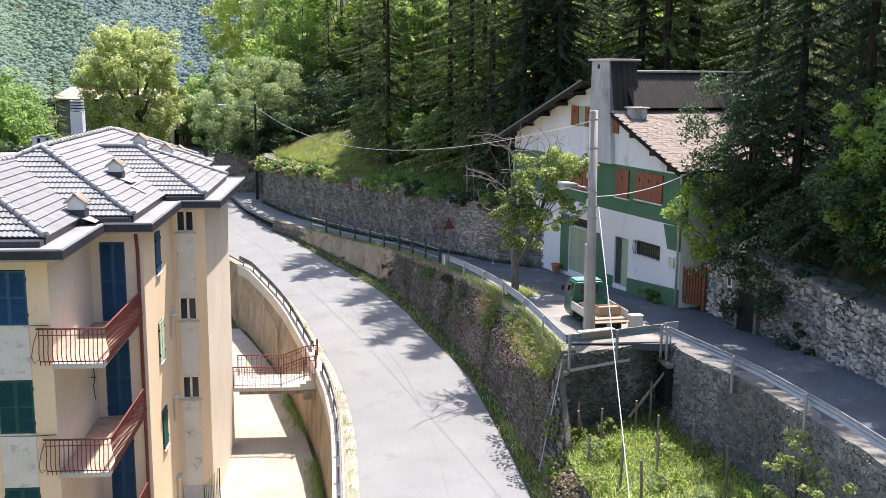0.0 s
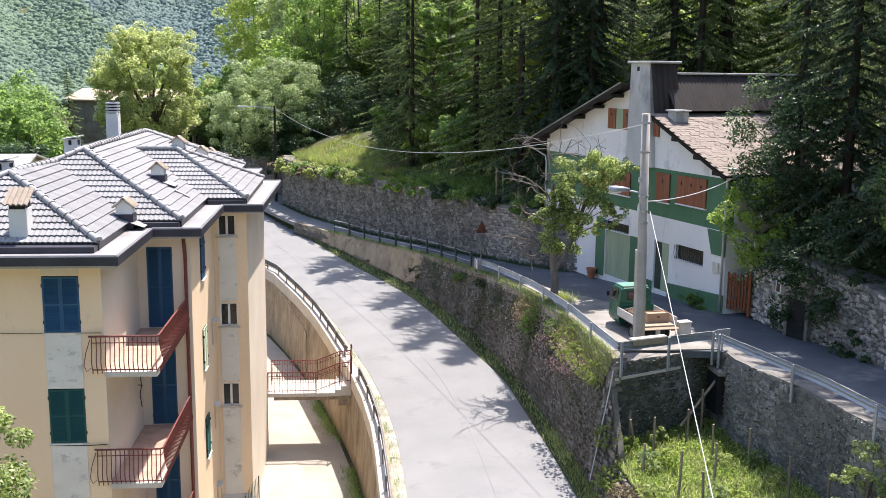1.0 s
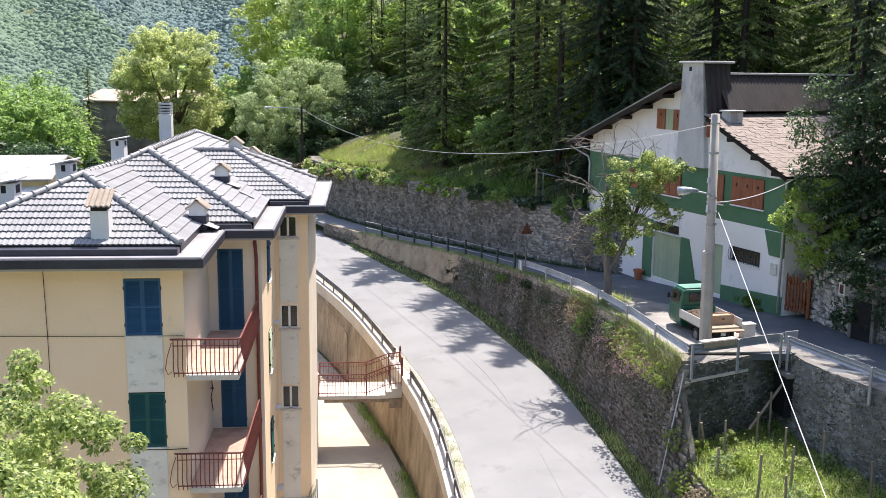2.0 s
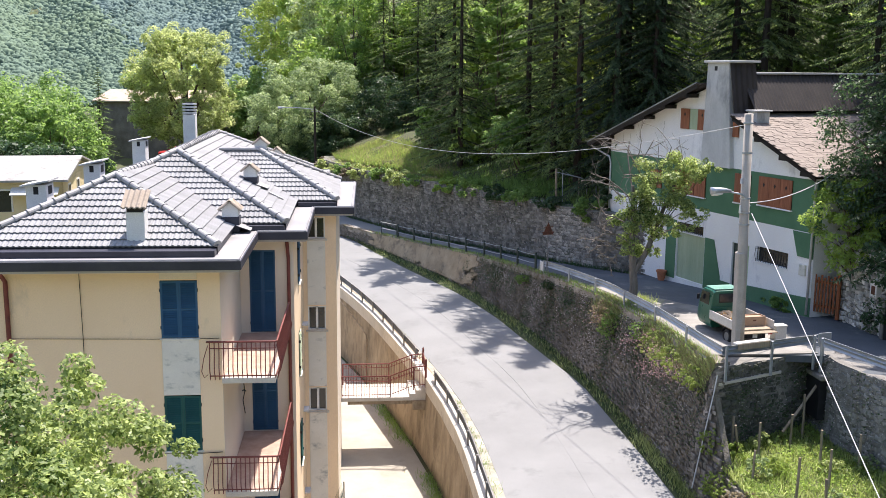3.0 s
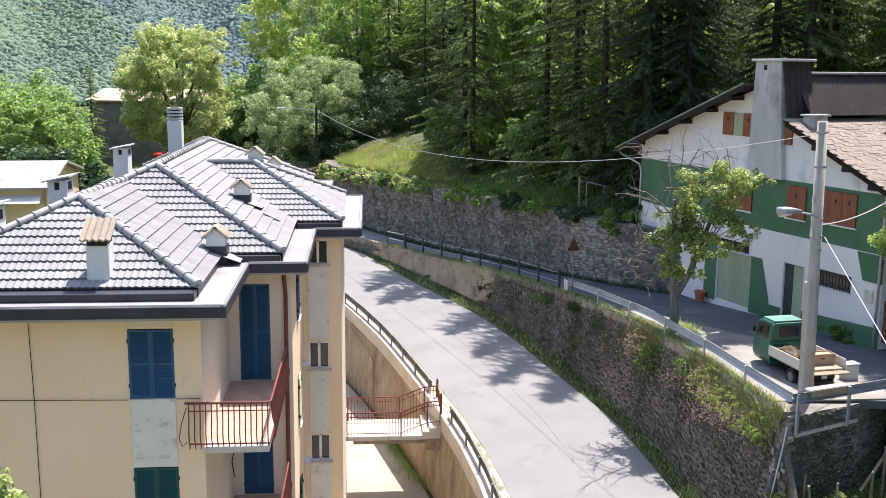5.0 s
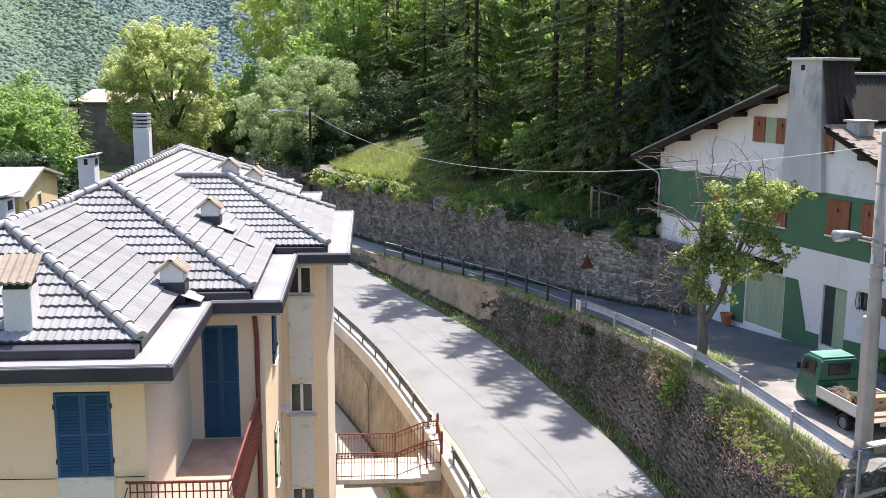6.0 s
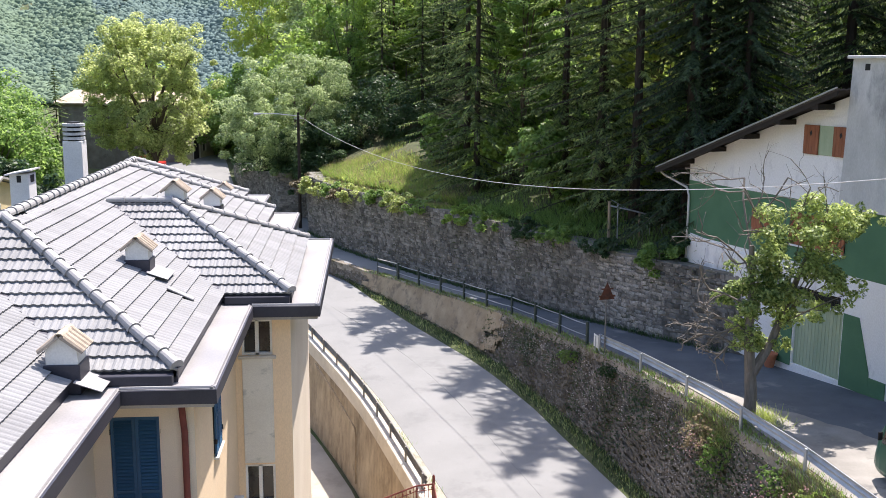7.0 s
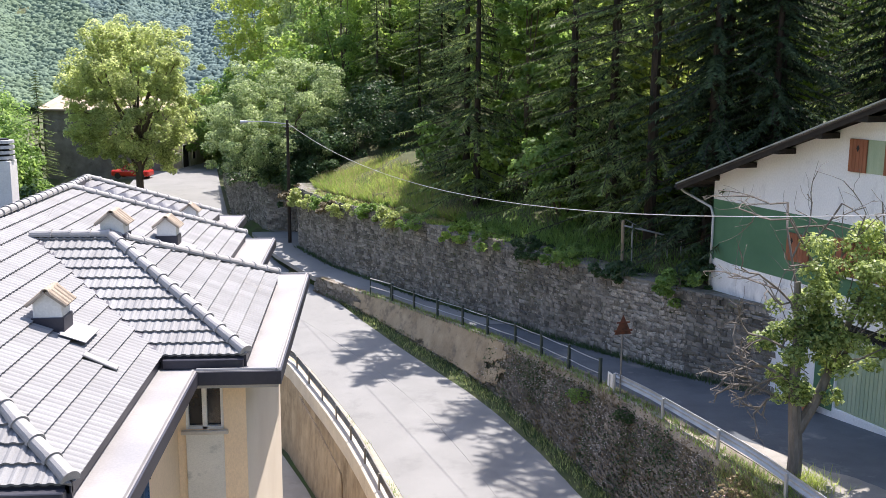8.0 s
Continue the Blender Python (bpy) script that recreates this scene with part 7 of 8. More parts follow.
M_YELLOWWALL = surface("yellow_render", (0.60, 0.49, 0.28), (0.68, 0.57, 0.35), 0.5, 0.9, 0.1, 30, stain=(0.46, 0.39, 0.26), stain_scale=0.7, stain_at=0.58)
# One house, two stone colours: shade in the walls', sunlight in the gable's.
M_STONE_SHADE = surface("stone_wall_shade_side", (0.13, 0.11, 0.09), (0.24, 0.21, 0.18), 0.8, 0.95, 0.6, 8, stain=(0.08, 0.07, 0.06), stain_scale=0.6, depth=0.05)
M_OLDTILE = surface("old_roof_tiles", (0.36, 0.27, 0.2), (0.5, 0.4, 0.31), 0.9, 0.9, 0.5, 8)
M_STONE_LIT = surface("stone_wall_sunlit_gable", (0.38, 0.33, 0.25), (0.52, 0.46, 0.36), 0.7, 0.92, 0.5, 8, stain=(0.26, 0.22, 0.17), stain_scale=0.6, depth=0.03)

yh = simple_house("house", "low yellow house with a pale sheet roof down the slope", pose(-34.5, 68, -1.5, 0, 0, 6), 10.2, 12, 10.0, 1.1, M_YELLOWWALL, M_PALEROOF, [(0, 6.0, 6.9, 8.0, 9.4), (1, 2.0, 2.9, 8.1, 9.5), (1, 5.5, 6.4, 8.1, 9.5), (0, 2.6, 3.3, 8.2, 9.2)])
part("balcony", Geo().box(7.2, 10.4, -0.9, -0.01, 7.2, 7.35, c=0.01), M_SLAB, yh)
part("awning", Geo().slab([(7.0, 0, 9.6), (10.0, 0, 9.6), (10.0, -0.9, 9.2), (7.0, -0.9, 9.2)], (0, 0, 0.04)), M_PANEL, yh)
for k in range(3):
    part("drainpipe", Geo().tube([(4.2 + 0.15 * k, -0.06, 9.9), (4.5 + 0.2 * k, -0.06, 6)], 0.05, 6), M_PANEL, yh)
_th = radians(-17)
simple_house("house", "long old stone house beside the road, coloured sunlit gable and shaded walls", pose(-23.0 - 14.5 * math.cos(_th), 124.0 - 14.5 * math.sin(_th), 5.4, 0, 0, -17), 14.5, 8, 6.5, 1.3, M_STONE_SHADE, M_OLDTILE,
             # Side 1 is coloured as sunlit, the others as shaded.
             [(1, 2.7, 4.2, 0.3, 2.9), (1, 1.1, 1.8, 1.3, 2.1), (1, 5.0, 5.7, 1.3, 2.1), (1, 2.9, 3.5, 4.5, 5.3)], walls=(M_STONE_SHADE, M_STONE_LIT, M_STONE_SHADE, M_STONE_SHADE))
# far pole with its lamp arm
fp = thing("utility_pole", "thin dark pole with a lamp arm at the bend", "pole", m=pose(-8.35, 87.3, 4.3))
part("pole", Geo().tube([(0, 0, -0.3), (0, 0, 8.6)], 0.13, 8, 0.09), M_TIMBER, fp)
part("arm", Geo().tube([(0, 0, 8.35), (-1.5, 0, 8.5), (-2.7, 0, 8.5)], 0.035, 6), M_STEEL, fp)
part("lamp_head", Geo().tube([(-2.6, 0, 8.5), (-3.1, 0, 8.45)], 0.06, 8, 0.12), M_STEEL, fp)
part("crossbar", Geo().box(-0.3, 0.3, -0.03, 0.03, 8.15, 8.22), M_STEEL, fp)
# red car under the big tree
car = thing("car", "small red car parked under the big tree", "car", m=pose(-25.9, 119.5, 5.6, 0, 0, 80))
part("body", Geo().box(-0.8, 0.8, -1.9, 1.9, 0.25, 0.85, c=0.12), M_RED, car)
part("cabin", Geo().add([(-0.7, -1.2, 0.84), (0.7, -1.2, 0.84), (0.7, 0.9, 0.84), (-0.7, 0.9, 0.84), (-0.58, -0.8, 1.4), (0.58, -0.8, 1.4), (0.58, 0.4, 1.4), (-0.58, 0.4, 1.4)], [(0, 3, 2, 1), (4, 5, 6, 7), (0, 1, 5, 4), (1, 2, 6, 5), (2, 3, 7, 6), (3, 0, 4, 7)]), M_RED, car)
part("windscreen", Geo().add([(-0.56, -1.14, 0.92), (0.56, -1.14, 0.92), (0.5, -0.86, 1.34), (-0.5, -0.86, 1.34), (-0.56, -1.18, 0.92), (0.56, -1.18, 0.92), (0.5, -0.9, 1.34), (-0.5, -0.9, 1.34)], [(0, 1, 2, 3), (4, 7, 6, 5), (0, 4, 5, 1), (1, 5, 6, 2), (2, 6, 7, 3), (3, 7, 4, 0)]), M_GLASS_DARK, car)
for x in (-0.66, 0.66):
    part("side_window", Geo().box(x - 0.03, x + 0.03, -0.75, 0.4, 0.95, 1.28, c=0.02), M_GLASS_DARK, car)
for x in (-0.75, 0.75):
    for y in (-1.2, 1.2):
        part("wheel", Geo().tube([(x - 0.09, y, 0.3), (x + 0.09, y, 0.3)], 0.3, 14), M_RUBBER, car)

# ---- trees and plants ----
def broadleaf(name, label, x, y, h, crown_r, crown_h, leaf, count, mat, seed, clumps=70, bark=None, trunk_r=0.22, stems=1, open_=0.75, z=None, spread=0.5, limbs=9, cz=None, group="", lean=(0, 0)):
    """Tapered trunk with limbs, and a crown of separate leaves in uneven clumps."""
    rng = np.random.default_rng(seed)
    z = float(land(np.array(x), np.array(y))) if z is None else z
    t = thing(name, label, "tree" if name.endswith("tree") else "bush", m=pose(x, y, z - 0.05), group=group)
    cz = h - crown_h / 2 if cz is None else cz
    C = []
    while len(C) < clumps:
        p = rng.uniform(-1, 1, 3)
        r = np.linalg.norm(p)
        if 0.25 < r < 1 and rng.random() < r:
            bulge = 1 + 0.45 * noise.noise(Vector(p * 1.7) + Vector((seed, 0, 0)))
            C.append(p * np.array([crown_r, crown_r, crown_h / 2]) * open_ * bulge / 0.8 + (lean[0], lean[1], cz))
    C = np.array(C)
    g = Geo()
    for s in range(stems):
        off = rng.normal(size=2) * (0.35 if stems > 1 else 0)
        top = cz + crown_h * 0.2
        pts = [(off[0] * (1 + k * 0.3) + lean[0] * (k / 8) ** 2 + 0.06 * rng.normal() * (k > 0), off[1] * (1 + k * 0.3) + lean[1] * (k / 8) ** 2 + 0.06 * rng.normal() * (k > 0), top * k / 8) for k in range(9)]
        g.tube(pts, trunk_r, 8, trunk_r * 0.3)
    for c in C[rng.permutation(len(C))[:limbs * stems]]:
        k = rng.uniform(0.3, 0.75)
        a = np.array([0, 0, max(0.6, min(cz, c[2] - 0.3) * k)])
        mid = (a + c) / 2 + rng.normal(size=3) * 0.15 + (0, 0, 0.12 * crown_h * rng.random())
        g.tube([a, mid, c], trunk_r * 0.4, 6, trunk_r * 0.08)
    part("trunk", g, bark or M_BARK, t)
    n_each = rng.multinomial(count, np.ones(clumps) / clumps)
    size = spread * (crown_r * crown_r * crown_h) ** (1 / 3)
    R = size * 0.6 * rng.uniform(0.6, 1.3, clumps)
    part("crown", quads("crown", leaf_shell(np.repeat(C, n_each, axis=0), np.repeat(R, n_each), leaf, rng, plain=leaf >= 0.12), mat), None, t)
    return t


def spruce_mesh(h, r, seed, mat, whorls=40, droop=0.34, start=0.05, along=26, fine=0.5):
    """A spruce: whorls of drooping branches, each hung with flat curtains of needle twigs."""
    rng = np.random.default_rng(seed)
    out, wood = [], Geo()
    wood.tube([(0, 0, 0), (0.05, 0.02, h * 0.5), (0, 0, h * 0.98)], 0.18 * h / 16, 7, 0.02)
    for w in range(whorls):
        f = start + (1 - start) * (w + rng.random() * 0.6) / whorls
        z = h * f
        ln = r * (1 - f) ** 0.7 * rng.uniform(0.7, 1.2) + 0.15
        nb = rng.integers(5, 9)
        for b in range(nb):
            a = rng.uniform(0, 2 * math.pi)
            l = ln * rng.uniform(0.5, 1.2)
            d = np.array([math.cos(a), math.sin(a), 0])
            side = np.array([-d[1], d[0], 0])
            k = np.linspace(0.12, 1, along)
            P = np.array([0, 0, z]) + d * (k[:, None] * l) + np.array([0, 0, 1]) * ((-droop * k ** 1.5 + 0.2 * np.maximum(k - 0.65, 0)) * l)[:, None]
            if b % 2 == 0 and f < 0.6:
                wood.tube([P[0] * 0.2 + np.array([0, 0, z]) * 0.8, P[along // 2], P[-1]], 0.035, 4, 0.008, caps=False)
            for sgn in (-1, 0, 1):
                tw = (0.5 * (1 - 0.6 * k) + 0.16) * (0.6 + 0.3 * l) * 0.6 * fine * rng.uniform(0.6, 1.3, along)
                tip = P + (side * sgn * 0.9 + d * 0.5)[None, :] * tw[:, None] + np.array([0, 0, -0.8]) * (tw * rng.uniform(0.2, 1.4, along))[:, None]
                wd = 0.085 * fine * rng.uniform(0.6, 1.5, along)
                ax = np.cross(tip - P, rng.normal(size=(along, 3)))
                ax /= np.linalg.norm(ax, axis=1)[:, None] + 1e-9
                root = P * 0.9 + tip * 0.1
                out.append(np.stack([root + ax * wd[:, None], tip, root - ax * wd[:, None]], axis=1))
    return quads("crown", np.concatenate(out), mat), wood.data("trunk", M_BARKSPRUCE)


PROTO = [spruce_mesh(hh, rr, 40 + k, L_SPRUCE) for k, (hh, rr) in enumerate(((21, 3.8), (24, 4.3), (18, 3.4), (26, 4.8)))]

PROTO_DEEP = [spruce_mesh(hh, rr, 47 + k, L_SPRUCE, whorls=30, along=12, fine=1.0) for k, (hh, rr) in enumerate(((21, 3.8), (24, 4.3)))]
PROTO += [spruce_mesh(hh, rr, 50 + k, L_DARKNEEDLE, whorls=50, droop=0.42, start=0.03, along=28, fine=0.5) for k, (hh, rr) in enumerate(((20, 3.6), (23, 4.0)))]


def spruce(x, y, k, s=1.0, rz=0.0, dz=-0.3, label="tall dark spruce on the wooded bank", proto=PROTO):
    t = thing("spruce_tree", label, "tree", m=pose(x, y, float(land(np.array(x), np.array(y))) + dz, 0, 0, rz) @ Matrix.Diagonal((s, s, s, 1)), group="spruces of the wood")
    part("trunk", proto[k][1], None, t)
    part("crown", proto[k][0], None, t)
    return t


_r = random.Random(21)
# place, prototype and height of each
EDGE_ROW = ((2.5, 76.3, 0, 21.5), (2.6, 71.9, 2, 19.5), (6.6, 67.0, 1, 22.0), (7.6, 63.2, 0, 22.0), (8.5, 60.2, 3, 24.0), (9.9, 57.2, 5, 22.0), (11.6, 55.6, 4, 17.7), (11.0, 58.8, 5, 24.0), (12.5, 57.2, 4, 21.5), (9.2, 69.0, 1, 21.5), (13.2, 62.5, 5, 26.0), (17.0, 57.8, 5, 24.5),
            (7.8, 77.4, 0, 21.0), (12.5, 72.5, 3, 27.5), (16.8, 66.4, 1, 27.0), (21.1, 61.0, 3, 27.0), (10.0, 84.0, 1, 25.0), (16.8, 78.4, 3, 26.5), (21.7, 71.4, 2, 19.0), (6.4, 90.0, 3, 26.0), (8.3, 99.6, 1, 25.5), (1.2, 109.1, 2, 19.5), (4.1, 106.6, 3, 26.5), (-3.1, 114.4, 1, 24.5))
for x, y, k, hh in EDGE_ROW:
    spruce(x, y, k, hh / (21, 24, 18, 26, 20, 23)[k], _r.uniform(0, 360))
# Those at (24.5, 46), (29, 49), (24, 53.5) are added to shade the terrace.
for x, y, k, s in ((17.2, 36.8, 4, 1.0), (17.9, 33.2, 5, 0.92), (18.6, 29.6, 4, 1.0), (16.9, 40.4, 4, 0.92), (21.0, 26.6, 5, 1.0), (22.5, 36, 3, 0.95), (25.5, 31.5, 1, 1.0), (21.5, 40.5, 3, 1.0), (24.5, 46, 1, 1.05), (27, 41, 3, 1.05), (29, 49, 1, 1.1), (24, 53.5, 3, 1.0), (17.8, 55.5, 1, 1.0), (21, 49.5, 3, 0.95), (20.5, 58.5, 0, 1.1)):
    spruce(x, y, k, s, _r.uniform(0, 360), label="dense dark conifer standing above the terrace wall")

for x, y in ((0.8, 92.5), (-2.2, 96.5), (2.6, 95)):
    spruce(x, y, 2, 0.72, _r.uniform(0, 360), label="small dark spruce behind the meadow")

_deep = []
while len(_deep) < 26:
    y = _r.uniform(52, 118)
    x = float(up_east(np.array(y))) + _r.uniform(17, 46)
    if x > -2 and not (x < 24 and y < 58) and all(math.hypot(x - a, y - b) > 3.6 for a, b in _deep + [e[:2] for e in EDGE_ROW]):
        _deep.append((x, y))
        spruce(x, y, _r.randrange(2), _r.uniform(0.9, 1.2), _r.uniform(0, 360), label="tall dark spruce deep in the wood", proto=PROTO_DEEP)

spruce(-33.5, 116, 2, 0.58, 40, dz=5.8 - float(land(np.array(-33.5), np.array(116.0))), label="small dark spruce among the valley trees")

# the tree before the house: half bare, leaves on its sunny side
TH = thing("roadside_tree", "half-bare young tree with fresh leaves by the guard rail", "tree", m=pose(7.25, 42.9, 6.0))
_rg = np.random.default_rng(77)
g = Geo()
g.tube([(0, 0, -0.2), (0.02, 0, 0.8), (-0.05, 0.02, 1.7)], 0.19, 10, 0.16)
g.tube([(-0.05, 0.02, 1.6), (-0.15, 0, 2.6), (-0.1, 0.1, 3.8), (-0.2, 0.1, 5.2)], 0.17, 8, 0.08)
g.tube([(0.02, 0, 1.45), (0.55, 0.1, 2.3), (0.95, 0.2, 3.3), (1.4, 0.2, 4.6), (1.9, 0.3, 5.6)], 0.15, 8, 0.05)
part("trunk", g, M_BARKGREY, TH)
centers = []
for k, (cx, cy, cz, rr, nn) in enumerate(((0.2, 0, 2.9, 0.75, 900), (-0.1, 0.2, 3.6, 0.75, 900), (0.5, -0.2, 3.8, 0.8, 1000), (0.6, 0, 5.2, 0.8, 900), (1.3, 0.2, 5.6, 0.85, 1000), (1.9, 0.1, 6.0, 0.8, 800), (2.6, 0, 5.7, 0.7, 600), (1.5, -0.2, 4.6, 0.7, 600), (2.3, 0, 4.2, 0.5, 350), (3.1, 0.1, 5.9, 0.4, 200), (0.0, 0, 4.5, 0.6, 500), (2.0, 0, 3.3, 0.45, 260), (1.1, 0, 3.0, 0.4, 220), (2.9, -0.1, 3.9, 0.35, 160), (0.9, 0, 2.3, 0.3, 140), (0.0, 0, 2.3, 0.4, 250))):
    centers.append((np.array([cx, cy, cz]) + _rg.normal(size=(9, 3)) * rr * 0.5 * np.array([1.1, 1.1, 0.8]), rr * 0.42, nn // 9))
    _st = Vector((0.78, 0.15, 2.85)) if cx > 0.45 else Vector((-0.13, 0.04, 2.9))
    part("twig", Geo().tube([_st, (_st + Vector((cx, cy, cz))) / 2 + Vector((0.1 * math.sin(k * 2.1), 0.1 * math.cos(k * 1.7), 0.12)), (cx, cy, cz)], 0.03, 5, 0.01), M_BARKGREY, TH)
part("crown", quads("crown", np.concatenate([leaf_shell(np.repeat(c, 2 * n, axis=0), np.full(len(c) * 2 * n, rr), 0.08, _rg) for c, rr, n in centers]), L_LIME), None, TH)


def bare(start, d, length, depth, geo, rng):
    """Bare twigs that fork."""
    p = Vector(start)
    d = Vector(d).normalized()
    pts = [p]
    for k in range(3):
        d = (d + Vector(rng.normal(size=3)) * 0.22).normalized()
        p = p + d * length / 3
        pts.append(p)
    geo.tube(pts, 0.009 * (depth + 0.6), 4, 0.008 * depth + 0.005, caps=False)
    if depth > 0:
        for k in range(3):
            bare(pts[1 + k % 3], d + Vector(rng.normal(size=3)) * 0.75, length * 0.62, depth - 1, geo, rng)


_rg = np.random.default_rng(81)
for st, dr, ln_, dp in (((-0.2, 0.1, 5.0), (-0.25, 0, 1), 2.3, 3), ((0.9, 0.2, 5.2), (0.05, 0, 1), 1.8, 2), ((2.0, 0.3, 5.6), (0.3, 0, 1), 1.3, 2), ((-0.15, 0, 2.2), (-1, 0.1, 0.3), 1.2, 4), ((-0.15, 0, 2.6), (-0.8, 0, 0.75), 1.3, 4), ((-0.1, 0, 3.4), (-0.9, -0.1, 0.5), 1.4, 3), ((-0.15, 0.1, 4.2), (-0.55, 0, 1), 1.9, 3), ((0.4, 0.1, 4.8), (-0.1, 0, 1), 2.2, 3)):
    g = Geo()
    bare(st, dr, ln_, dp, g, _rg)
    part("bare_branch", g, M_BARKGREY, TH, "bare grey branch")

# near tree below the front
broadleaf("lime_tree", "leafy sunlit broadleaf tree in front of the apartment building", -11.8, 16.4, 12.0, 4.8, 8.2, 0.07, 170000, L_LIME, 8, clumps=860, spread=0.1, z=-1.3, cz=8.45, limbs=20, open_=0.82)
# big trees beyond the building
broadleaf("chestnut_tree", "large rounded yellow-green chestnut tree beyond the roofs", -22.2, 106, 15.3, 5.3, 12.4, 0.15, 75000, L_OLIVE, 17, clumps=560, spread=0.135, z=5.0, lean=(-0.4, 0), limbs=20, trunk_r=0.35, open_=0.85)
broadleaf("silver_tree", "dense grey-green tree overhanging the road bend", -9.1, 95.5, 8.9, 5.6, 8.9, 0.12, 70000, L_SILVER, 12, clumps=380, spread=0.15, z=7.6, limbs=16, open_=0.85)
# Dark leaves added here draw the shaded underside of the silver tree.
broadleaf("crown_shade_tree", "dark leafy mass put in for shade below the silver-green crown", -7.2, 94.2, 4.4, 3.6, 4.4, 0.16, 12000, L_DARK, 13, clumps=70, spread=0.36, z=7.6)
# The low L_DARK ones carry the shade of the lower crowns in their colour.
for i, (x, y, h, r, m_) in enumerate(((-41, 108, 12.0, 5.5, L_MID), (-35.5, 104, 10.0, 4.5, L_MID), (-46, 112, 13, 6, L_MID), (-30.5, 141, 15, 5.5, L_BRIGHT), (-44, 126, 12, 6, L_MID), (-38.2, 114, 10.5, 4.6, L_MID), (-33.5, 108, 5.5, 2.8, L_MID), (-50, 104, 10, 6, L_MID), (-33, 96, 6.5, 4.0, L_DARK), (-40, 96, 7, 4.5, L_DARK), (-28.5, 96, 4.0, 2.6, L_DARK), (-46, 96, 8, 5, L_DARK), (-17.0, 128, 13, 3.8, L_MID), (-19.5, 134, 12, 3.6, L_BRIGHT))):
    broadleaf("broadleaf_tree", "broadleaf tree in the valley behind the roofs, low ones coloured dark for shade", x, y, h, r, h * 0.85, 0.27, 11000, m_, 60 + i, clumps=110, spread=0.3, z=2.5, group="valley trees", open_=0.85)
for i, (x, y, h, r, m_) in enumerate(((-15.5, 138, 24, 3.4, L_YELLOW), (-11.5, 133, 26, 3.6, L_BRIGHT), (-9.5, 126, 23, 3.4, L_YELLOW), (-9, 118, 22, 3.6, L_SILVER), (-5.5, 116, 22, 3.6, L_BRIGHT), (-2, 112, 20, 3.4, L_SILVER), (-9, 111, 14, 3.4, L_BRIGHT), (-8, 121, 15, 3.2, L_YELLOW), (-4, 108, 15, 3.4, L_MID), (-7.5, 128, 25, 4, L_YELLOW), (0.5, 105, 16, 3.2, L_MID), (-13, 138, 26, 4.4, L_YELLOW))):
    broadleaf("birch_tree", "tall slender light green tree with thin pale stems", x, y, h, r, h * 0.8, 0.23, 11000, m_, 80 + i, clumps=110, spread=0.25, z=5.5, group="slender trees", stems=3, trunk_r=0.09, bark=M_BARKGREY, limbs=6, open_=0.85)

# tall leafy trees at the edge of the wood, catching the sun
for i, (x, y, h, r) in enumerate(((4.8, 81.5, 16, 2.4), (5.2, 72.0, 14, 1.8), (10.5, 64.5, 15, 2.2), (-1.0, 104, 17, 3.4), (-5.0, 106, 15, 3.6), (9, 79, 15, 2.4))):
    broadleaf("maple_tree", "tall leafy tree with sunlit yellow-green sprays at the wood's edge", x, y, h, r, h * 0.8, 0.2, 9000, (L_BRIGHT, L_MID, L_YELLOW)[i % 3], 150 + i, clumps=90, spread=0.22, group="leafy trees of the wood", trunk_r=0.14, limbs=12, open_=0.95)

# leafy trees mixed into the edge of the wood and by the house
for i, (x, y, h, r, m_) in enumerate(((16.0, 38.2, 6.5, 2.2, L_DARK), (16.0, 34.6, 5.0, 1.9, L_DARK), (17.6, 31.0, 4.5, 2.0, L_DARK), (18.6, 27.0, 4.5, 2.2, L_MID), (19.4, 24.0, 5.0, 2.4, L_MID), (17.5, 31.2, 6.0, 1.6, L_BRIGHT), (18.3, 28.6, 7.5, 1.9, L_MID))):
    broadleaf("broadleaf_tree", "dark leafy tree crowding the terrace wall", x, y, h, r, h * 0.9, 0.10, 12000, m_, 120 + i, clumps=95, spread=0.32, group="trees on the terrace", trunk_r=0.12, open_=0.9)
broadleaf("overhanging_tree", "leafy branch spray hanging before the house corner", 14.9, 38.2, 6.0, 1.4, 3.8, 0.10, 5200, L_BRIGHT, 140, clumps=36, spread=0.34, trunk_r=0.1, z=6.3, cz=3.9, lean=(-0.8, -0.2))
for i, (x, y, h, r) in enumerate(((6.5, 66.5, 4.0, 2.0), (10.5, 62.5, 3.0, 1.8), (14.0, 64.0, 4.0, 2.2), (4.0, 73, 3.2, 2.0), (9.0, 74.5, 5, 2.4), (17, 66.5, 5, 2.5), (12, 70, 5, 2.4), (20, 69, 6, 2.6), (24, 73, 6, 2.6), (16, 75, 6, 2.6), (7, 85, 6, 2.8), (12.5, 81, 6, 2.8), (1.5, 79.5, 3, 1.6), (28, 66, 6, 2.8), (23.5, 60, 5, 2.4))):
    broadleaf("understorey_bush", "bright leafy shrub in the light between the spruces", x, y, h, r, h * 0.95, 0.2, 3600, (L_MID, L_BRIGHT)[i % 2], 160 + i, clumps=34, spread=0.42, group="shrubs of the wood", trunk_r=0.06, stems=2, limbs=4, open_=0.9)
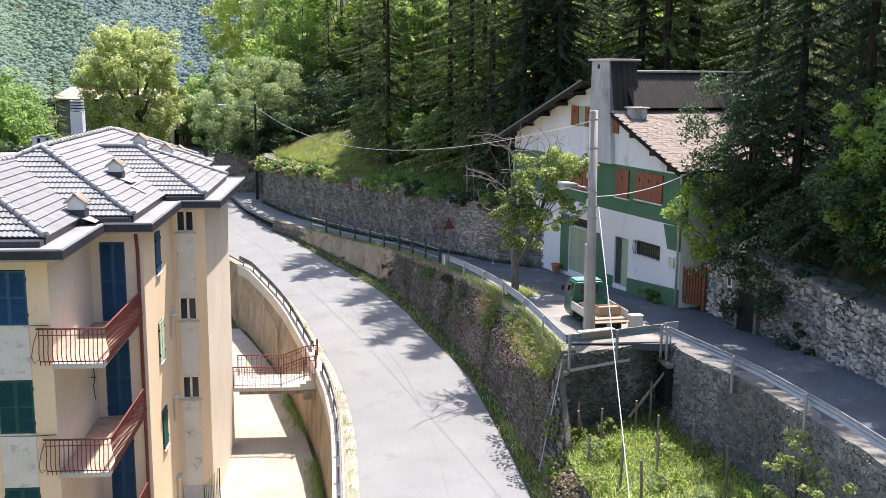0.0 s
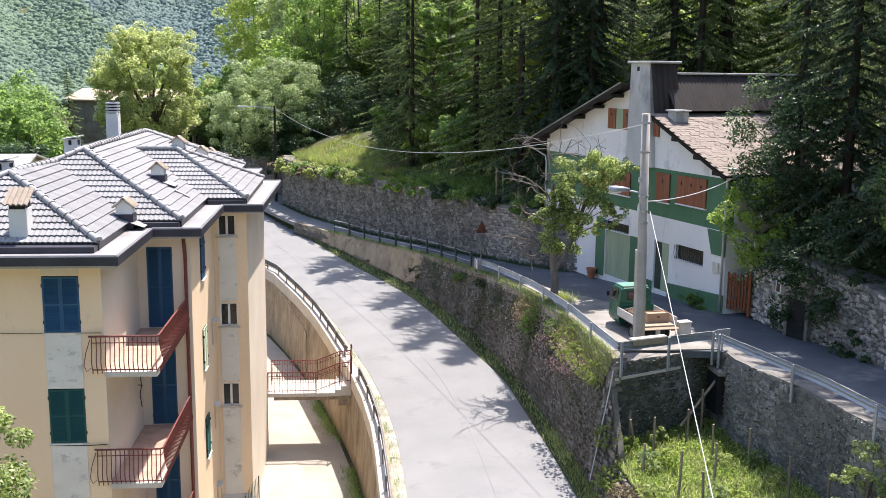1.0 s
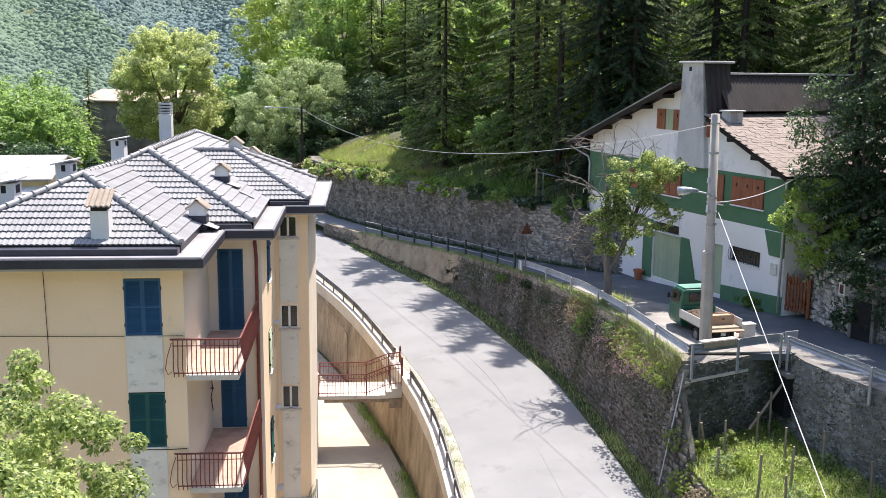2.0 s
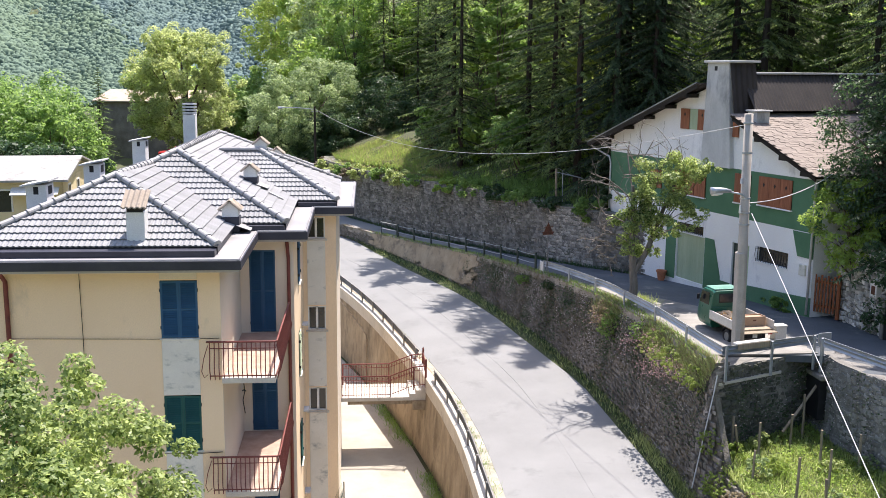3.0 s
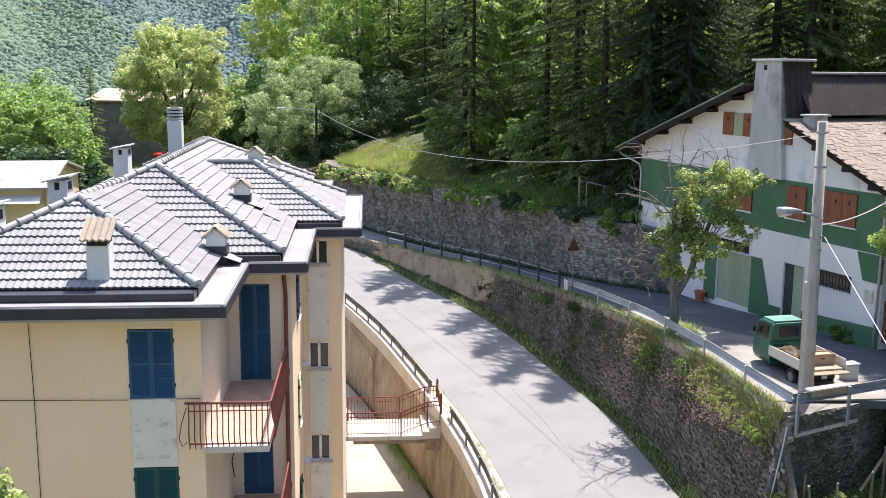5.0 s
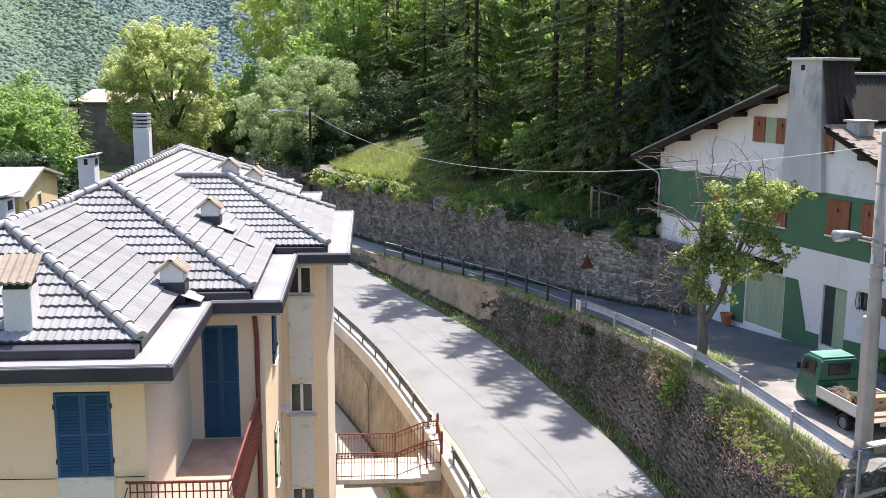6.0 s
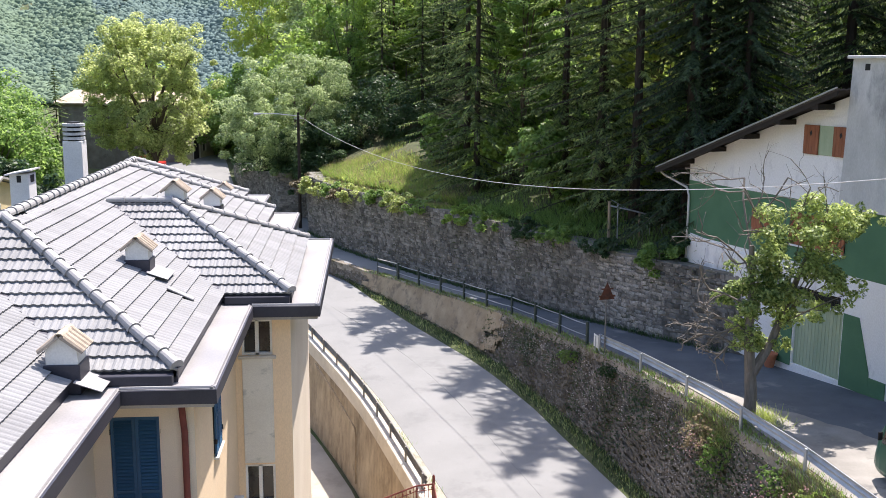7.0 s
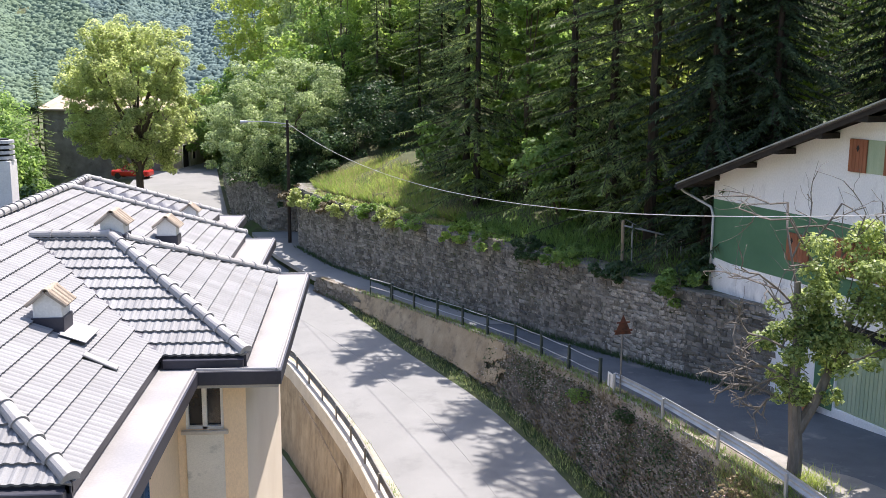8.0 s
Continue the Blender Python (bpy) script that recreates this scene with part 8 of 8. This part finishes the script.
# The first three dark shrubs stand in for the silver tree's shade on the wall.
for i, (x, y, h, r) in enumerate(((-9.6, 92.9, 2.6, 1.7), (-11.6, 96.2, 3.0, 1.9), (-13.2, 99.5, 2.6, 1.8), (-8.6, 90.5, 2.2, 1.3), (-6.6, 91, 3.4, 1.8), (-4.6, 93, 4.0, 2.0), (-2.4, 93.6, 4.2, 2.0), (-0.8, 91.5, 3.2, 1.7))):
    broadleaf("bush", "dark shrub hanging over the wall at the bend", x + 0.7, y, h, r, h * 1.2, 0.13, 4200, L_DARK, 180 + i, clumps=40, spread=0.4, trunk_r=0.05, z=max(7.4, float(land(np.array(x + 0.7), np.array(y)))), limbs=5, group="shrubs at the bend", open_=0.95)
for i, (x, y, h, r, m_, z) in enumerate(((12.4, 55.2, 1.6, 0.9, L_DARK, 8.5), (9.0, 54.6, 1.3, 0.8, L_DARK, 8.5), (13.3, 41.6, 0.7, 0.55, L_MID, 6.15), (13.1, 40.7, 0.6, 0.45, L_MID, 6.15), (15.3, 35.8, 1.4, 0.9, L_DARK, 6.25), (16.0, 32.3, 1.0, 0.9, L_DARK, 6.3))):
    broadleaf("bush", "low dark shrub against the wall", x, y, h, r, h, 0.10, 1800, m_, 190 + i, clumps=22, spread=0.42, trunk_r=0.03, z=z, limbs=4, group="low shrubs", open_=0.95)
# hanging growth on the retaining wall, with pink blossom
for i, (x, y, z, h, r, m_) in enumerate(((6.75, 37.2, 5.3, 0.9, 0.7, L_GRASS), (6.85, 35.4, 5.3, 0.9, 0.75, L_GRASS), (6.7, 39.3, 5.4, 0.7, 0.5, L_MID), (6.1, 43.3, 5.0, 0.9, 0.6, L_DRY), (6.2, 42.2, 4.7, 1.0, 0.5, L_MID), (6.9, 33.6, 5.3, 0.7, 0.6, L_GRASS), (4.25, 53.2, 4.8, 0.4, 0.5, L_MID), (5.0, 50.2, 5.1, 0.4, 0.4, L_DARK), (7.0, 31.9, 3.5, 0.8, 0.45, L_GRASS), (6.75, 30.6, 2.6, 0.7, 0.5, L_GRASS), (6.8, 28.9, 2.6, 0.8, 0.5, L_DRY), (6.8, 27.0, 2.6, 0.7, 0.5, L_GRASS), (6.85, 25.2, 2.6, 0.8, 0.5, L_DRY))):
    broadleaf("wall_shrub", "sprawling wall plant with pale flowers on the retaining wall", x, y, h, r, h, 0.045, 3600, m_, 210 + i, clumps=170, spread=0.11, trunk_r=0.015, z=z, limbs=5, group="plants on the wall", open_=0.95)
_pk = np.random.default_rng(9)
pk = thing("blossom", "pink valerian blossom on the wall top", "flowers")
pts = np.concatenate([np.array(c) + _pk.normal(size=(150, 3)) * (0.28, 0.3, 0.22) for c in ((6.3, 36.2, 5.7), (6.2, 35.2, 5.4), (6.3, 37.6, 5.9), (6.4, 34.3, 5.6), (5.8, 43.2, 5.2), (6.15, 39.2, 5.3), (6.1, 36.6, 5.1))])
part("petals", quads("petals", leaf_quads(pts, 0.042, _pk, longer=1.0), L_PINK), None, pk, kind="stuff")

for i, (yy, h, r, m_) in enumerate(((84.5, 1.0, 1.1, L_OLIVE), (86.5, 0.9, 1.0, L_DRYLEAF), (80.6, 0.7, 0.9, L_DRYLEAF), (75.0, 0.9, 0.9, L_OLIVE), (54.5, 0.9, 0.9, L_MID), (57.5, 0.7, 0.8, L_DARK), (60.5, 0.9, 1.0, L_MID), (63.5, 0.8, 0.8, L_DARK), (66.5, 0.9, 1.0, L_MID), (69.0, 0.7, 0.9, L_BRIGHT), (72.5, 0.8, 0.9, L_MID), (77.0, 0.9, 0.9, L_MID), (79.5, 0.9, 0.9, L_OLIVE), (82.0, 0.8, 0.8, L_MID))):
    broadleaf("bank_bush", "trailing shrub over the top of the stone wall", float(ip(yy, BACK_WALL)) + 0.1, yy, h, r, h * 1.1, 0.11, 2200, m_, 400 + i, clumps=26, spread=0.42, trunk_r=0.03, z=float(np.interp(yy, [52, 62, 82, 88], [8.3, 8.1, 7.7, 7.4])), limbs=4, group="shrubs on the wall top", open_=0.95)

# ---- grass and far woods ----
def blades(n, sampler, h, w, rng):
    """Grass: n bent blades at places from sampler(rng, n) -> (n, 3)."""
    P = sampler(rng, n)
    n = len(P)
    a = rng.uniform(0, 2 * np.pi, n)
    d = np.stack([np.cos(a), np.sin(a), np.zeros(n)], 1)
    hh = (h * rng.uniform(0.4, 1.3, n))[:, None]
    lean = rng.normal(size=(n, 3)) * (1, 1, 0) * 0.4
    tip = P + hh * (np.array([0, 0, 1]) + lean)
    ww = w * rng.uniform(0.6, 1.4, n)[:, None]
    return np.stack([P - d * ww, P + d * ww, tip + d * ww * 0.25, tip - d * ww * 0.25], 1)


def on_verge(rng, n):
    y = rng.uniform(28, 77, n)
    a, b = ip(y, RIGHT_EDGE), ip(y, WALL_FOOT)
    w = rng.beta(2.2, 1.3, n)
    return np.stack([a + (b + 0.15 - a) * w, y, ip(y, LOW_Z) + VERGE_RISE(y) * w ** 0.8 - 0.05], 1)


def on_garden(rng, n):
    y = rng.uniform(18, 34, n)
    x = rng.uniform(6.9, 12.6, n)
    ok = (x > ip(y, WALL_FOOT) + 0.5) & (x < ip(y, GARDEN_EAST) - 0.05) & (y < 32.3 + (x - 7.28) * 0.464)
    x, y = x[ok], y[ok]
    return np.stack([x, y, 3.15 + 0.045 * (x - 6.0) + 0.02 * (y - 26) - 0.05], 1)


def on_bank(rng, n):
    y = rng.uniform(52, 95, n)
    x = ip(y, BACK_WALL) + 0.15 + np.abs(rng.normal(size=n)) * 2.0
    z = land(x, y)
    z = np.where(x < ip(y, BACK_WALL) + 1.7, np.maximum(z, 8.15), z)
    ok = (y > 61) | (rng.random(n) < 0.45)
    x, y, z = x[ok], y[ok], z[ok]
    return np.stack([x, y, z - 0.05], 1)


def on_meadow(rng, n):
    y = rng.uniform(71, 90, n)
    x = ip(y, BACK_WALL) + 0.2 + rng.beta(1.0, 1.6, n) * np.interp(y, [71, 76, 90], [2.0, 5.0, 7.0])
    z = np.maximum(land(x, y), 8.1)
    ok = np.array([noise.noise(Vector((a * 0.8, b * 0.8, 0))) for a, b in zip(x, y)]) > rng.uniform(-0.75, 0.35, n)
    return np.stack([x, y, z - 0.05], 1)[ok]


def grass(name, label, n, sampler, h, w, seed, mat=L_GRASS):
    rng = np.random.default_rng(seed)
    ob = new(name, quads(name, blades(n, sampler, h, w, rng), mat))
    return tagged(ob, label, "grass", kind="stuff")


# Verge grass takes dark leaves: the wall's shade is put into the colour.
grass("verge_grass", "unmown grass along the foot of the retaining wall, shade in its dark colour", 3800, on_verge, 0.17, 0.02, 1, L_DARK)
grass("garden_grass", "bright green garden grass", 36000, on_garden, 0.17, 0.014, 2)
grass("garden_weeds", "pale yellowish weeds among the garden grass", 13000, on_garden, 0.23, 0.02, 31, L_OLIVE)
# Bank grass is coloured darker than the meadow's to show shade under trees.
grass("bank_grass", "long grass over the top of the back wall, shade in its darker colour", 30000, on_bank, 0.34, 0.02, 3, L_MID)
grass("meadow_grass", "sunlit tall grass on the bank", 60000, on_meadow, 0.34, 0.022, 4)
grass("meadow_stalks", "dry straw-coloured stalks in the long grass", 12000, on_meadow, 0.5, 0.014, 24, L_DRY)
grass("tree_foot_grass", "grass tuft at the foot of the roadside tree", 900, lambda r, n: np.stack([7.45 + r.normal(size=n) * 0.35, 42.5 + r.normal(size=n) * 0.45, np.full(n, 6.05)], 1), 0.32, 0.011, 5)
grass("kerb_weeds", "weeds along the road kerb", 800, lambda r, n: (lambda y: np.stack([ip(y, LEFT_EDGE) + 0.35 + np.abs(r.normal(size=n)) * 0.16, y, ip(y, LOW_Z) - 0.02], 1))(r.choice([30.2, 31.5, 33, 35, 36.4, 38, 41, 47, 50.5, 51.2, 55, 58], n) + r.normal(size=n) * 0.4), 0.15, 0.009, 6, L_MID)
grass("yard_weeds", "tall weeds along the yard wall", 2200, lambda r, n: (lambda y: np.stack([ip(y, LEFT_EDGE) - 0.5 - np.abs(r.normal(size=n)) * 0.25, y, np.full(n, -1.22)], 1))(r.choice([37, 38, 39, 40, 41, 46, 47, 48, 49, 50], n) + r.normal(size=n) * 0.5), 0.24, 0.010, 7, L_MID)
# garden plants in rows
for i in range(14):
    _q = np.random.default_rng(300 + i)
    x, y = 7.6 + (i % 4) * 1.25 + _q.normal() * 0.2, 26.2 + (i // 4) * 1.9 + _q.normal() * 0.3
    broadleaf("garden_bush", "young vine and pale-leaved plant in the garden", x, y, 0.5 + 0.3 * _q.random(), 0.35, 0.55, 0.06, 700, (L_YELLOW, L_OLIVE, L_SILVER)[i % 3], 330 + i, clumps=30, spread=0.28, trunk_r=0.02, z=3.3, limbs=3, group="garden plants", open_=0.95)
broadleaf("garden_bush", "tall yellow-green shrub beside the lane wall", 12.35, 25.0, 2.6, 0.8, 2.4, 0.075, 1900, L_OLIVE, 360, clumps=44, spread=0.22, trunk_r=0.04, z=3.4, open_=0.95)
broadleaf("garden_bush", "tall yellow-green shrub beside the lane wall", 12.0, 22.6, 2.6, 0.9, 2.2, 0.075, 1900, L_OLIVE, 361, clumps=44, spread=0.22, trunk_r=0.04, z=3.4, open_=0.95)


def wood_on(name, label, n, sampler, r0, leaves, leaf, mat, seed, up=0.9, loose=0.75):
    """Far crowns: clumps of leaf blades on the ground's slope, too many to count."""
    rng = np.random.default_rng(seed)
    C = sampler(rng, n)
    R = r0 * rng.uniform(0.6, 1.4, len(C))
    ob = new(name, quads(name, leaf_shell(np.repeat(C + np.array([0, 0, 0.6]) * R[:, None], leaves, axis=0), np.repeat(R, leaves), np.repeat(R * leaf, leaves), rng, up=up, loose=loose, squash=1.1, longer=1.2, plain=True), mat))
    return tagged(ob, label, "forest", kind="stuff")


def crowns_on(name, label, n, sampler, r0, mat, seed):
    """Far crowns of trees as small uneven domes, too many to count."""
    rng = np.random.default_rng(seed)
    C = sampler(rng, n)
    n, seg = len(C), 4
    a = np.arange(seg) * 2 * np.pi / seg
    unit = np.concatenate([np.stack([np.cos(a + t) * math.cos(e), np.sin(a + t) * math.cos(e), np.full(seg, math.sin(e))], 1) for e, t in ((-0.35, 0.0), (0.6, 0.5))] + [np.array([[0, 0, 1.0]])])
    lump = np.array([noise.noise(Vector(c) * 0.045) for c in C])
    R = r0 * rng.uniform(0.6, 1.5, n) * (1 + 0.25 * lump)
    C = C + np.stack([np.zeros(n), np.zeros(n), 1.4 + 1.5 * lump + rng.uniform(-0.5, 0.5, n)], 1)
    P = C[:, None, :] + unit[None] * (R[:, None] * rng.uniform(0.6, 1.35, (n, len(unit))))[:, :, None] * np.array([1.1, 1.1, 0.9])
    f = [(k, (k + 1) % seg, seg + k) for k in range(seg)] + [((k + 1) % seg, seg + (k + 1) % seg, seg + k) for k in range(seg)] + [(seg + k, seg + (k + 1) % seg, 2 * seg) for k in range(seg)]
    F = (np.array(f)[None] + (np.arange(n) * len(unit))[:, None, None]).reshape(-1, 3)
    me = bpy.data.meshes.new(name)
    me.vertices.add(n * len(unit))
    me.vertices.foreach_set("co", P.astype(np.float32).ravel())
    me.loops.add(F.size)
    me.loops.foreach_set("vertex_index", F.ravel().astype(np.int32))
    me.polygons.add(len(F))
    me.polygons.foreach_set("loop_start", np.arange(0, F.size, 3, dtype=np.int32))
    me.polygons.foreach_set("use_smooth", np.ones(len(F), dtype=bool))
    me.update(calc_edges=True)
    me.materials.append(mat)
    return tagged(new(name, me), label, "forest", kind="stuff")


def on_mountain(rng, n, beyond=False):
    """The wooded mountain side; beyond: right of a slanting line, where crowns take haze blue."""
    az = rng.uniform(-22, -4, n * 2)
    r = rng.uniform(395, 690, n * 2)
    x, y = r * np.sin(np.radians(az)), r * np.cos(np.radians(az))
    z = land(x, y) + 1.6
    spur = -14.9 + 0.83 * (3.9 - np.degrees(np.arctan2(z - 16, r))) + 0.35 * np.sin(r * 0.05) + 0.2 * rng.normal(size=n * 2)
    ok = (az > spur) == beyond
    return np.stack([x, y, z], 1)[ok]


def on_hill(rng, n):
    y = rng.uniform(98, 190, n)
    x = up_east(y) + rng.uniform(24, 95, n)
    return np.stack([x, y, land(x, y) + rng.uniform(0, 9, n)], 1)


def on_hill_near(rng, n):
    y = rng.uniform(40, 90, n)
    x = up_east(y) + rng.uniform(36, 80, n)
    return np.stack([x, y, land(x, y) + rng.uniform(0, 9, n)], 1)


crowns_on("mountain_forest", "dense green broadleaf forest on the mountain, slight haze in its colour", 24000, on_mountain, 1.15, L_FAR, 1)
crowns_on("mountain_forest", "forest on the mountain's right side, blue haze in its colour", 24000, lambda r, n: on_mountain(r, n, True), 1.15, L_FARHAZE, 4)
wood_on("hill_forest", "dark mixed forest climbing the hill behind", 520, on_hill, 2.9, 60, 0.3, L_MID, 2)
wood_on("hill_forest", "dark mixed forest climbing the hill beside the house", 420, on_hill_near, 3.0, 50, 0.3, L_DARK, 3)
grass("kerb_grass", "dry grass along the edge of the retaining wall", 5200, lambda r, n: (lambda y: np.stack([ip(y, WALL_TOP) + r.normal(size=n) * 0.13, y, ip(y, UP_Z) + 0.02], 1))(r.uniform(34, 76, n) + 0.6 * r.normal(size=n)), 0.13, 0.009, 8, L_DRYLEAF)
grass("lane_weeds", "dark weeds along the foot of the back wall", 4200, lambda r, n: (lambda y: np.stack([ip(y, BACK_WALL) - 0.12 - np.abs(r.normal(size=n)) * 0.16, y, ip(y, UP_Z) - 0.02], 1))(r.uniform(51, 86, n)), 0.22, 0.016, 9, L_DARK)


def on_wall_face(rng, n, bias):
    """Places on the retaining wall's face, gathered in patches."""
    s = rng.uniform(0, RW_FOOT[1], n * 3)
    w = rng.uniform(0.02, 1.0, n * 3)
    v = np.array([noise.noise(Vector((a * 0.55, b * 2.2, bias))) for a, b in zip(s, w)])
    ok = (v + 0.25 * w > rng.uniform(-0.1, 0.75, n * 3)) & ((s > PLAST[1] - 2) | (w < 0.2))
    s, w = s[ok][:n], w[ok][:n]
    out = []
    for a, b in zip(s, w):
        f, t = RW_FOOT[0](a), RW_TOP[0](a)
        z0, z1 = rw_z0(a), rw_z1(a)
        out.append((f[0] + (t[0] - f[0]) * b - 0.06, f[1] + (t[1] - f[1]) * b - 0.02, z0 + (z1 - z0) * b))
    return np.array(out) + rng.normal(size=(len(out), 3)) * 0.04


_wm = np.random.default_rng(31)
for nm, lb, nn, lf, mt, bs in (("wall_creeper", "dark creeping plants rooted in the wall joints", 13000, 0.055, L_DARK, 2.0), ("wall_creeper", "dry brownish creepers hanging on the stones", 9000, 0.05, L_DRYLEAF, 5.0), ("wall_flowers", "tiny pale flowers scattered over the wall", 8000, 0.036, L_PALE, 8.0)):
    tagged(new(nm, quads(nm, leaf_quads(on_wall_face(_wm, nn, bs), lf, _wm), mt)), lb, "plants", kind="stuff")
grass("verge_weeds", "sparse yellowish weeds on the verge", 5500, on_verge, 0.17, 0.011, 12, L_OLIVE)
_gw = np.random.default_rng(44)
_gc = on_garden(_gw, 900)
_gp = np.repeat(_gc, 28, axis=0)
_gp = _gp + _gw.normal(size=_gp.shape) * (0.13, 0.13, 0.09) + (0, 0, 0.16)
tagged(new("garden_weeds", quads("garden_weeds", leaf_quads(_gp, 0.05, _gw), L_BRIGHT)), "leafy green weeds filling the garden", "plants", kind="stuff")


def on_stone_face(rng, n, line, length, z0, z1):
    s = rng.uniform(0.2, length, n)
    z = rng.uniform(0, 1, n)
    ok = np.array([noise.noise(Vector((a * 0.7, b * 2.0, 3))) for a, b in zip(s, z)]) > rng.uniform(-0.5, 0.4, n)
    out = []
    for a, b in zip(s[ok], z[ok]):
        p, q = line(a), line(a + 0.05)
        d = Vector((q[0] - p[0], q[1] - p[1], 0)).normalized()
        out.append((p[0] + d.y * 0.045, p[1] - d.x * 0.045, z0 + (z1(a) - z0) * b))
    return np.array(out) + rng.normal(size=(len(out), 3)) * 0.015


for nm, lb, nn, lf, mt, ln, le_, zt in (("wall_flowers", "tiny pale flowers scattered over the lane wall", 3000, 0.035, L_PALE, GE[0], 14.0, ge_z1), ("wall_creeper", "dark creepers on the lane wall", 3000, 0.05, L_DARK, GE[0], 14.0, ge_z1),
                                    ("wall_flowers", "tiny pale flowers on the platform wall", 900, 0.035, L_PALE, PF[0], 4.5, lambda a: 5.7), ("wall_creeper", "dark creepers on the platform wall", 2600, 0.055, L_DARK, PF[0], 4.5, lambda a: 5.7),
                                    ("wall_flowers", "tiny pale lichen tufts on the back wall", 9000, 0.045, L_PALE, BW[0], BW[1] - 1, bw_z1)):
    tagged(new(nm, quads(nm, leaf_quads(on_stone_face(_gw, nn, ln, le_, 4.3 if ln is BW[0] else 3.3, zt), lf, _gw), mt)), lb, "plants", kind="stuff")
# Extra pale weeds lighten the near verge where sun should fall.
grass("verge_weeds", "pale weeds on the verge below the garden, added to look sunlit", 2600, lambda r, n: (lambda P: P[P[:, 1] < 37])(on_verge(r, n * 4))[:n], 0.24, 0.012, 14, L_OLIVE)
grass("kerb_weeds", "green weeds along the top of the retaining wall", 5200, lambda r, n: (lambda y: np.stack([ip(y, WALL_TOP) + 0.02 + r.normal(size=n) * 0.16, y, ip(y, UP_Z) + 0.03], 1))(r.choice(np.arange(33.6, 74, 0.9), n) + 0.45 * r.normal(size=n)), 0.17, 0.011, 15, L_MID)


def on_wall_top(rng, n):
    """Tufts over the outer edge of the retaining wall, thickest by the platform."""
    y = np.where(rng.random(n) < 0.7, rng.uniform(32.6, 39.2, n), rng.normal(43.2, 0.7, n))
    d = np.abs(rng.normal(size=n))
    keep = np.array([noise.noise(Vector((v * 0.9, 2, 0))) for v in y]) > rng.uniform(-0.7, 0.3, n)
    y, d = y[keep], d[keep]
    return np.stack([ip(y, WALL_TOP) - 0.02 - 0.14 * d, y, ip(y, UP_Z) - 0.42 * d + 0.05], 1)


grass("hanging_grass", "pale green grass hanging over the top of the retaining wall", 13000, on_wall_top, 0.17, 0.013, 21, L_OLIVE)
grass("hanging_grass", "dry straw-coloured stalks hanging over the retaining wall", 6000, on_wall_top, 0.2, 0.01, 22, L_DRY)
